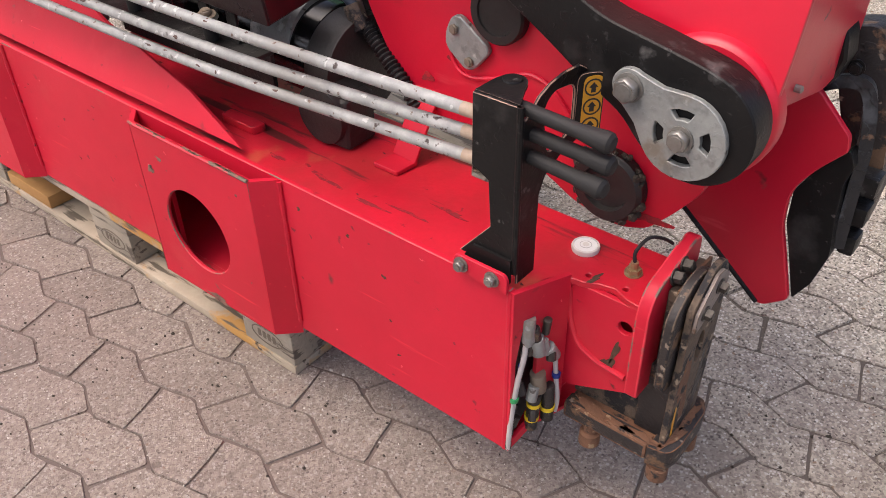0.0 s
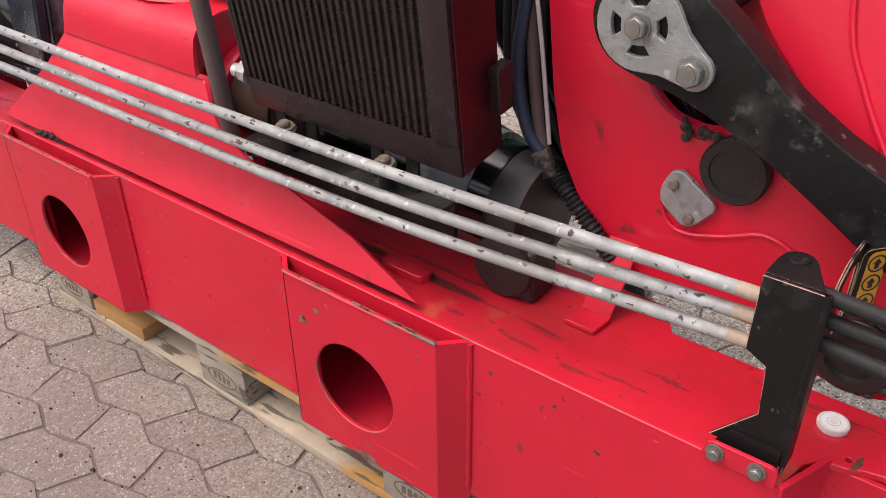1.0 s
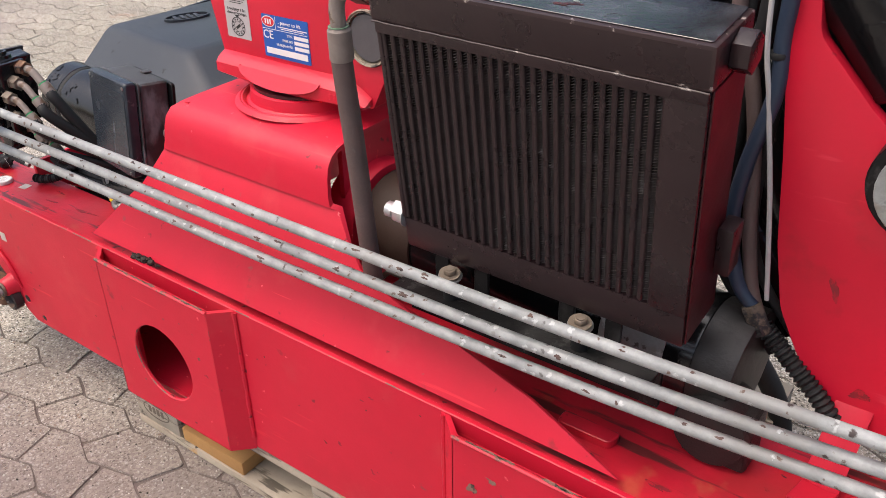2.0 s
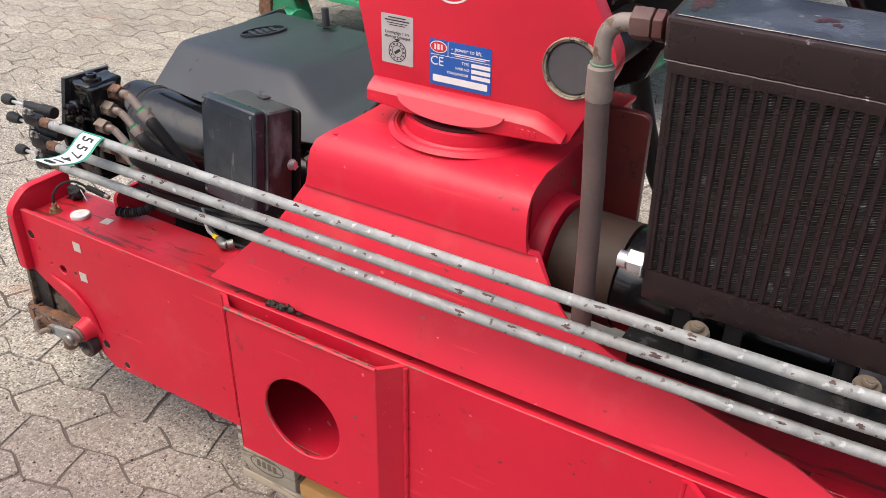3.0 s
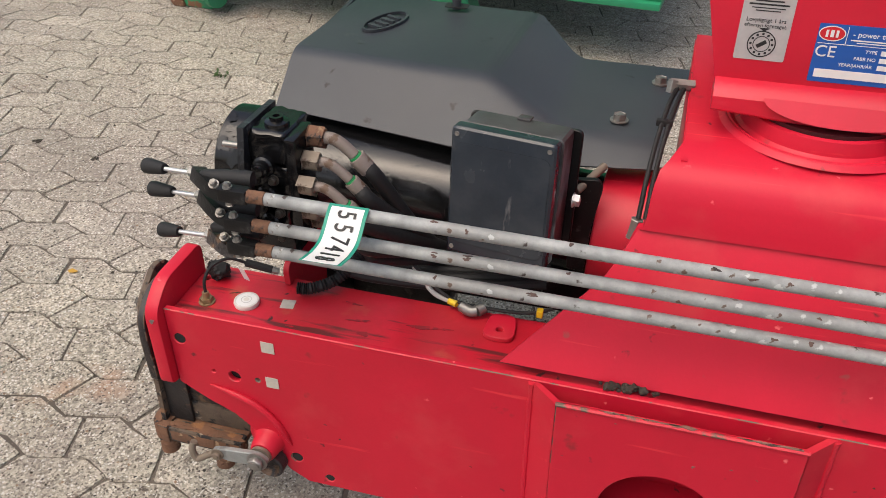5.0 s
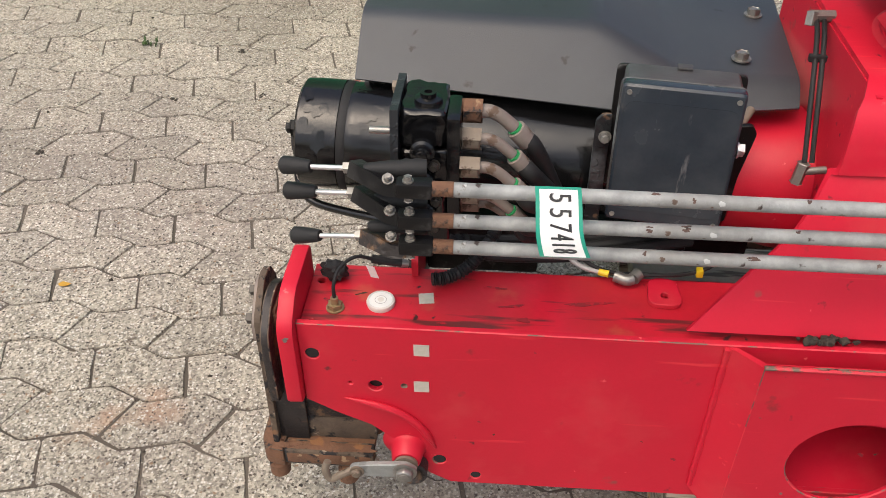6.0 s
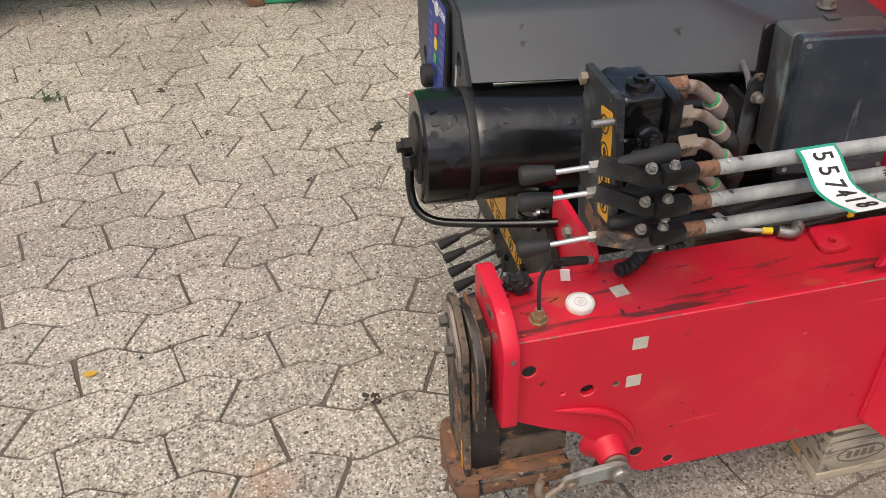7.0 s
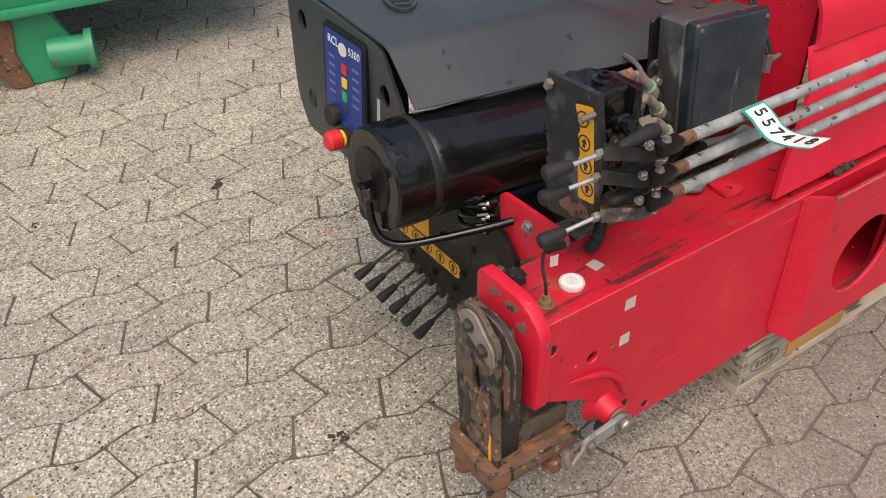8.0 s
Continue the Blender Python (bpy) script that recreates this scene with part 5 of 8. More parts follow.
for k in range(4):
    c = Vector((0, 1.2655 + 0.0075 * k, 0.625 + 0.034 * k))
    am = plate(circle(c.y, c.z, 0.0125, 18), "x", -2.1678, -2.1673, [circle(c.y, c.z, 0.0102, 18)])
    plate([(c.y - 0.0025, c.z - 0.007), (c.y + 0.0025, c.z - 0.007), (c.y + 0.0025, c.z), (c.y + 0.006, c.z), (c.y, c.z + 0.007), (c.y - 0.006, c.z), (c.y - 0.0025, c.z)], "x", -2.1678, -2.1673, bm=am)
    part("arrow_mark", am, INK_AND_GAP, st)
for i in range(4):
    z1 = 0.766 - i * 0.050
    w = 0.004 * (i % 2)
    sec = box(-2.1555, -2.098 + w, 1.248 + 0.006 * (4 - i), 1.352 - 0.004 * i, z1 - 0.048, z1, 0.007, 3)
    bmesh.ops.subdivide_edges(sec, edges=[e for e in sec.edges if e.calc_length() > 0.02], cuts=5, use_grid_fill=True)
    for v in sec.verts:  # tarry lumps
        v.co += Vector((0.0035, 0.0035, 0.0025)) * (noise.noise(v.co * 45) + 0.5 * noise.noise(v.co * 110))
    part("valve_section", sec, GLOSS_BLACK, valve)
part("top_boss", lathe((-2.122, 1.300, 0.7655), (0, 0, 1), [(0, 0.018), (0.006, 0.017), (0.008, 0.010), (0.014, 0.010), (0.014, 0.005), (0.010, 0.005)], 20), GLOSS_BLACK, valve)
for k, (x, z) in enumerate(((-2.140, 0.700), (-2.112, 0.704), (-2.138, 0.652), (-2.110, 0.648), (-2.142, 0.606), (-2.112, 0.604))):
    part("body_screw", bolt((x, 1.252 + 0.004 * (k // 2), z), (0, -1, 0.15), 0.0062, 0.007, 0.008), GREASY_STEEL, valve)
for k, z in enumerate((0.722, 0.676, 0.630)):
    part("cartridge", lathe((-2.126, 1.258, z), (0, -1, 0.12), [(0, 0.016), (0.008, 0.0155), (0.010, 0.012), (0.020, 0.0115), (0.021, 0.008), (0.026, 0.0075)], 18), GLOSS_BLACK, valve)
part("tie_rod", rod((-2.192, 1.268, 0.742), (-2.166, 1.268, 0.742), 0.0046, 12), ZINC, valve)
part("tie_nut", bolt((-2.167, 1.36, 0.752), (-1, 0, 0), 0.008, 0.006), BROWN, valve)
part("rusty_edge", plate([(1.262, 0.63), (1.268, 0.63), (1.305, 0.748), (1.296, 0.748)], "x", -2.1554, -2.1510), RUST, valve)
part("port_block", box(-2.0975, -2.080, 1.262, 1.325, 0.60, 0.764, 0.005), GLOSS_BLACK, valve)
HS = [((-2.079, 1.312, 0.748), 0.0155), ((-2.079, 1.288, 0.722), 0.0142), ((-2.079, 1.266, 0.694), 0.0140), ((-2.079, 1.272, 0.648), 0.013), ((-2.079, 1.30, 0.615), 0.013)]
for k, (p, r) in enumerate(HS):
    p = Vector(p)
    hh = thing("hydraulic_hose", p, "black hydraulic hose with a dusty crimped elbow fitting", "hydraulic hose", "valve hoses")
    part("union_nut", bolt(p, (1, 0, 0), r, 0.022), RUST if k == 0 else BROWN, hh)
    e1 = p + Vector((0.020, 0, 0))
    e2 = p + Vector((0.046, 0.002, -0.007))
    e3 = p + Vector((0.064, 0.004, -0.024))
    e4 = p + Vector((0.080, 0.008, -0.044))
    part("elbow", tube([e1, e1 + Vector((0.012, 0.001, 0)), e2, e3], (0.0088, 0.0074, 0.0074, 0.0070, 0.0070)[k], 12), FERRULE, hh)
    part("green_ring", rod(e3, e3.lerp(e4, 0.12), (0.0100, 0.0086, 0.0086, 0.0082, 0.0082)[k], 16), SIGNAL_GREEN, hh)
    part("ferrule", rod(e3.lerp(e4, 0.12), e4 + (e4 - e3) * 0.15, (0.0132, 0.0115, 0.0115, 0.0100, 0.0100)[k], 18, bevel=0.001), FERRULE, hh)
    drop = Vector((-1.945 + 0.010 * k, 1.372 + 0.012 * k, 0.575 - 0.020 * k))
    tail = [e4 - (e4 - e3) * 0.2, e4 + (e4 - e3) * 0.9, drop, Vector((-1.930 + 0.008 * k, 1.420 + 0.006 * k, 0.505))]
    part("hose", tube(tail, 0.0118 if k < 3 else 0.009, 12), RUBBER, hh)
for k in range(3):
    hh = thing("hydraulic_hose", (-2.03, 1.34, 0.5), "black hydraulic hose under the control valve", "hydraulic hose", "valve hoses")
    part("hose", tube([(-2.10 + 0.012 * k, 1.34, 0.52), (-2.05, 1.345 + 0.015 * k, 0.492), (-1.98, 1.352 + 0.02 * k, 0.484), (-1.88, 1.365 + 0.02 * k, 0.484), (-1.74, 1.40 + 0.02 * k, 0.49)], 0.009, 10), RUBBER, hh)

# ---- slewing cylinder ----
cyl = thing("slewing_cylinder", (-2.02, 1.55, 0.466), "glossy black slewing cylinder with peeling paint", "hydraulic cylinder")
C0, CD = Vector((-2.350, 1.566, 0.553)), Vector((0.74, -0.024, -0.034)).normalized()
cb = lathe(C0, CD, [(0.0, 0.056), (0.0, 0.083), (0.004, 0.0875), (0.03, 0.0892), (0.066, 0.0892), (0.067, 0.0876), (0.080, 0.0876), (0.081, 0.0882), (0.40, 0.0882), (0.76, 0.0870)], 64)
bmesh.ops.subdivide_edges(cb, edges=[e for e in cb.edges if e.calc_length() > 0.1], cuts=24)
for v in cb.verts:  # runs and lumps in thick paint near the cap
    d = (v.co - C0).dot(CD)
    away = v.co - C0 - CD * d
    if d > 0.02 and away.length > 0.08:
        v.co += away.normalized() * 0.0006 * noise.noise(v.co * 22)
part("tube", cb, GLOSS_BLACK, cyl)
part("end_cap", lathe(C0 - CD * 0.001, -CD, [(-0.010, 0.0558), (0.0, 0.0558), (0.002, 0.053)], 40), BLACK, cyl)
part("paint_band", lathe(C0 + CD * 0.0672, CD, [(0, 0.0880), (0.001, 0.0886), (0.0125, 0.0886), (0.0135, 0.0880)], 56, caps=False), RUBBER, cyl, "dull black band")
for k, (d, ang, w, h) in enumerate(((0.018, 2.5, 0.030, 0.022), (0.030, 2.2, 0.024, 0.020), (0.040, 2.75, 0.018, 0.030), (0.100, 2.45, 0.026, 0.018), (0.120, 2.25, 0.016, 0.014), (0.026, 3.1, 0.020, 0.026), (0.150, 2.6, 0.014, 0.012), (0.020, 1.9, 0.016, 0.020))):
    out_d = Vector((0, math.cos(ang), math.sin(ang)))
    part("peeled_paint", smear(C0 + CD * d + out_d * 0.0893, CD, CD.cross(out_d) * -1, w, h, 300 + k, t=0.0008), GLOSS_BLACK, cyl, "raised flake of black paint")
part("drain_port", bolt((-2.358, 1.566, 0.558), (-1, 0, 0), 0.014, 0.014), BLACK, cyl)
part("drain_plug", bolt((-2.372, 1.566, 0.558), (-1, 0, 0), 0.009, 0.008), BLACK, cyl)
part("pipe_nut", bolt((-2.364, 1.562, 0.545), (0, -0.15, -1), 0.010, 0.022), RUSTY_BLACK, cyl)
part("pipe", tube([(-2.364, 1.558, 0.53), (-2.366, 1.548, 0.49), (-2.360, 1.533, 0.462), (-2.335, 1.514, 0.448), (-2.28, 1.487, 0.452), (-2.20, 1.450, 0.464), (-2.16, 1.435, 0.470)], 0.0070, 12), GLOSS_BLACK, cyl)
part("saddle", box(-1.94, -1.90, 1.47, 1.63, 0.4655, 0.50, 0.003), BLACK, cyl)
part("bracket", plate(rounded([(-1.901, 0.50), (-1.8795, 0.50), (-1.8795, 0.692), (-1.892, 0.692), (-1.901, 0.682)], 0.004), "y", 1.413, 1.419, bevel=0.0008), SCUFFED, cyl, "scuffed grey-black bracket plate")
part("bracket_web", box(-1.888, -1.8800, 1.4192, 1.486, 0.50, 0.640, 0.002), BLACK, cyl)
part("bracket_bolt", bolt((-1.8865, 1.4128, 0.657), (-0.1, -1, 0.2), 0.0068, 0.012, 0.009), ZINC, cyl)
part("bracket", plate(rounded([(-1.716, 0.50), (-1.688, 0.50), (-1.684, 0.58), (-1.672, 0.655), (-1.680, 0.668), (-1.716, 0.664)], 0.006), "y", 1.437, 1.446, bevel=0.0008), BLACK, cyl)
part("bracket_pin", rod((-1.710, 1.428, 0.650), (-1.676, 1.478, 0.672), 0.0062, 14, bevel=0.002), BROWN, cyl, "dusty brown pin")

# ---- junction box ----
jb = thing("junction_box", (-1.80, 1.37, 0.57), "dark plastic junction box with a screwed lid above the beam", "junction box")
JM = Matrix.Translation((-1.801, 1.374, 0.670)) @ Matrix.Rotation(radians(-8.0), 4, "Z") @ Matrix.Rotation(radians(-6.0), 4, "X")
part("back_plate", plate(rounded(rect(0.0, -0.003, 0.172, 0.184), 0.010), "y", 0.048, 0.056, bevel=0.0015, m=JM), BLACK, jb)
part("rim_lip", plate(rounded(rect(0.0, 0.001, 0.158, 0.196), 0.012), "y", -0.0215, -0.0175, bevel=0.001, m=JM), BOXTOP, jb)
part("body", box(-0.075, 0.075, -0.0172, 0.0475, -0.092, 0.0945, 0.010, 3, m=JM), BOXTOP, jb)
lid = part("lid", box(-0.0765, 0.0765, -0.048, -0.0218, -0.098, 0.100, 0.008, 3, m=JM), LID, jb)
part("lid_panel", plate(rounded(rect(0, 0, 0.140, 0.156), 0.014), "y", -0.0492, -0.0482, m=JM), LID, lid)
for u, w in ((-0.067, 0.0895), (0.067, 0.0895), (-0.067, -0.0875), (0.067, -0.0875)):
    part("screw", lathe(JM @ Vector((u, -0.0482, w)), JM.to_3x3() @ Vector((0, -1, 0)), [(0, 0.0036), (0.0012, 0.0034), (0.0012, 0.0016), (0.0005, 0.0016)], 12), ZINC, lid)
part("side_bolt", bolt(JM @ Vector((0.0875, 0.030, -0.010)), (1, -0.1, 0), 0.009, 0.007, 0.011), CHROME, jb)
part("support", box(-0.03, 0.05, 0.054, 0.064, -0.20, -0.03, 0.003, m=JM), BLACK, jb)
part("top_clip", box(-0.008, 0.012, 0.030, 0.0475, 0.0947, 0.0985, 0.002, m=JM), BOXTOP, jb)
part("earth_strap", tube([(-1.878, 1.445, 0.652), (-1.868, 1.475, 0.660), (-1.848, 1.530, 0.652), (-1.838, 1.575, 0.620)], 0.0045, 8), ZINC, jb, "bent zinc strap")

# ---- plastic hood ----
hood = thing("cover_hood", (-1.95, 1.8, 0.43), "grey-black moulded plastic hood over the valve bank", "cover")
H = {"fl": (-2.258, 1.655, 0.728), "fr": (-1.890, 1.606, 0.738), "bl": (-2.240, 1.990, 0.724), "br": (-1.872, 1.938, 0.736),
     "flb": (-2.262, 1.566, 0.652), "frb": (-1.805, 1.522, 0.663), "rfb": (-1.601, 1.501, 0.663), "rft": (-1.594, 1.545, 0.684), "rb": (-1.567, 1.850, 0.684),
     "rfm": (-1.768, 1.556, 0.689), "rbm": (-1.771, 1.840, 0.688), "blb": (-2.245, 2.030, 0.60), "brb": (-1.872, 1.955, 0.62)}
hb = bmesh.new()
HV = {k: hb.verts.new(p) for k, p in H.items()}
for q in (("fl", "fr", "br", "bl"), ("flb", "frb", "fr", "fl"), ("frb", "rfm", "fr"), ("fr", "rfm", "rbm", "br"), ("rfm", "rft", "rb", "rbm"), ("frb", "rfb", "rft", "rfm"),
          ("bl", "br", "brb", "blb")):
    hb.faces.new([HV[k] for k in q])
bmesh.ops.recalc_face_normals(hb, faces=hb.faces)
bmesh.ops.bevel(hb, geom=[e for e in hb.edges if len(e.link_faces) == 2], offset=0.018, segments=4, affect="EDGES", profile=0.5)
thicken(hb, 0.004)
part("shell", hb, PLASTIC, hood)
side = rounded([(1.606, 0.60), (1.682, 0.716), (2.02, 0.728), (2.02, 0.50), (1.985, 0.435), (1.66, 0.435), (1.60, 0.50)], [0.01, 0.02, 0.03, 0.03, 0.03, 0.02, 0.02])
sh = [circle(1.672, 0.630, 0.016, 16, 0.021), circle(1.965, 0.670, 0.016, 16, 0.021), circle(1.955, 0.510, 0.016, 16, 0.021), circle(1.640, 0.535, 0.014, 16, 0.018)]
part("side_panel", plate(side, "x", -2.2565, -2.248, sh, bevel=0.002), PLASTIC, hood, "black side panel with oval finger holes")
# Added black box paints the hood's dark inside behind the finger holes.
part("liner", box(-2.235, -2.19, 1.70, 2.0, 0.45, 0.70, 0.004), INK_AND_GAP, hood)
em = frame_at((-2.137, 1.806, 0.7345), (0.36, 0.93, 0.0), (-0.93, 0.36, 0.025))
emb = plate(circle(0, 0, 0.060, 36, 0.029), "z", -0.004, 0.0022, [circle(0, 0, 0.055, 36, 0.024)], m=em)
for u in (-0.026, -0.010, 0.006, 0.022):
    plate(rect(u * 1.15, 0, 0.009, 0.030, 0.002), "z", -0.004, 0.0018, m=em, bm=emb)
part("moulded_badge", emb, PLASTIC, hood)
part("lift_stud", rod((-2.024, 1.905, 0.735), (-2.026, 1.905, 0.785), 0.009, 14, bevel=0.002), PLASTIC, hood)
# Slot drawn as a black sheet on top, its shade in the colour.
part("stud_slot", plate(rounded(rect(-2.024, 1.905, 0.045, 0.026), 0.006), "z", 0.741, 0.7425), INK_AND_GAP, hood)
for p in ((-1.671, 1.600, 0.6895), (-1.618, 1.772, 0.6860)):
    part("bolt", bolt(p, (0, 0, 1), 0.010, 0.008, 0.015), ZINC, hood)

# ---- control panel in the hood's end ----
CPM = frame_at((-2.2575, 1.795, 0.610), (0, -1, 0), (0.06, 0, 1))
cp = part("control_panel", plate(rounded(rect(0, 0, 0.150, 0.190), 0.012), "z", 0.0, 0.010, m=CPM, bevel=0.003), BLACK, hood, "blue control panel with coloured lamps and an emergency stop")
part("face", plate(rounded(rect(0, 0, 0.132, 0.172), 0.008), "z", 0.0102, 0.0112, m=CPM), DEEP_BLUE, cp)
writing("RCL", 0.022, CPM @ pose(-0.034, 0.068, 0.0113), PAPER, cp)
writing("5300", 0.020, CPM @ pose(0.040, 0.066, 0.0113), PAPER, cp)
part("badge", flat(circle(0, 0.062, 0.015, 20, 0.012), CPM @ pose(0, 0, 0.0113)), WHITE, cp, "pale oval badge")
for k, mt in enumerate((SIGNAL_RED, SIGNAL_YELLOW, SIGNAL_GREEN)):
    part("lamp", plate(rounded(rect(0.006, 0.028 - 0.026 * k, 0.018, 0.019), 0.003), "z", 0.0113, 0.0135, m=CPM, bevel=0.0008), mt, cp)
part("lamp", plate(rounded(rect(0.006, -0.050, 0.018, 0.014), 0.002), "z", 0.0113, 0.0130, m=CPM), PLASTIC, cp)
for k in range(5):
    fp = surface("faint_print", (0.10, 0.13, 0.32), (0.14, 0.17, 0.38), rough=0.4) if k == 0 else bpy.data.materials["faint_print"]
    part("print_line", flat(rect(-0.040, 0.038 - 0.017 * k, 0.022, 0.005), CPM @ pose(0, 0, 0.0113), 0.0003), fp, cp)
    bars = flat(rect(0.045, 0.038 - 0.017 * k, 0.024, 0.005), CPM @ pose(0, 0, 0.0113), 0.0003)
    part("print_line", bars, fp, cp)
part("knob", lathe(CPM @ Vector((-0.030, -0.075, 0.0113)), CPM.to_3x3() @ Vector((0, 0, 1)), [(0, 0.021), (0.012, 0.021), (0.016, 0.018), (0.016, 0.0)], 24), RUBBER, cp)
part("stop_base", lathe(CPM @ Vector((0.012, -0.102, 0.004)), CPM.to_3x3() @ Vector((0, 0, 1)), [(0, 0.019), (0.018, 0.019)], 24), RUBBER, cp)
part("stop_collar", lathe(CPM @ Vector((0.012, -0.102, 0.0222)), CPM.to_3x3() @ Vector((0, 0, 1)), [(0, 0.016), (0.006, 0.016)], 24), SIGNAL_YELLOW, cp)
part("stop_button", lathe(CPM @ Vector((0.012, -0.102, 0.0285)), CPM.to_3x3() @ Vector((0, 0, 1)), [(0, 0.017), (0.004, 0.020), (0.022, 0.019), (0.028, 0.014), (0.029, 0.0)], 28), SIGNAL_RED, cp)
part("torn_sticker", flat(rounded([(-0.008, -0.009), (0.007, -0.007), (0.009, 0.004), (-0.002, 0.009), (-0.009, 0.003)], 0.002), frame_at((-2.2575, 1.662, 0.578), (0, -1, 0), (0.06, 0, 1))), WHITE, cp, "torn white and red sticker")
part("side_label", flat(rect(0, 0, 0.010, 0.060), frame_at((-2.2575, 1.693, 0.590), (0, -1, 0), (0.06, 0, 1))), GREY_STICKER, cp)

# ---- lower valve bank with its hand levers ----
bank = thing("lever_bank", (-2.16, 1.7, 0.17), "black lever bank plate with yellow arrow stickers and six hand levers", "lever bank")
BM = frame_at((-2.170, 1.69, 0.31), (0, -1, 0), (0, 0, 1))  # own x towards the beam, y up
bp = rounded([(-0.27, -0.118), (0.12, -0.118), (0.165, -0.06), (0.205, -0.005), (0.272, 0.005), (0.282, 0.085), (0.235, 0.130), (-0.27, 0.130)], 0.014)
part("side_plate", plate(bp, "z", -0.012, 0.0, m=BM, bevel=0.001), BLACK, bank)
ye = part("arrow_sticker", flat(rounded(rect(0.0, 0.0, 0.262, 0.034), 0.014), BM @ pose(-0.012, -0.038, 0.0004, 0, 0, 1)), YELLOW, bank, "yellow strip with black arrows")
for k in range(6):
    c = BM @ pose(-0.120 + 0.0435 * k, -0.039 + 0.0008 * k, 0.0012)
    ar = plate(circle(0, 0, 0.0145, 18), "z", 0, 0.0004, [circle(0, 0, 0.0120, 18)], m=c)
    plate([(-0.003, -0.009), (0.003, -0.009), (0.003, 0.001), (0.007, 0.001), (0.0, 0.009), (-0.007, 0.001), (-0.003, 0.001)], "z", 0, 0.0004, m=c, bm=ar)
    part("arrow_mark", ar, INK_AND_GAP, ye)
part("warning_sticker", flat(rounded(rect(-0.030, 0.012, 0.090, 0.056), 0.006), BM @ pose(0, 0, 0.0004)), YELLOW, bank, "yellow warning sticker")
for k in range(6):
    t = k / 5
    b0 = Vector((-2.172, 1.802 - 0.200 * t, 0.200 - 0.022 * t))
    tip = Vector((-2.272, 1.808 - 0.235 * t, 0.155 + 0.009 * t))
    d = (tip - b0).normalized()
    gb = tip - d * 0.046
    lv = part("lever", tube([b0 - d * 0.01, b0.lerp(gb, 0.5), gb], 0.0040, 8), RUSTY_BLACK, bank)
    part("lever_grip", lathe(gb, d, [(-0.002, 0.0065), (0.004, 0.0072), (0.036, 0.0106), (0.044, 0.0102), (0.046, 0.0)], 16), RUBBER, lv)
    part("lever_clevis", box(b0.x - 0.002, b0.x + 0.012, b0.y - 0.010, b0.y + 0.010, b0.z - 0.012, b0.z + 0.012, 0.003), RUSTY_BLACK, lv)
for u, w in ((-0.05, -0.085), (0.03, -0.088), (0.10, -0.082), (0.13, -0.03), (0.16, 0.045), (0.06, 0.02)):
    part("plate_bolt", bolt(BM @ Vector((u, w, 0.0003)), BM.to_3x3() @ Vector((0, 0, 1)), 0.007, 0.005), BLACK, bank)
part("plate_bolt", bolt(BM @ Vector((0.245, 0.048, 0.0003)), BM.to_3x3() @ Vector((0, 0, 1)), 0.011, 0.006, 0.014), BROWN, bank)
part("valve_body", box(-2.158, -1.95, 1.60, 1.92, 0.24, 0.43, 0.01), BLACK, bank)
part("carrier", box(-2.155, -1.62, 1.50, 1.56, 0.36, 0.43, 0.004), BLACK, bank)
for k in range(3):
    part("pipe", tube([(-2.166, 1.488, 0.478 - 0.022 * k), (-2.19, 1.51, 0.472 - 0.022 * k), (-2.185, 1.55, 0.455 - 0.02 * k), (-2.15, 1.60, 0.44)], 0.0055, 8), GLOSS_BLACK, bank)

# ---- red bracket with fittings ----
rb = thing("red_bracket", (-2.18, 1.40, 0.45), "red steel bracket plate with black pipe fittings", "bracket")
RBM = frame_at((-2.154, 1.400, 0.466), (0.03, -1, 0), (0, 0, 1))
part("plate", plate(rounded([(-0.062, -0.105), (0.050, -0.02), (0.058, 0.0), (0.084, 0.0), (0.086, 0.030), (0.076, 0.040), (-0.068, 0.040), (-0.078, 0.032)], [0.006, 0.004, 0.002, 0.002, 0.008, 0.008, 0.008, 0.008]), "z", -0.010, 0.0, m=RBM, bevel=0.001), RED, rb)
part("bolt", bolt(RBM @ Vector((0.000, 0.010, 0.0003)), RBM.to_3x3() @ Vector((0, 0, 1)), 0.0085, 0.006, 0.012), ZINC, rb)
part("scratch", smear(RBM @ Vector((-0.010, -0.014, 0.0003)), RBM.to_3x3() @ Vector((1, 0.2, 0)), RBM.to_3x3() @ Vector((0, 1, 0)), 0.012, 0.006, 71), CHIPPED, rb)
part("fitting_bar", plate(rounded(rect(-0.086, -0.020, 0.024, 0.075), 0.006), "z", -0.004, 0.004, m=RBM, bevel=0.001), BLACK, rb)
for k, (u, w) in enumerate(((-0.082, 0.016), (-0.090, 0.004), (-0.080, -0.010), (-0.091, -0.020), (-0.081, -0.034), (-0.090, -0.046))):
    a = RBM @ Vector((u, w, 0.0042))
    dr = RBM.to_3x3() @ Vector((-0.25, 0.05, 1))
    f = part("fitting", bolt(a, dr, 0.0072, 0.012), GLOSS_BLACK, rb)
    part("fitting_tip", lathe(a + dr * 0.012, dr, [(0, 0.0040), (0.005, 0.0036), (0.007, 0.002), (0.008, 0.0)], 12), CHROME, f)


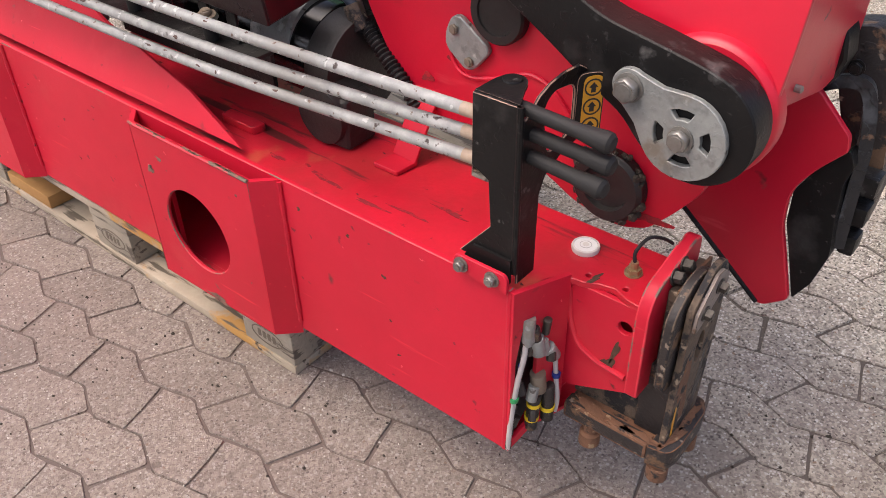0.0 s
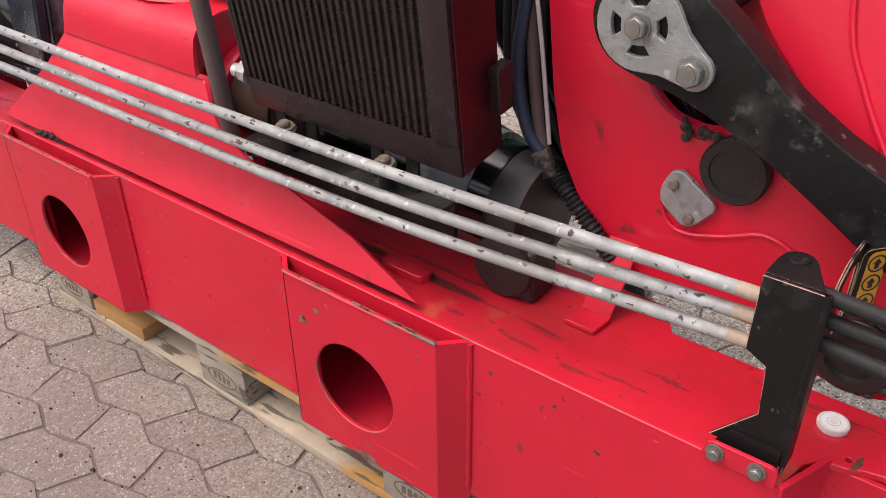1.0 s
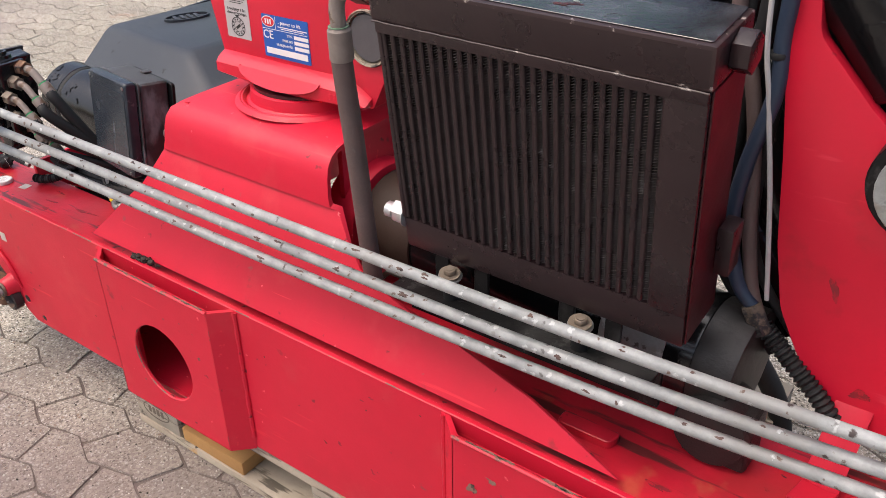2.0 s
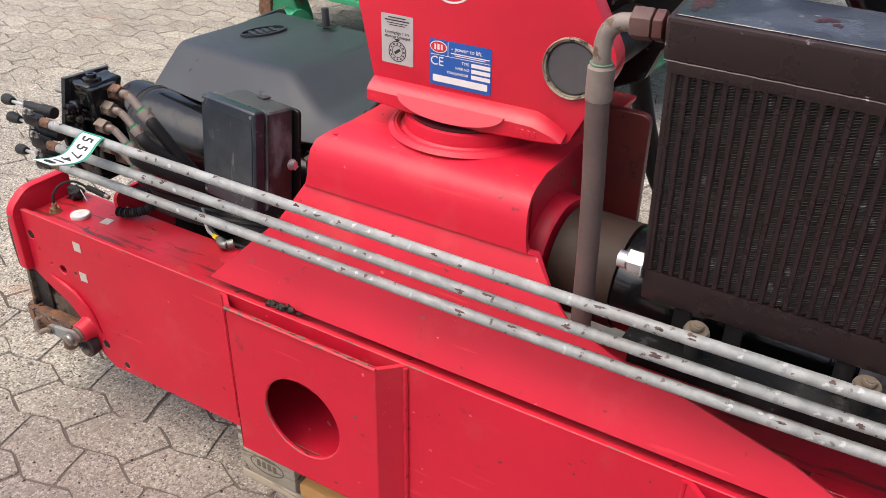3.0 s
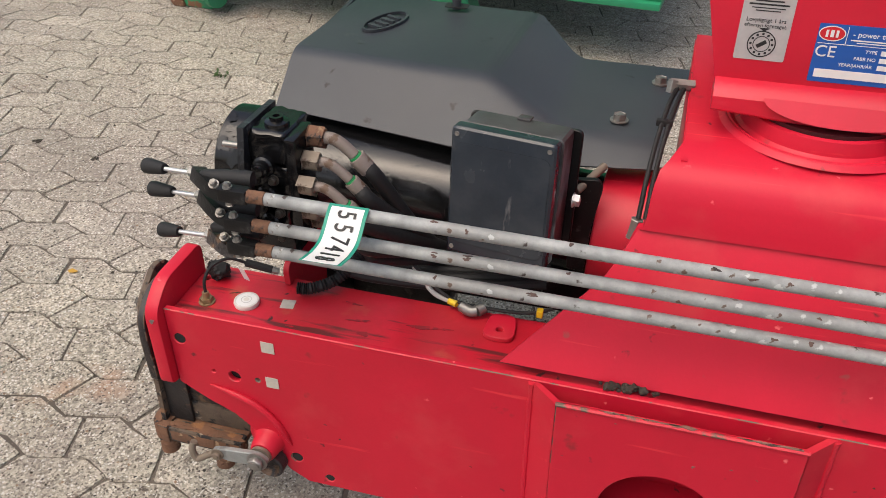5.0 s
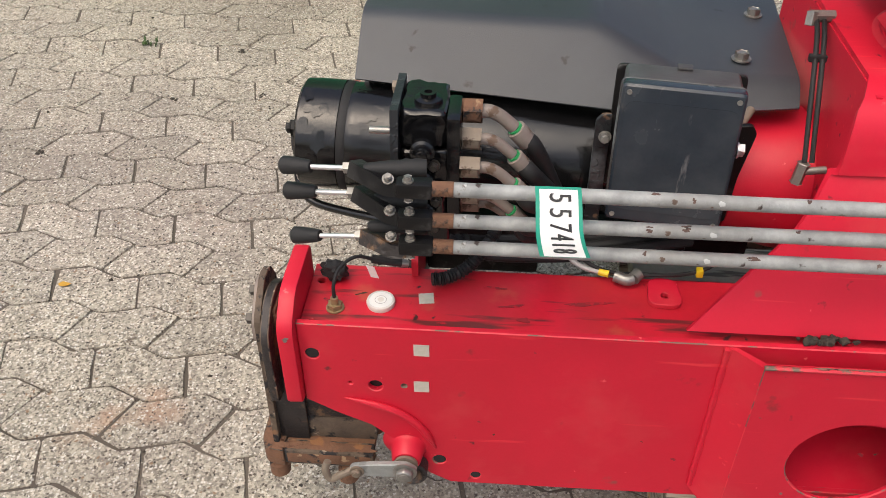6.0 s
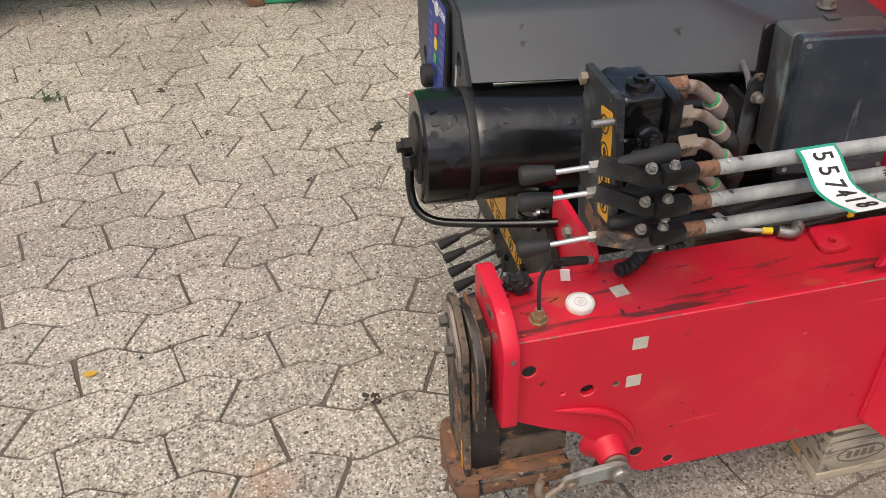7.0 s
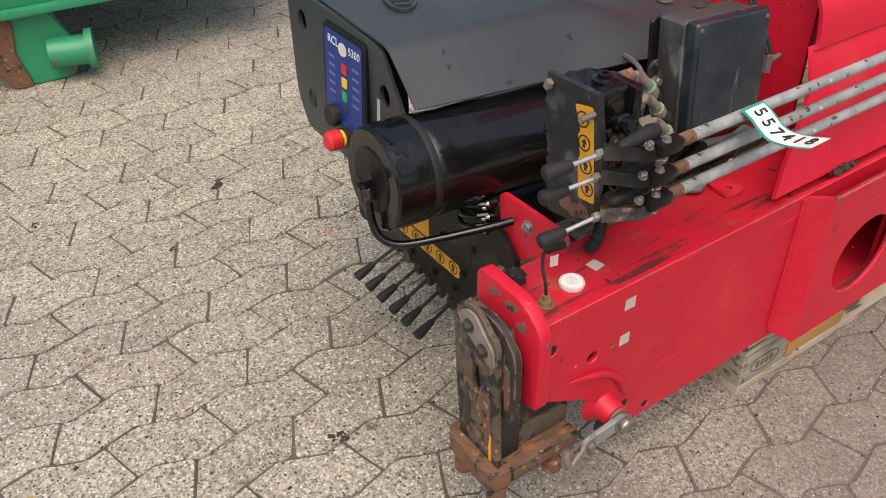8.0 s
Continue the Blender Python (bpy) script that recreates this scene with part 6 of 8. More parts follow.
# ---- black lever bracket at the free end ----
kb = thing("lever_bracket", (-0.075, 1.21, 0.48), "chipped black folded steel bracket holding the control rods", "bracket")
fo = [(-0.126, 0.500), (-0.036, 0.500), (-0.036, 0.742), (-0.105, 0.742), (-0.106, 0.642), (-0.080, 0.628), (-0.076, 0.560)]
part("flange", plate(fo, "y", 1.2022, 1.2072, bevel=0.0009), [BLACK, EDGE_BARE], kb)
part("fold", tube([(-0.0375, 1.2048, 0.50), (-0.0375, 1.2048, 0.62), (-0.0375, 1.2048, 0.742)], 0.0048, 10, 2), BLACK, kb)
yz = [(1.2075, 0.480), (1.248, 0.480), (1.250, 0.60), (1.262, 0.622), (1.300, 0.640), (1.335, 0.642), (1.352, 0.650), (1.352, 0.728), (1.344, 0.738), (1.325, 0.750), (1.290, 0.753), (1.262, 0.750), (1.240, 0.742), (1.222, 0.728), (1.212, 0.722), (1.2075, 0.724)]
cut = rounded([(1.262, 0.652), (1.318, 0.664), (1.318, 0.728), (1.270, 0.736), (1.250, 0.722)], 0.016)
part("web", plate(yz, "x", -0.0390, -0.0350, [cut[::-1]], bevel=0.0014), [BLACK, EDGE_BARE], kb)
nose = rounded([(-0.105, 1.2075), (-0.0405, 1.2075), (-0.055, 1.236), (-0.066, 1.262), (-0.080, 1.272), (-0.098, 1.266), (-0.104, 1.245)], [0.001, 0.001, 0.008, 0.01, 0.01, 0.012, 0.01])
part("top_fold", plate(nose, "z", 0.738, 0.743, bevel=0.001), [BLACK, EDGE_BARE], kb)
part("plug", lathe((-0.084, 1.254, 0.7432), (0, 0, 1), [(0, 0.013), (0.002, 0.012), (0.003, 0.0)], 18), BLACK, kb)
SM = frame_at((-0.0215, 1.338, 0.692), (0.62, 0.78, 0), (0.12, 0.10, 1))
tab = part("sticker_tab", plate(rounded(rect(-0.003, 0, 0.036, 0.094), 0.012), "z", -0.004, 0.0, m=SM, bevel=0.0006), [BLACK, EDGE_BARE], kb)
ys = part("arrow_sticker", flat(rounded(rect(0, 0, 0.026, 0.086), 0.011), SM @ pose(0, 0, 0.0002), 0.0004), YELLOW, tab, "yellow strip with black arrows")
for k in range(3):
    c = SM @ pose(0, -0.027 + 0.027 * k, 0.0008)
    ar = plate(circle(0, 0, 0.0120, 18), "z", 0, 0.0003, [circle(0, 0, 0.0098, 18)], m=c)
    plate([(-0.003, -0.007), (0.003, -0.007), (0.003, 0.0), (0.006, 0.0), (0.0, 0.007), (-0.006, 0.0), (-0.003, 0.0)], "z", 0, 0.0003, m=c, bm=ar)
    part("arrow_mark", ar, INK_AND_GAP, kb)
ear = rounded([(-0.126, 0.480), (-0.034, 0.478), (-0.034, 0.502), (-0.040, 0.5085), (-0.120, 0.5085)], [0.003, 0.003, 0.006, 0.008, 0.01])
part("ear", plate(ear, "y", 1.1835, 1.1895, bevel=0.001), RED, kb, "red welded fixing ear")
part("foot", plate([(-0.124, 0.485), (-0.040, 0.485), (-0.040, 0.5225), (-0.10, 0.5225)], "y", 1.1975, 1.2018), BLACK, kb)
for x in (-0.108, -0.057):
    part("bolt", bolt((x, 1.1833, 0.4945), (0, -1, 0), 0.0085, 0.008, 0.0115), ZINC, kb)
GRIPS = [((-0.034, 1.226, 0.7275), (0.072, 1.226, 0.722)), ((-0.034, 1.229, 0.697), (0.074, 1.229, 0.692)), ((-0.034, 1.226, 0.668), (0.074, 1.215, 0.668))]
for a, c in GRIPS:
    g = thing("lever_grip", a, "black rubber-sleeved lever end beyond the bracket", "lever grip", "lever grips")
    a, c = Vector(a), Vector(c)
    d = (c - a).normalized()
    part("sleeve", tube([a - d * 0.03, a.lerp(c, 0.4), c - d * 0.040], 0.0092, 14), RUBBER, g)
    part("knob", lathe(c - d * 0.042, d, [(0, 0.0095), (0.010, 0.0105), (0.032, 0.0130), (0.038, 0.0125), (0.042, 0.009), (0.043, 0.0)], 18), RUBBER, g)

GREASY = surface("greasy_black_metal", (0.009, 0.008, 0.008), (0.020, 0.018, 0.017), rough=0.5, grain=120, blot=30, bump=0.3, spots=(0.01, 0.009, 0.009), spot_at=0.6, spot_scale=40)
# ---- lifting arm with its pins (red side plate) ----
arm = thing("lifting_arm", (-0.25, 1.5, 0.47), "red steel lifting arm side with a black pin and greasy bushes", "crane arm")
ao = [(-0.60, 1.40), (-0.545, 1.10), (-0.515, 0.90), (-0.500, 0.78), (-0.480, 0.69), (-0.445, 0.625), (-0.405, 0.578), (-0.37, 0.540), (-0.30, 0.520), (-0.15, 0.515), (-0.118, 0.500), (-0.085, 0.482), (-0.04, 0.470),
      (0.000, 0.468), (0.040, 0.482), (0.075, 0.522), (0.110, 0.570), (0.115, 0.66), (0.05, 0.74), (-0.06, 0.80), (-0.16, 0.84), (-0.235, 0.790), (-0.275, 0.780), (-0.315, 0.787), (-0.342, 0.806), (-0.362, 0.835), (-0.352, 0.88), (-0.388, 0.945), (-0.428, 0.978), (-0.500, 1.052), (-0.555, 1.40)]
part("side_plate", plate(rounded(ao, 0.012, 3), "y", 1.420, 1.445, bevel=0.003, seg=2), RED_BRIGHT, arm)
far_o = [(-0.60, 1.40), (-0.50, 0.78), (-0.405, 0.578), (-0.30, 0.52), (-0.04, 0.47), (0.110, 0.570), (0.05, 0.74), (-0.16, 0.84), (-0.30, 0.97), (-0.20, 1.40)]
part("side_plate", plate(rounded(far_o, 0.012, 2), "y", 1.60, 1.62), RED_BRIGHT, arm)
part("pin_cap", lathe((-0.219, 1.4195, 0.742), (0, -1, 0), [(0, 0.046), (0.014, 0.046), (0.018, 0.043), (0.018, 0.032), (0.015, 0.031), (0.015, 0.0)], 40), GREASY, arm, "greasy black pin cap")
ret = rounded([(-0.303, 0.717), (-0.288, 0.722), (-0.238, 0.688), (-0.234, 0.676), (-0.262, 0.643), (-0.278, 0.640), (-0.314, 0.668), (-0.315, 0.690)], 0.010)
rp = part("retainer", plate(ret, "y", 1.408, 1.4195, bevel=0.002), CAST, arm, "dull grey retaining plate")
part("retainer_bolt", bolt((-0.296, 1.4078, 0.700), (0, -1, 0), 0.0085, 0.005), BROWN, rp)
part("retainer_bolt", bolt((-0.268, 1.4078, 0.656), (0, -1, 0), 0.0085, 0.005), BROWN, rp)
part("weld_bead", tube([(-0.318, 1.419, 0.665), (-0.30, 1.418, 0.634), (-0.27, 1.418, 0.626), (-0.22, 1.418, 0.640), (-0.17, 1.418, 0.660), (-0.13, 1.418, 0.650), (-0.10, 1.418, 0.620)], 0.0035, 8), RED_BRIGHT, arm)
part("bush", lathe((-0.022, 1.4195, 0.537), (0, -1, 0), [(0, 0.056), (0.016, 0.056), (0.022, 0.050), (0.022, 0.036), (0.012, 0.034), (0.012, 0.0)], 36), GREASY, arm, "grease-black bush")
gr = bmesh.new()
rng_g = random.Random(8)
for k in range(60):
    a = rng_g.uniform(0, 6.28)
    rr = rng_g.uniform(0.045, 0.06)
    s = bmesh.ops.create_icosphere(gr, subdivisions=1, radius=rng_g.uniform(0.003, 0.008))
    bmesh.ops.translate(gr, verts=s["verts"], vec=(-0.022 + rr * math.cos(a), 1.413 - rng_g.uniform(0, 0.012), 0.537 + rr * math.sin(a)))
tagged(part("grease", gr, SOIL, arm, "lumps of black grease"), kind="stuff")
gr = bmesh.new()
for k in range(26):
    s = bmesh.ops.create_icosphere(gr, subdivisions=1, radius=rng_g.uniform(0.003, 0.008))
    bmesh.ops.translate(gr, verts=s["verts"], vec=(-0.30 + rng_g.uniform(0, 0.10), 1.417 - rng_g.uniform(0, 0.01), 0.783 + rng_g.uniform(-0.012, 0.012)))
tagged(part("grease", gr, SOIL, arm), kind="stuff")

for k, (c, w, h) in enumerate((((-0.262, 1.4194, 0.775), 0.05, 0.012), ((-0.09, 1.4194, 0.600), 0.05, 0.03), ((0.045, 1.4194, 0.500), 0.05, 0.014), ((-0.31, 1.4194, 0.650), 0.018, 0.014), ((-0.42, 1.4194, 0.74), 0.010, 0.030), ((-0.36, 1.4194, 0.60), 0.03, 0.012))):
    part("grease_smear", smear(c, (1, 0, 0.2), (-0.2, 0, 1), w, h, 90 + k), SMUDGE, arm, "dark greasy smear")

# ---- black link arms with grey lock plates ----
link = thing("link_arm", (-0.12, 1.37, 0.63), "thick black steel link arm with two grey pin lock plates", "link arm")
lo = [(-0.340, 0.998), (-0.378, 0.988), (-0.402, 0.962), (-0.411, 0.932), (-0.403, 0.900), (-0.380, 0.874), (-0.345, 0.862), (-0.28, 0.848), (-0.19, 0.812), (-0.09, 0.752), (-0.035, 0.716), (0.015, 0.690), (0.045, 0.655), (0.078, 0.632),
      (0.115, 0.624), (0.152, 0.636), (0.178, 0.662), (0.188, 0.697), (0.182, 0.733), (0.155, 0.765), (0.118, 0.778), (0.048, 0.793), (-0.02, 0.806), (-0.090, 0.838), (-0.150, 0.875), (-0.225, 0.940), (-0.27, 0.975), (-0.305, 0.993)]
part("arm", plate(rounded(lo, 0.02, 3), "y", 1.345, 1.395, bevel=0.005, seg=3), BLACK, link)


def lock_plate(c, b):
    """A pear-shaped plate with four windows; c: the pin's middle, b: the bolt's."""
    c, b = Vector(c), Vector(b)
    d = (b - c).normalized()
    n = Vector((-d.y, d.x))
    r1, r2 = 0.056, 0.024
    pts = []
    a0 = math.atan2(d.y, d.x)
    for i in range(19):
        a = a0 + radians(62) + radians(236) * i / 18
        pts.append(tuple(c + r1 * Vector((math.cos(a), math.sin(a)))))
    pts.append(tuple(c + d * 0.055 - n * 0.032))
    for i in range(11):
        a = a0 - radians(92) + radians(184) * i / 10
        pts.append(tuple(b + r2 * Vector((math.cos(a), math.sin(a)))))
    pts.append(tuple(c + d * 0.055 + n * 0.032))
    windows = []
    for q in range(4):
        m0 = radians(90 * q + 5)
        inner = [(c.x + 0.024 * math.cos(m0 + s), c.y + 0.024 * math.sin(m0 + s)) for s in (-0.32, 0, 0.32)]
        outer = [(c.x + 0.037 * math.cos(m0 + s), c.y + 0.037 * math.sin(m0 + s)) for s in (0.42, 0.14, -0.14, -0.42)]
        windows.append(inner + outer)
    p = part("lock_plate", plate(pts, "y", 1.3355, 1.3445, windows, bevel=0.001), CAST, link, "mottled grey steel lock plate")
    part("pin_bolt", bolt((c.x, 1.335, c.y), (0, -1, 0), 0.0145, 0.011, 0.0165), ZINC, p)
    part("side_bolt", bolt((b.x, 1.335, b.y), (0, -1, 0), 0.0165, 0.013, 0.019), ZINC, p)


lock_plate((-0.341, 0.928), (-0.266, 0.888))
lock_plate((0.102, 0.690), (0.028, 0.734))
far = plate(lo, "y", 1.64, 1.69, bevel=0.004)
part("arm", far, BLACK, link)
part("cross_pin", rod((0.102, 1.396, 0.69), (0.102, 1.639, 0.69), 0.04, 24), RUSTY_BLACK, link)
part("cross_pin", rod((-0.341, 1.396, 0.928), (-0.341, 1.639, 0.928), 0.038, 24), RUSTY_BLACK, link)

# ---- main boom behind the link ----
boom = thing("main_boom", (0.0, 1.5, 0.67), "large red box-section crane boom", "crane boom")
bo = [(-0.30, 1.40), (-0.262, 0.985), (-0.225, 0.925), (-0.12, 0.82), (0.0, 0.76), (0.08, 0.68), (0.150, 0.640), (0.172, 0.665), (0.180, 0.715), (0.184, 0.80), (0.20, 1.40)]
LEAN = Matrix.Translation((0, 1.405, 0.74)) @ Matrix.Rotation(radians(-12), 4, "X") @ Matrix.Translation((0, -1.405, -0.74))  # the side leans back
part("side", plate(rounded(bo, 0.02, 3), "y", 1.405, 1.417, bevel=0.003, seg=2, m=LEAN), RED_BRIGHT, boom)
part("end", plate(rounded([(1.4185, 0.716), (1.46, 0.704), (1.60, 0.668), (1.70, 0.672), (1.72, 0.74), (1.72, 1.38), (1.555, 1.38)], [0.002, 0.01, 0.02, 0.03, 0.02, 0.0, 0.0]), "x", 0.166, 0.178, bevel=0.003), RED_BRIGHT, boom)
part("belly", plate([(0.0, 1.424), (0.165, 1.424), (0.165, 1.70), (0.0, 1.70)], "z", 0.752, 0.764), RED_BRIGHT, boom)
part("seam", tube([LEAN @ Vector(q) for q in ((-0.16, 1.403, 1.15), (-0.135, 1.403, 0.96), (-0.10, 1.403, 0.88), (-0.05, 1.403, 0.805), (-0.035, 1.403, 0.79))], 0.004, 8), RED_BRIGHT, boom)
part("boss", lathe((0.098, 1.4045, 0.700), (0, -1, 0), [(-0.02, 0.092), (0.0, 0.092), (0.005, 0.090), (0.0085, 0.085)], 44), RED_BRIGHT, boom, "red round pin boss")
part("clip", lathe((0.1785, 1.470, 0.725), (1, 0, 0), [(0, 0.005), (0.008, 0.005), (0.010, 0.002)], 10), ZINC, boom)

# ---- lower boom section and its black guides ----
jib = thing("boom_section", (0.15, 1.6, 0.33), "red wedge-shaped inner boom end with black side guides", "boom section")
wo = [(-0.012, 0.375), (0.150, 0.238), (0.163, 0.240), (0.198, 0.269), (0.175, 0.35), (0.159, 0.403), (0.157, 0.466), (0.182, 0.512), (0.220, 0.558), (0.217, 0.582), (0.159, 0.640), (0.10, 0.66), (-0.06, 0.66)]
part("side", plate(rounded(wo, [0.004, 0.008, 0.008, 0.008, 0.03, 0.02, 0.03, 0.03, 0.004, 0.006, 0.01, 0.01, 0.01]), "y", 1.66, 1.672, bevel=0.002), RED_BRIGHT, jib)
part("lower_edge", tube([(-0.012, 1.664, 0.377), (0.07, 1.664, 0.308), (0.150, 1.664, 0.240)], 0.0065, 8), BLACK, jib, "black lower edge")
part("nose", plate([(1.6725, 0.28), (1.80, 0.28), (1.80, 0.62), (1.6725, 0.62)], "x", 0.08, 0.092), RED_BRIGHT, jib)
gd = [(0.200, 0.266), (0.176, 0.352), (0.1605, 0.403), (0.1585, 0.463), (0.182, 0.509), (0.221, 0.556), (0.232, 0.53), (0.224, 0.498), (0.229, 0.428), (0.236, 0.369), (0.222, 0.308)]
part("guide", plate(rounded(gd, 0.006, 3), "y", 1.6725, 1.70, bevel=0.003), BLACK, jib)
st = tube([(0.140, 1.705, 0.622), (0.190, 1.705, 0.645), (0.216, 1.705, 0.632), (0.230, 1.705, 0.56), (0.232, 1.705, 0.483), (0.236, 1.705, 0.373)], 0.0135, 4, 6, turn=0.785)
bevel_sharp(st, 0.002, 2)
part("strap", st, SCUFFED, jib, "bent black flat-bar strap")
part("strap_bolt", bolt((0.192, 1.690, 0.672), (0, -1, 0), 0.0095, 0.006, 0.012), BLACK, jib)
bg = rounded([(0.14, 0.70), (0.20, 0.715), (0.245, 0.60), (0.262, 0.467), (0.256, 0.385), (0.224, 0.335), (0.20, 0.50), (0.16, 0.62)], 0.02)
part("back_guard", plate(bg, "y", 1.745, 1.80, bevel=0.006, seg=2), RUSTY_BLACK, jib)
for k in range(3):
    z = 0.36 + 0.055 * k
    part("guide_rib", box(0.236 - 0.004 * k, 0.262 + 0.002 * k, 1.705, 1.744, z, z + 0.034, 0.006), BLACK, jib)
for k, (u0, u1) in enumerate(((0.200, 0.27), (0.235, 0.32))):
    part("upper_guard", plate(rounded([(u0, 0.66), (u1, 0.70), (u1 + 0.03, 0.95), (u0 + 0.03, 0.95)], 0.02), "y", 1.80 + 0.04 * k, 1.82 + 0.04 * k, bevel=0.004), PLASTIC, jib)

# ---- lift cylinder seen behind the arm ----
lc = thing("lift_cylinder", (-0.43, 1.5, 0.95), "glossy black lift cylinder behind the red arm", "hydraulic cylinder")
part("tube", lathe((-0.388, 1.478, 1.010), (-0.66, 0, 0.75), [(0, 0.040), (0.002, 0.062), (0.006, 0.065), (0.012, 0.065), (0.013, 0.0635), (0.42, 0.0635)], 36), GLOSS_BLACK, lc)
part("rod_eye", rod((-0.36, 1.478, 0.965), (-0.388, 1.478, 1.010), 0.030, 24), BLACK, lc)
part("eye", rod((-0.341, 1.40, 0.935), (-0.341, 1.60, 0.935), 0.052, 28, bevel=0.003), GREASY, lc)

# ---- slewing cylinder towards the free end, and black parts below the cooler ----
rc = thing("slewing_cylinder", (-0.85, 1.47, 0.50), "oily brown and black slewing cylinder below the cooler", "hydraulic cylinder")
part("neck", rod((-1.168, 1.453, 0.603), (-1.06, 1.449, 0.602), 0.089, 40), OILY, rc, "bare brown steel neck")
part("tube", rod((-1.06, 1.449, 0.602), (-0.56, 1.43, 0.580), 0.086, 40, bevel=0.004), GLOSS_BLACK, rc)
part("end_flange", rod((-0.56, 1.43, 0.575), (-0.50, 1.427, 0.573), 0.090, 40, bevel=0.006), GREASY, rc)
part("worn_band", rod((-0.70, 1.4365, 0.5942), (-0.60, 1.4330, 0.592), 0.0868, 40), CAST, rc, "bare grey band")
mb = thing("cooler_bracket", (-0.77, 1.30, 0.62), "black folded mounting bracket below the oil cooler", "bracket")
part("rail", box(-1.00, -0.58, 1.235, 1.30, 0.622, 0.629, 0.002), BLACK, mb)
part("web", plate([(-1.0, 0.56), (-0.58, 0.56), (-0.58, 0.6215), (-1.0, 0.6215)], "y", 1.290, 1.298), BLACK, mb)
for x in (-0.93, -0.86, -0.72, -0.65):
    part("tab", plate(rounded([(x - 0.012, 0.628), (x + 0.012, 0.628), (x + 0.012, 0.685), (x - 0.012, 0.685)], 0.006), "y", 1.268 + 0.01, 1.284, bevel=0.001), BLACK, mb)
part("foot", box(-0.555, -0.46, 1.33, 1.40, 0.4665, 0.56, 0.012, 3), GREASY, mb)
part("foot_round", rod((-0.515, 1.320, 0.522), (-0.515, 1.40, 0.522), 0.053, 30, bevel=0.010), GREASY, mb)

# ---- hoses behind the cooler ----
GUARD = [Vector((-0.498, 1.425, 0.652)), Vector((-0.470, 1.420, 0.632)), Vector((-0.438, 1.415, 0.606)), Vector((-0.405, 1.410, 0.580)), Vector((-0.375, 1.41, 0.545))]
hh = thing("hydraulic_hose", (-0.53, 1.42, 0.56), "dull blue hydraulic hose beside the red arm", "hydraulic hose", "arm hoses")
part("hose", tube([(-0.535, 1.40, 1.30), (-0.538, 1.415, 1.10), (-0.540, 1.42, 1.043), (-0.537, 1.42, 0.974), (-0.556, 1.42, 0.877), (-0.561, 1.42, 0.793), (-0.541, 1.42, 0.712), (-0.512, 1.422, 0.676), (-0.500, 1.424, 0.655)], 0.0100, 12), BLUE_HOSE, hh)
part("union", rod((-0.516, 1.418, 0.682), (-0.494, 1.416, 0.645), 0.0155, 6, bevel=0.002), DIRTY_STEEL, hh, "dirty steel union")
part("spiral_guard", tube(GUARD, 0.013, 14, 22, radii=lambda t: 0.0120 + 0.0022 * math.sin(t * 130)), RUBBER, hh, "corrugated black guard")
part("hose_tie", lathe((-0.541, 1.42, 1.018), (0, 0, 1), [(0, 0.0108), (0.002, 0.0116), (0.006, 0.0116), (0.008, 0.0108)], 16), RUBBER, hh)
hh = thing("hydraulic_hose", (-0.57, 1.43, 0.66), "dusty brown-black hydraulic hose beside the red arm", "hydraulic hose", "arm hoses")
part("hose", tube([(-0.600, 1.43, 1.30), (-0.598, 1.43, 1.06), (-0.573, 1.43, 0.994), (-0.558, 1.432, 0.929), (-0.548, 1.434, 0.85), (-0.540, 1.434, 0.78), (-0.522, 1.43, 0.70), (-0.500, 1.425, 0.655)], 0.0095, 12), HOSE, hh)
hh = thing("hydraulic_hose", (-0.52, 1.44, 0.66), "thin grey cable along the red arm's edge", "cable", "arm hoses")
part("hose", tube([(-0.565, 1.405, 1.30), (-0.556, 1.41, 1.06), (-0.541, 1.412, 0.969), (-0.520, 1.412, 0.857), (-0.505, 1.412, 0.76), (-0.497, 1.414, 0.70)], 0.0032, 8), GREY_STICKER, hh)
for k, (x, y, r) in enumerate(((-0.575, 1.45, 0.012), (-0.600, 1.46, 0.009), (-0.535, 1.45, 0.007))):
    hh = thing("hydraulic_hose", (x, y, 0.56), "hanging black hydraulic hose beside the red arm", "hydraulic hose", "arm hoses")
    part("hose", tube([(x + 0.01, y - 0.02, 1.30), (x + 0.012, y - 0.02, 1.08), (x - 0.005, y, 0.95), (x - 0.012, y + 0.01, 0.82), (x + 0.0, y + 0.01, 0.74), (x + 0.036, y + 0.015, 0.67), (x + 0.115, y + 0.01, 0.585)], r, 12), RUBBER, hh)
for k in range(5):
    hh = thing("hydraulic_pipe", (-0.7, 1.6, 0.7), "slanting black hydraulic pipe behind the cooler", "pipe", "slanting pipes")
    part("pipe", rod((-0.90 + 0.055 * k, 1.53 + 0.02 * k, 1.20 + 0.01 * k), (-0.48 + 0.055 * k, 1.53 + 0.02 * k, 0.60 + 0.02 * k), (0.042, 0.048, 0.012, 0.040, 0.044)[k], 18), GLOSS_BLACK, hh)
hoop = thing("hose_loop", (-0.5, 1.88, 0.01), "large black hose loop behind the column", "hydraulic hose")
part("loop", tube([(-1.30, 1.98, 0.95), (-1.24, 1.96, 0.70), (-1.16, 1.93, 0.53), (-1.05, 1.90, 0.455), (-0.90, 1.88, 0.43), (-0.70, 1.88, 0.36), (-0.55, 1.88, 0.20), (-0.50, 1.88, 0.03)], 0.022, 14), RUBBER, hoop)
rvb = thing("relief_valve", (-1.11, 1.80, 0.80), "grey zinc hydraulic valve block behind the column", "valve")
part("block", box(-1.136, -1.060, 1.80, 1.86, 0.845, 0.955, 0.005), CAST, rvb)
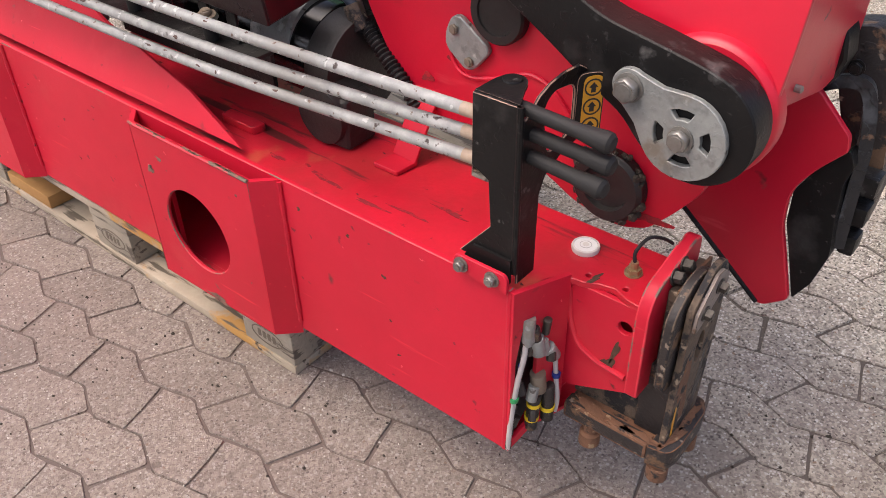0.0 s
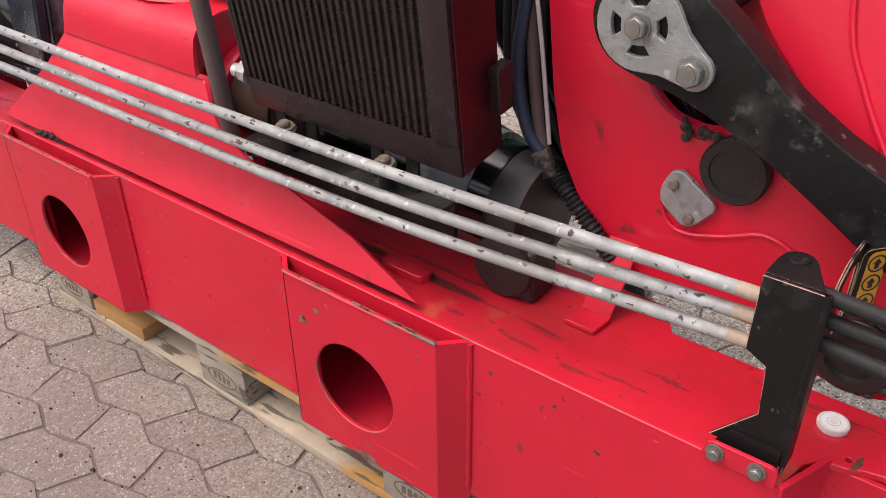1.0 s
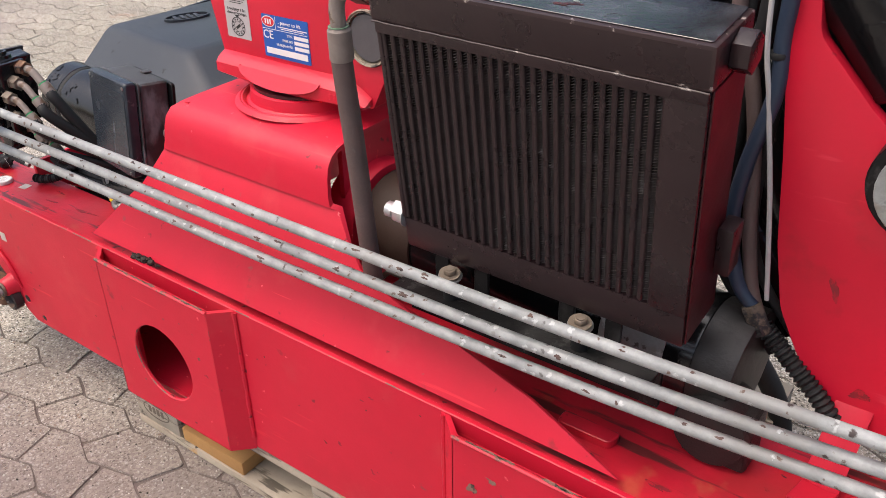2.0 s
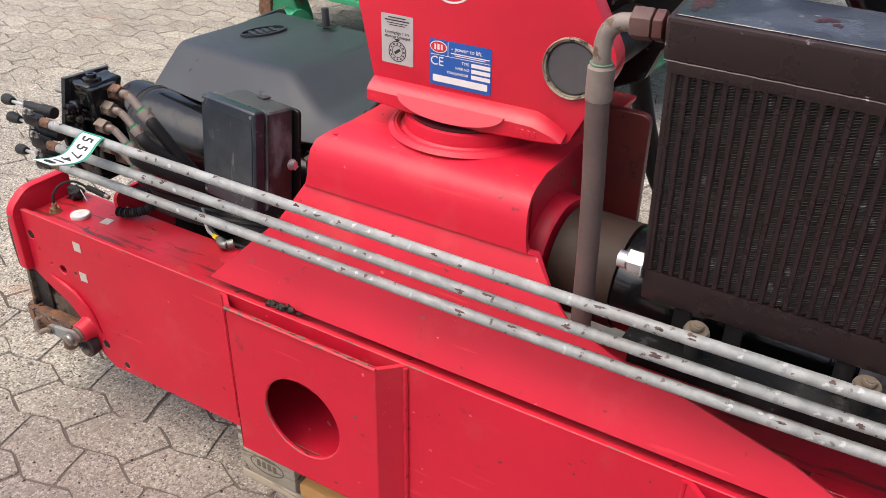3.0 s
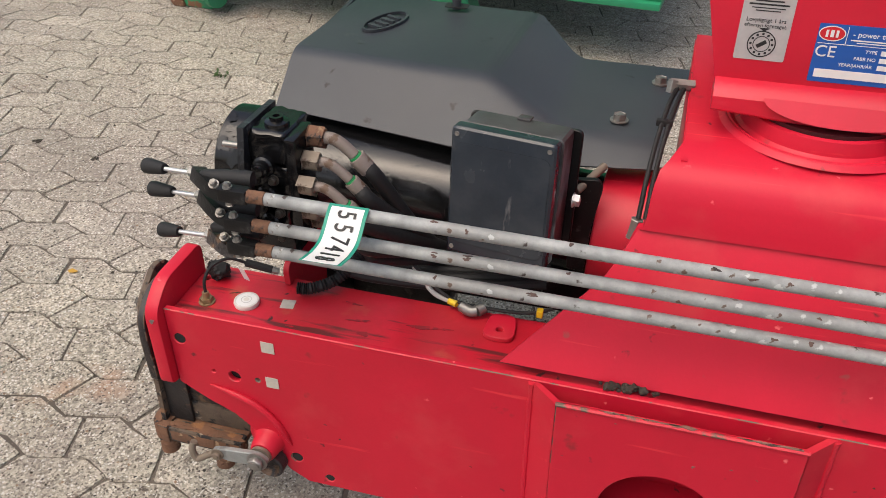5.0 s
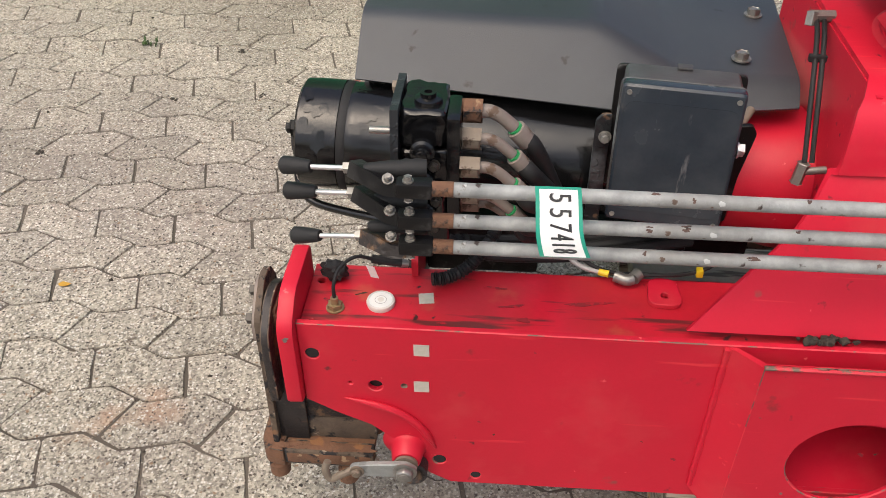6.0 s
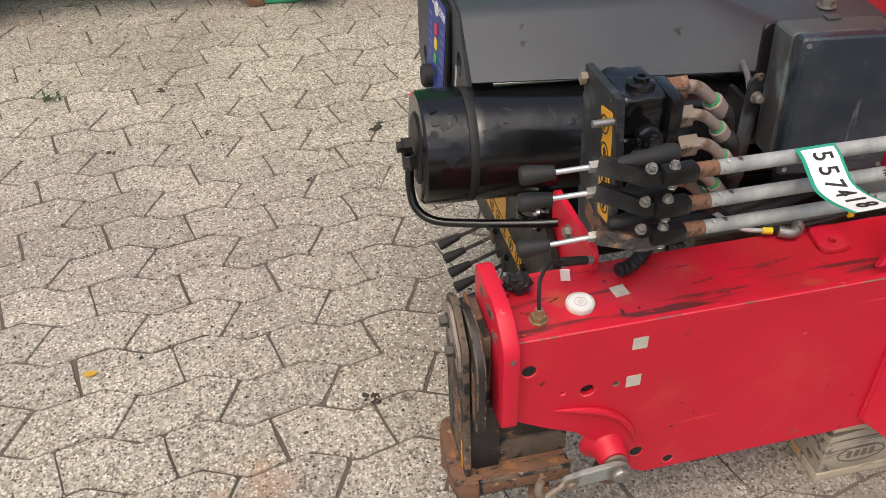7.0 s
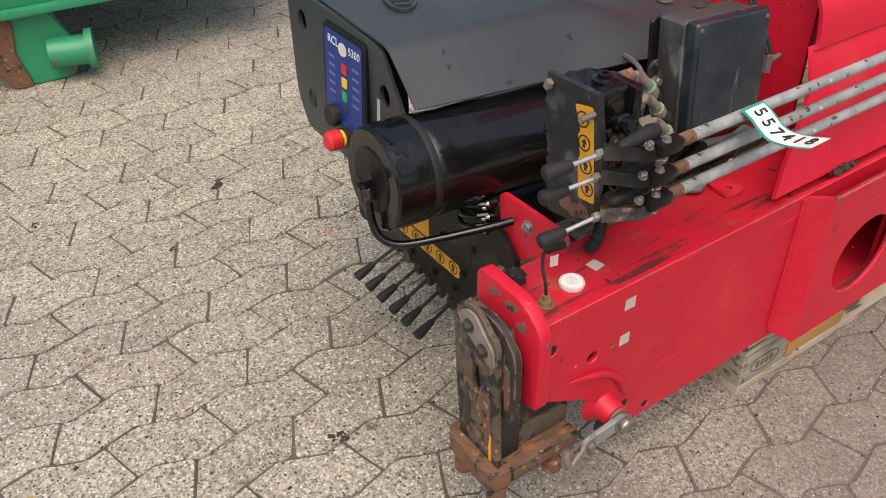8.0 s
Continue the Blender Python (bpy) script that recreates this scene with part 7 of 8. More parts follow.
part("port_boss", lathe((-1.107, 1.7995, 0.930), (0, -1, 0), [(0, 0.013), (0.004, 0.012), (0.004, 0.006), (0.001, 0.006)], 18), ZINC, rvb)
part("lower_block", box(-1.105, -1.050, 1.80, 1.86, 0.822, 0.8445, 0.004), CAST, rvb)
part("thin_pipe", tube([(-1.121, 1.785, 1.00), (-1.120, 1.782, 0.90), (-1.112, 1.782, 0.815), (-1.108, 1.785, 0.808)], 0.004, 8), HOSE, rvb)
part("cap", bolt((-1.10, 1.83, 0.9555), (0, 0, 1), 0.02, 0.03), ZINC, rvb)
part("plug", bolt((-1.092, 1.7995, 0.845), (-0.3, -1, 0), 0.013, 0.012), NUT_BROWN, rvb)
part("plug_nose", rod((-1.0955, 1.787, 0.845), (-1.101, 1.768, 0.842), 0.008), CHROME, rvb)
part("stem", rod((-1.08, 1.83, 0.775), (-1.08, 1.83, 0.8215), 0.012), RUSTY_BLACK, rvb)
ucv = thing("upper_cylinder", (-1.0, 1.95, 1.0), "black crane cylinder behind the column", "hydraulic cylinder")
part("tube", rod((-1.43, 1.97, 1.165), (-0.88, 1.97, 0.705), 0.10, 36, bevel=0.005), BLACK, ucv)

# ---- cable and coupling bundle in the beam's open end ----
bun = thing("coupling_bundle", (-0.012, 1.23, 0.20), "grey and coloured cable couplings hanging from the beam's open end", "cable bundle")
part("hose", tube([(-0.018, 1.214, 0.400), (-0.016, 1.206, 0.36), (-0.020, 1.198, 0.31), (-0.024, 1.194, 0.25), (-0.026, 1.192, 0.20), (-0.027, 1.192, 0.172)], 0.0042, 10), GREY_STICKER, bun, "grey cable")
part("hose", tube([(0.000, 1.262, 0.34), (0.004, 1.262, 0.30), (0.010, 1.262, 0.25), (0.008, 1.262, 0.22)], 0.0038, 10), GREY_STICKER, bun, "grey cable")
for p, q, r, mt in (((-0.018, 1.216, 0.425), (-0.016, 1.214, 0.385), 0.010, CAST), ((-0.012, 1.226, 0.385), (-0.008, 1.232, 0.355), 0.012, CAST), ((-0.002, 1.245, 0.36), (0.002, 1.258, 0.335), 0.010, CAST),
                    ((-0.010, 1.235, 0.31), (-0.008, 1.238, 0.275), 0.012, BROWN), ((-0.010, 1.232, 0.27), (-0.012, 1.228, 0.20), 0.010, RUSTY_BLACK), ((0.0, 1.25, 0.28), (0.002, 1.25, 0.21), 0.010, RUSTY_BLACK)):
    part("coupling", rod(p, q, r, 14, bevel=0.001), mt, bun)
for p, r, mt in (((-0.0225, 1.1955, 0.28), 0.0068, SIGNAL_GREEN), ((-0.011, 1.231, 0.25), 0.0112, SIGNAL_YELLOW), ((-0.012, 1.229, 0.222), 0.0112, SIGNAL_YELLOW), ((0.0015, 1.25, 0.235), 0.0112, SIGNAL_YELLOW), ((0.005, 1.262, 0.295), 0.0066, DEEP_BLUE)):
    part("colour_band", rod(Vector(p) + Vector((0, 0, 0.0035)), Vector(p) - Vector((0, 0, 0.0035)), r, 14), mt, bun)
rng_b = random.Random(44)
for k in range(13):  # small dirty couplings and ends packed behind the cables
    t = k / 12
    a = Vector((-0.022 + 0.020 * t + rng_b.uniform(-0.004, 0.004), 1.206 + 0.040 * t + rng_b.uniform(-0.004, 0.004), 0.415 - 0.21 * rng_b.random()))
    d = Vector((rng_b.uniform(-0.3, 0.3), rng_b.uniform(-0.5, 0.3), -1)).normalized()
    part("coupling", rod(a, a + d * rng_b.uniform(0.018, 0.034), rng_b.uniform(0.0055, 0.0095), 12, bevel=0.001), (GREASY_STEEL, RUSTY_BLACK, CAST, GREASY_STEEL)[k % 4], bun)
for k in range(9):  # dirt rubbed over the pale cables
    z = 0.395 - 0.026 * k
    part("cable_wrap", rod((-0.0175 - 0.0012 * k, 1.2105 - 0.0022 * k, z), (-0.0178 - 0.0012 * k, 1.2100 - 0.0022 * k, z - rng_b.uniform(0.005, 0.014)), 0.0047, 12), (RUSTY_BLACK, GREASY_STEEL, DEEP_BLUE)[k % 3 if k < 3 else k % 2], bun)
# Black sheet paints the dark inside the beam's open end.
part("backing", plate([(1.205, 0.18), (1.265, 0.22), (1.265, 0.42), (1.235, 0.42), (1.205, 0.36)], "x", -0.036, -0.034, m=None), INK_AND_GAP, bun)

# ---- stickers on the column ----
SY = CF - 0.0006
pl = thing("name_plate", (-1.377, SY, 0.90), "blue maker's plate with white fields riveted to the red column", "name plate")
NM = frame_at((-1.3775, SY + 0.0003, 0.8965), (1, 0, 0.005), (0, 0, 1))
W_, H_ = 0.113, 0.076
sheet = part("sheet", flat(rounded(rect(0, 0, W_, H_), 0.002), NM), BLUE, pl)
part("logo_oval", flat(circle(-0.040, 0.026, 0.0145, 24, 0.0085), NM @ pose(0, 0, 0.0007)), SIGNAL_RED, sheet, "red oval with white edge")
part("logo_rim", plate(circle(-0.040, 0.026, 0.0158, 24, 0.0098), "z", 0.0008, 0.0012, [circle(-0.040, 0.026, 0.0142, 24, 0.0082)], m=NM), PAPER, sheet)
lb = flat(rect(-0.046, 0.026, 0.003, 0.009), NM @ pose(0, 0, 0.0014), 0.0003)
flat(rect(-0.040, 0.026, 0.004, 0.009), NM @ pose(0, 0, 0.0014), 0.0003, bm=lb)
flat(rect(-0.034, 0.026, 0.003, 0.009), NM @ pose(0, 0, 0.0014), 0.0003, bm=lb)
part("logo_bars", lb, PAPER, sheet)
ln = flat(rect(0, 0.013, W_ - 0.004, 0.0008), NM @ pose(0, 0, 0.0008), 0.0003)
flat(rect(-0.0225, 0.025, 0.0008, 0.022), NM @ pose(0, 0, 0.0008), 0.0003, bm=ln)
flat(rect(0.018, 0.0195, 0.070, 0.0016), NM @ pose(0, 0, 0.0008), 0.0003, bm=ln)
flat(rect(0.018, 0.0165, 0.055, 0.0012), NM @ pose(0, 0, 0.0008), 0.0003, bm=ln)
part("rule_line", ln, PAPER, sheet)
writing("- power to lift.", 0.0095, NM @ pose(0.012, 0.027, 0.0008), PAPER, sheet)
writing("CE", 0.021, NM @ pose(-0.043, 0.002, 0.0008), PAPER, sheet)
for txt, v in (("TYPE", 0.006), ("FABR.NO", -0.0035), ("YEAR/JAHR/ÅR", -0.013)):
    writing(txt, 0.0062, NM @ pose(0.017 - 0.0018 * len(txt), v, 0.0008), PAPER, sheet)
    part("field", flat(rect(0.038, v, 0.034, 0.0062), NM @ pose(0, 0, 0.0008)), PAPER, sheet)
part("field", flat(rect(0, -0.026, W_ - 0.012, 0.011), NM @ pose(0, 0, 0.0008)), PAPER, sheet)
iv = thing("inspection_sticker", (-1.497, SY, 0.92), "silver-grey inspection sticker with black print on the red column", "sticker")
IM = frame_at((-1.4975, SY + 0.0003, 0.9195), (1, 0, 0.0), (-0.02, 0, 1))
isheet = part("sheet", flat(rounded(rect(0, 0, 0.062, 0.082), 0.002), IM), GREY_STICKER, iv)
bars = None
for u, v, w, h in ((0, 0.036, 0.034, 0.0018), (0, 0.0315, 0.048, 0.0020), (0, 0.0270, 0.040, 0.0012), (0, 0.0235, 0.030, 0.0012)):
    bars = flat(rect(u, v, w, h), IM @ pose(0, 0, 0.0007), 0.0003, bm=bars)
part("print_line", bars, INK_AND_GAP, isheet)
writing("Lovpligtigt 1 års", 0.0075, IM @ pose(0, 0.0115, 0.0007), INK_AND_GAP, isheet)
writing("eftersyn foretaget", 0.0070, IM @ pose(0, 0.0045, 0.0007), INK_AND_GAP, isheet)
dial = plate(circle(0, -0.0195, 0.0175, 30), "z", 0.0007, 0.0010, [circle(0, -0.0195, 0.0160, 30)], m=IM)
plate(circle(0, -0.0195, 0.0105, 24), "z", 0.0007, 0.0010, [circle(0, -0.0195, 0.0095, 24)], m=IM, bm=dial)
for k in range(12):
    a = k * math.pi / 6
    flat(rect(0.0132 * math.cos(a), -0.0195 + 0.0132 * math.sin(a), 0.0028, 0.0028), IM @ pose(0, 0, 0.0007), 0.0003, bm=dial)
flat([(-0.007, 0.0015), (0.007, 0.0015), (0.0, -0.003)][::-1], IM @ pose(0, 0, 0.0007), 0.0003, bm=dial)
part("dial_mark", dial, INK_AND_GAP, isheet)
part("dial_centre", flat(rect(0, 0, 0.013, 0.005), IM @ pose(0, -0.0195, 0.0007, 0, 0, 35), 0.0003), INK_AND_GAP, isheet)
wg = thing("white_lettering", (-1.38, SY, 1.02), "white circle graphic and letter foot on the red column", "decal")
g1 = plate(circle(-1.397, 1.040, 0.046, 40), "y", SY - 0.0002, SY + 0.0004, [circle(-1.397, 1.040, 0.043, 40)])
part("ring", g1, PAPER, wg)
part("letter_foot", plate(circle(-1.397, 1.043, 0.026, 30, 0.020), "y", SY - 0.0002, SY + 0.0004, [circle(-1.397, 1.043, 0.014, 30, 0.009)]), PAPER, wg)
part("letter_foot", plate(circle(-1.300, 1.062, 0.044, 30, 0.036), "y", SY - 0.0002, SY + 0.0004, [circle(-1.300, 1.066, 0.030, 30, 0.024)]), PAPER, wg)
cast = thing("cast_number", (-1.245, 1.40, 0.825), "raised cast marks on the column's lip", "cast mark")
cmk = None
for k in range(4):
    cmk = box(-1.262 + 0.010 * k, -1.257 + 0.010 * k, 1.4084, 1.4100, 0.818, 0.828, 0.0004, 1, bm=cmk)
part("mark", cmk, RED_BRIGHT, cast)

# ---- paper tag wrapped over the rods ----
tg = thing("lot_tag", (-1.955, 1.16, 0.66), "white paper lot tag with a green border on the grey rods", "paper tag")
TAG_LINE = spline([(-1.9650, 1.168, 0.7378), (-1.9642, 1.153, 0.7325), (-1.9635, 1.136, 0.7215), (-1.9630, 1.118, 0.7135), (-1.9618, 1.090, 0.7165), (-1.9600, 1.052, 0.729)], 8)


def tag_pose(f, lift=0.0):
    """The pose on the bent paper at the share f of its length: own x along it, y across, z out of it."""
    rest = f * sum((q - p).length for p, q in zip(TAG_LINE, TAG_LINE[1:]))
    for p0, p1 in zip(TAG_LINE, TAG_LINE[1:]):
        step = (p1 - p0).length
        if rest <= step:
            break
        rest -= step
    m = frame_at(p0.lerp(p1, min(1.0, rest / step)), (p1 - p0).normalized(), Vector((1, 0.09 - 0.02 * f, -0.03)))
    return m @ pose(0, 0, lift)


for nm, f0, f1, w, z, mt in (("border", 0.0, 1.0, 0.052, 0.0, PAPER_GREEN), ("sheet", 0.035, 0.965, 0.043, 0.0007, PAPER)):
    b2 = bmesh.new()
    nx = 24
    vs = [[b2.verts.new(tag_pose(f0 + (f1 - f0) * i / nx, z) @ Vector((0, (j - 0.5) * w, 0))) for j in range(2)] for i in range(nx + 1)]
    for i in range(nx):
        b2.faces.new((vs[i][0], vs[i + 1][0], vs[i + 1][1], vs[i][1]))
    part(nm, thicken(b2, 0.0004), mt, tg)
for k, ch in enumerate("557418"):
    writing(ch, 0.0350, tag_pose(0.130 + 0.144 * k, 0.0016) @ Matrix.Diagonal((0.74, 1.0, 1.0, 1.0)), INK_AND_GAP, tg, "digit", 0.0006)

# ---- grease points and odd bits on the housing ----
hp = thing("grease_line", (-1.63, 1.43, 0.55), "black grease hose with zinc elbows on the red housing", "hose")
for q in (0.0, 0.010):
    part("hose", tube([(-1.590 + q, 1.560, 0.772), (-1.598 + q, 1.520, 0.764), (-1.606 + q, 1.475, 0.735), (-1.612 + q, 1.430, 0.690), (-1.615 + q, 1.392, 0.640)], 0.0036, 10), RUBBER, hp)
part("hose_clip", box(-1.612, -1.588, 1.487, 1.497, 0.742, 0.752, 0.002), RUBBER, hp)
part("elbow", bolt((-1.616, 1.390, 0.640), (-0.15, -0.1, -1), 0.0085, 0.030), ZINC, hp)
part("elbow", rod((-1.616, 1.388, 0.628), (-1.585, 1.388, 0.632), 0.0055), ZINC, hp)
part("elbow", bolt((-1.600, 1.566, 0.776), (1, 0.0, 0.0), 0.0085, 0.034), ZINC, hp)
part("elbow", bolt((-1.596, 1.566, 0.782), (-0.1, -0.4, -1), 0.0080, 0.018), ZINC, hp)
clod = thing("mud_clump", (-1.60, 1.2, 0.483), "clump of dark dry dirt on the beam's edge", "dirt")
cb2 = bmesh.new()
rng_c = random.Random(3)
for k in range(26):
    q = bmesh.ops.create_icosphere(cb2, subdivisions=2, radius=rng_c.uniform(0.0025, 0.0065))
    bmesh.ops.translate(cb2, verts=q["verts"], vec=(-1.60 + rng_c.gauss(0, 0.014), 1.202 + rng_c.uniform(-0.006, 0.007), 0.4845 + rng_c.uniform(0, 0.003)))
for v in cb2.verts:
    v.co += 0.004 * Vector((noise.noise(v.co * 190), noise.noise(v.co * 170 + Vector((4, 1, 2))), 0.5 * noise.noise(v.co * 210)))
tagged(part("clump", cb2, SOIL, clod), kind="stuff")

# ---- green roll-off container behind ----
con = thing("waste_container", (-2.4, 3.9, 0.0), "green steel roll-off container with rusty skids", "container")
GD = Vector((1.0, -0.085, 0)).normalized()
GM = frame_at((-3.69, 3.60, 0.0), GD, Vector((0, 0, 1)))  # own x along, y up, z towards the viewer


def gbox(u0, u1, d0, d1, z0, z1, bv=0.006):
    """A box along the container: u along, d behind its front, z up."""
    return box(u0, u1, z0, z1, -d1, -d0, bv, m=GM)


part("long_rail", gbox(-0.2, 2.02, 0.0, 0.16, 0.275, 0.4595), GREEN, con)
part("lower_flange", gbox(-0.2, 2.02, -0.03, 0.19, 0.250, 0.275), GREEN, con)
part("side_wall", gbox(-0.3, 2.10, 0.0, 0.05, 0.46, 2.5), GREEN, con)
part("end_wall", gbox(-0.3, -0.25, 0.0505, 2.3, 0.46, 2.5), GREEN, con)
part("floor", gbox(-0.2495, 2.0495, 0.0505, 2.3, 0.462, 0.50), GREEN, con)
part("end_wall", gbox(2.05, 2.10, 0.0505, 2.3, 0.46, 2.5), GREEN, con)
part("side_wall", gbox(-0.3, 2.10, 2.3005, 2.35, 0.46, 2.5), GREEN, con)
for u in (0.0, 1.19):
    skid = rounded([(u - 0.10, 0.0), (u + 0.10, 0.0), (u + 0.13, 0.10), (u + 0.06, 0.249), (u - 0.12, 0.249), (u - 0.15, 0.12)], 0.03)
    part("skid", plate(skid, "z", -0.12, -0.02, m=GM, bevel=0.006), GREEN, con)
    part("skid_shoe", plate(rounded([(u - 0.16, 0.10), (u - 0.10, 0.002), (u - 0.04, 0.002), (u - 0.07, 0.12), (u - 0.05, 0.249), (u - 0.14, 0.249)], 0.01), "z", -0.14, -0.005, m=GM, bevel=0.004), RUST, con, "rust-brown worn shoe")
    part("roller", lathe(GM @ Vector((u + 0.03, 0.105, 0.0)), GM.to_3x3() @ Vector((1, 0, 0.2)), [(0, 0.050), (0.12, 0.050), (0.121, 0.068), (0.145, 0.068)], 26), GREEN, con)
for u in (0.6, 1.6):
    part("cross_member", gbox(u, u + 0.08, 0.165, 2.3, 0.32, 0.455), GREEN, con)

# ---- leaf, weed and dirt crumbs on the paving ----
lf = bmesh.new()
for p in [(-0.020, 0.0, 0.004), (-0.008, 0.010, 0.007), (0.010, 0.008, 0.004), (0.022, 0.0, 0.008), (0.008, -0.009, 0.005), (-0.010, -0.009, 0.003)]:
    lf.verts.new(Vector(p) * 0.75 + Vector((-2.999, 1.765, 0.0)))
lf.faces.new(list(lf.verts))
single("fallen_leaf", thicken(lf, 0.0008), LEAF, "small yellow fallen leaf on the paving", "leaf")
rng_d = random.Random(12)
for x, y, r in ((-2.458, 1.572, 0.014), (-2.289, 2.571, 0.018), (-3.02, 2.62, 0.012), (-2.76, 2.66, 0.010), (-2.9, 2.95, 0.012), (-3.30, 2.30, 0.010), (-2.50, 2.35, 0.008), (-3.55, 2.35, 0.014)):
    cr = bmesh.new()
    for k in range(9):
        s = bmesh.ops.create_icosphere(cr, subdivisions=1, radius=rng_d.uniform(0.25, 0.55) * r)
        bmesh.ops.translate(cr, verts=s["verts"], vec=(x + rng_d.uniform(-1, 1) * r, y + rng_d.uniform(-1, 1) * r, 0.001))
    for v in cr.verts:
        v.co += Vector((noise.noise(v.co * 300), noise.noise(v.co * 260 + Vector((5, 2, 1))), 0)) * r * 0.5
        v.co.z = 0.0004 + max(0.0, v.co.z) * 0.55
    single("dirt_crumb", cr, SOIL, "small crumb of dark dirt on the paving", "dirt", "dirt crumbs")
wd = bmesh.new()
for k in range(16):
    a = rng_d.uniform(0, 6.28)
    c = Vector((-3.22, 2.98, 0.0)) + Vector((rng_d.uniform(-0.03, 0.03), rng_d.uniform(-0.02, 0.02), 0))
    d = Vector((math.cos(a), math.sin(a), 0.9)).normalized() * rng_d.uniform(0.015, 0.03)
    n = d.cross(Vector((0, 0, 1))).normalized() * 0.005
    wd.faces.new([wd.verts.new(q) for q in (c, c + d * 0.6 + n, c + d, c + d * 0.6 - n)])
single("weed", wd, WEED, "small green weed in a paving joint", "weed")


def grit(count, material, name, label, seed, lo, hi, tall):
    """Loose crumbs strewn over the paving, one low stone each."""
    r = random.Random(seed)
    vs, fs = [], []
    for _ in range(count):
        x, y = r.uniform(-4.2, 0.9), r.uniform(0.25, 4.0)
        if r.random() < 0.45:  # more of it near the crane
            x, y = r.gauss(-1.0, 1.2), r.gauss(1.15, 0.45)
        size = r.uniform(lo, hi) * (1.6 if r.random() < 0.06 else 1.0)
        n = r.choice((4, 5, 6))
        a0 = r.uniform(0, 6.28)
        b0 = len(vs)
        for q in range(n):
            a = a0 + 2 * math.pi * q / n
            k = size * r.uniform(0.7, 1.2)
            vs.append((x + k * math.cos(a), y + k * 0.8 * math.sin(a), -0.0012))
        vs.append((x + r.uniform(-0.3, 0.3) * size, y + r.uniform(-0.3, 0.3) * size, 0.0006 + size * tall))
        fs.extend((b0 + q, b0 + (q + 1) % n, b0 + n) for q in range(n))
    me = bpy.data.meshes.new(name)
    me.from_pydata(vs, [], fs)
    me.materials.append(material)
    tagged(new(name, me), label, "grit", kind="stuff")


PALE_GRIT = surface("pale_grit", (0.60, 0.57, 0.51), (0.44, 0.41, 0.36), rough=0.9, grain=200, blot=60, bump=0.3)
grit(2600, SOIL, "dark_grit", "dark loose crumbs of dirt strewn on the paving", 61, 0.0016, 0.0046, 0.7)
grit(2600, PALE_GRIT, "pale_grit", "pale loose stone chips strewn on the paving", 62, 0.0012, 0.0032, 0.6)

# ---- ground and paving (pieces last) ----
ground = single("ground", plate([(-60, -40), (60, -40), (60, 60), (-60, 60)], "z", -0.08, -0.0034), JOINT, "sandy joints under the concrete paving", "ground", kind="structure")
paving = thing("pavement", (-1.5, 2.0, 0.0), "beige wavy interlocking concrete paving stones with dark sandy joints", "pavement", kind="structure")
PITCH, LENGTH, GAP = 0.1168, 0.1965, 0.0018
PM = Matrix.Translation((-3.148, 2.195, 0)) @ Matrix.Rotation(radians(-2.4), 4, "Z")
FALL, DROP = 0.086, 0.033


def wave(s):
    """The long wavy joint: crest at 0, trough at FALL."""
    s %= LENGTH
    return -DROP * s / FALL if s < FALL else -DROP * (LENGTH - s) / (LENGTH - FALL)


def paver_outline(row, col):
    """One stone, counter-clockwise, in the paving's own plane; its ends stand square to one leg of the wave."""
    if row % 2 == 0:  # ends across the rising leg
        tb, tt = FALL + 0.072, FALL + 0.040
    else:             # ends across the falling leg
        tb, tt = 0.030, 0.070
    xb0, xt0 = col * LENGTH + tb, col * LENGTH + tt
    xb1, xt1 = xb0 + LENGTH, xt0 + LENGTH

    def along(xa, xb):
        ks = {xa, xb}
        for k in range(int(xa // LENGTH) - 1, int(xb // LENGTH) + 2):
            for c in (k * LENGTH, k * LENGTH + FALL):
                if xa + 0.004 < c < xb - 0.004:
                    ks.add(c)
        return sorted(ks)

    low = [(x, row * PITCH + wave(x) + GAP) for x in along(xb0 + GAP, xb1 - GAP)]
    high = [(x, (row + 1) * PITCH + wave(x) - GAP) for x in along(xt0 + GAP, xt1 - GAP)]
    return low + high[::-1]


def uneven(o, r, step):
    """Worn corners and wandering edges: the outline cut into short steps and shaken a little."""
    out = []
    o = rounded(o, 0.007, 2)
    for i, p in enumerate(o):
        q = o[(i + 1) % len(o)]
        k = max(1, int(math.hypot(q[0] - p[0], q[1] - p[1]) / step))
        for j in range(k):
            t = j / k
            out.append((p[0] + (q[0] - p[0]) * t + r.uniform(-1, 1) * 0.0019, p[1] + (q[1] - p[1]) * t + r.uniform(-1, 1) * 0.0019))
    return out


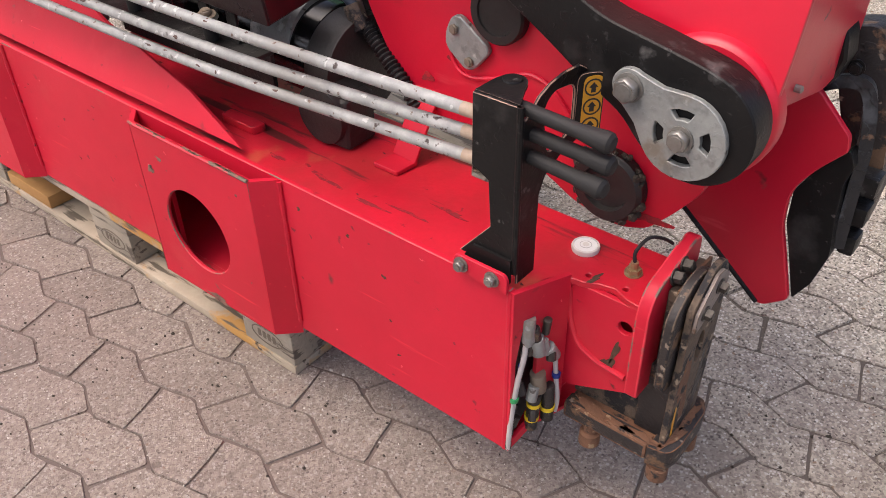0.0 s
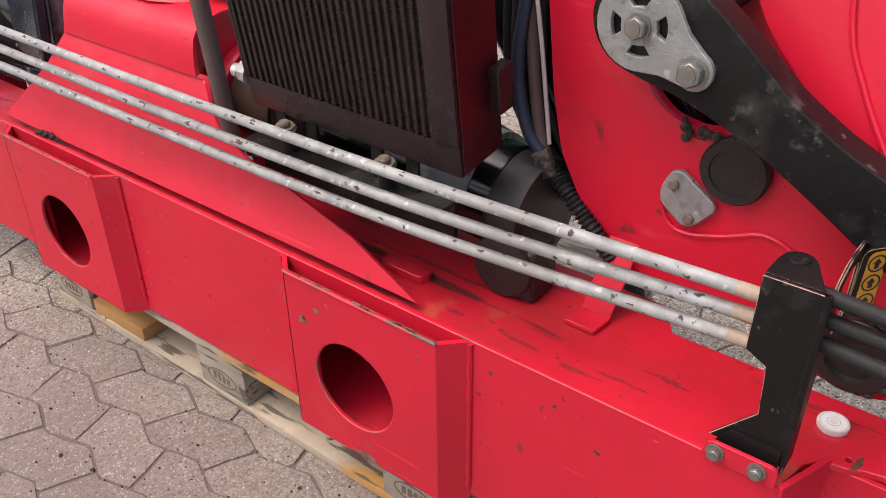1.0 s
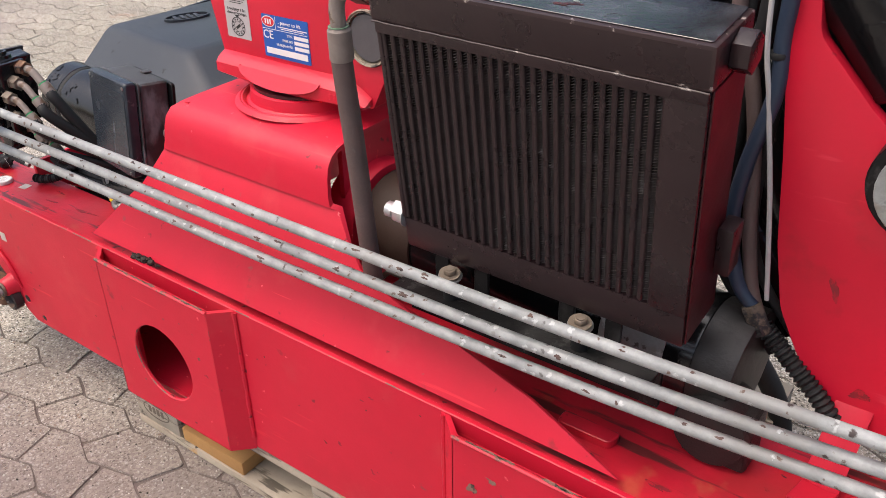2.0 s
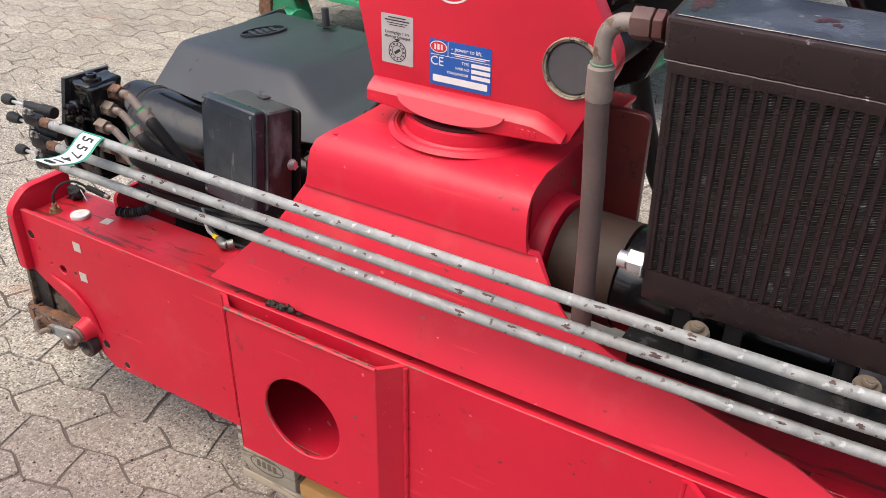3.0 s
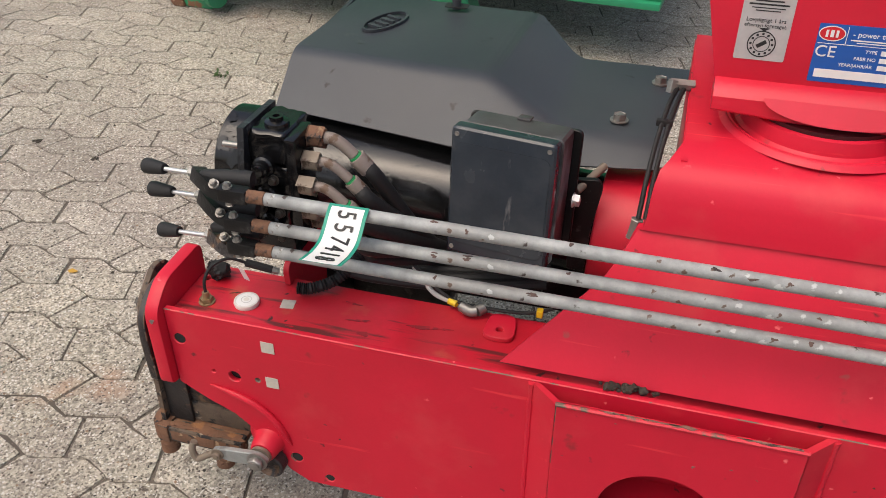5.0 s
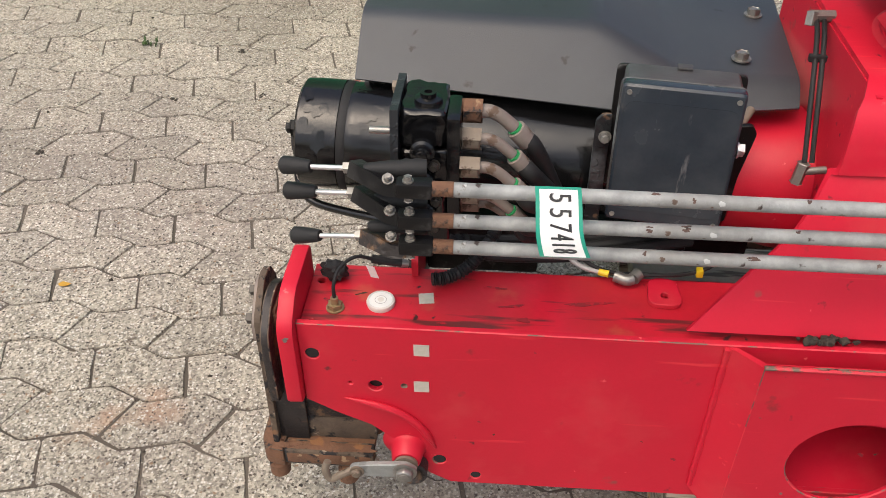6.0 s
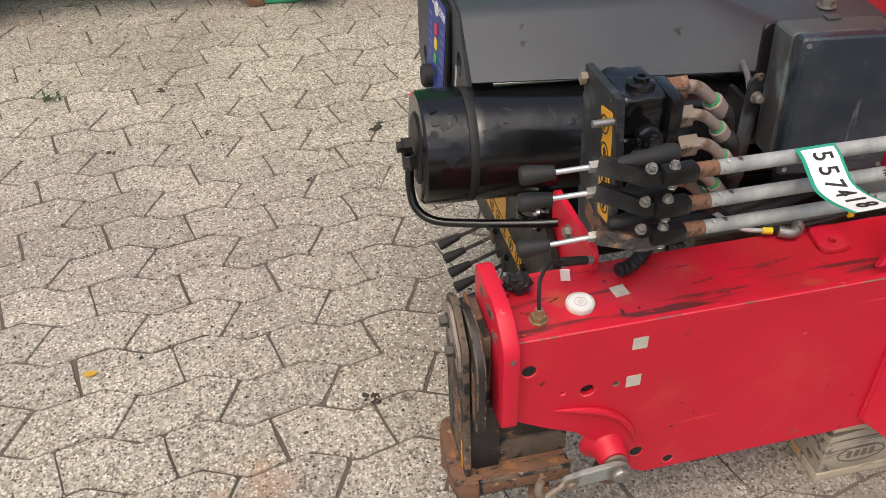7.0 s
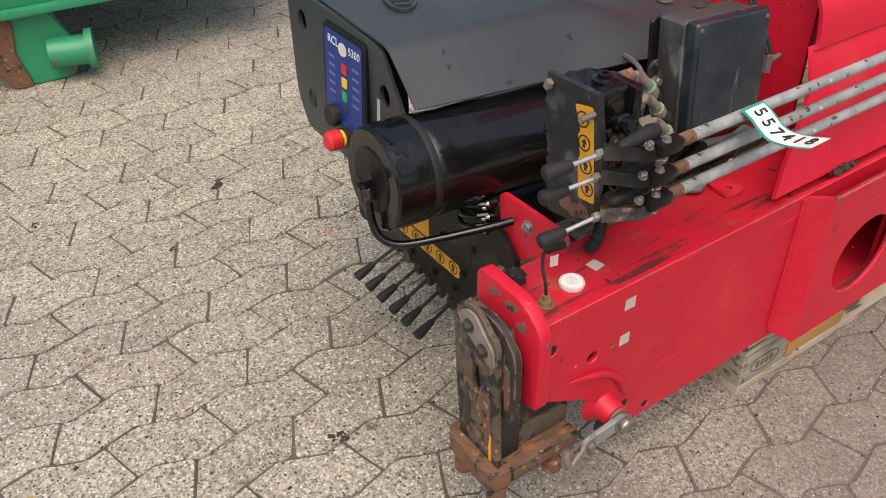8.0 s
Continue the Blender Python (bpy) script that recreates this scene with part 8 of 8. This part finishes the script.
def paver_mesh(verts, faces, outline, tilt, lift, m):
    n = len(outline)
    cx, cy = sum(p[0] for p in outline) / n, sum(p[1] for p in outline) / n
    base_i = len(verts)
    for inset, z in ((0.0, -0.007), (0.0018, 0.0)):
        for x, y in outline:
            d = math.hypot(x - cx, y - cy)
            k = 1 - inset / d
            q = (cx + (x - cx) * k, cy + (y - cy) * k)
            verts.append(m @ Vector((*q, z + lift + tilt[0] * (q[0] - cx) + tilt[1] * (q[1] - cy))))
    for ring in range(1):
        for i in range(n):
            j = (i + 1) % n
            faces.append((base_i + ring * n + i, base_i + ring * n + j, base_i + (ring + 1) * n + j, base_i + (ring + 1) * n + i))
    faces.append(tuple(base_i + n + i for i in range(n)))


rng = random.Random(4)
near, rest_v, rest_f = [], [], []
inv = PM.inverted()
for row in range(-60, 84):
    for col in range(-46, 58):
        o = paver_outline(row, col)
        cx, cy = sum(p[0] for p in o) / len(o), sum(p[1] for p in o) / len(o)
        w = PM @ Vector((cx, cy, 0))
        if not (-10 < w.x < 6 and -3.5 < w.y < 10):
            continue
        tilt = (rng.uniform(-0.009, 0.009), rng.uniform(-0.009, 0.009))
        lift = rng.uniform(-0.0010, 0.0006)
        shift = (rng.uniform(-0.0014, 0.0014), rng.uniform(-0.0010, 0.0010))
        close = -4.6 < w.x < 0.9 and 0.3 < w.y < 4.2
        o = uneven([(x + shift[0], y + shift[1]) for x, y in o], rng, 0.035 if close else 0.2)
        if (-3.5 < w.x < -2.05 and 1.35 < w.y < 2.75 and len(near) < 200) or (-1.9 < w.x < -0.3 and 0.62 < w.y < 1.16 and len(near) < 300):
            near.append((o, tilt, lift, w))
        else:
            paver_mesh(rest_v, rest_f, o, tilt, lift, PM)
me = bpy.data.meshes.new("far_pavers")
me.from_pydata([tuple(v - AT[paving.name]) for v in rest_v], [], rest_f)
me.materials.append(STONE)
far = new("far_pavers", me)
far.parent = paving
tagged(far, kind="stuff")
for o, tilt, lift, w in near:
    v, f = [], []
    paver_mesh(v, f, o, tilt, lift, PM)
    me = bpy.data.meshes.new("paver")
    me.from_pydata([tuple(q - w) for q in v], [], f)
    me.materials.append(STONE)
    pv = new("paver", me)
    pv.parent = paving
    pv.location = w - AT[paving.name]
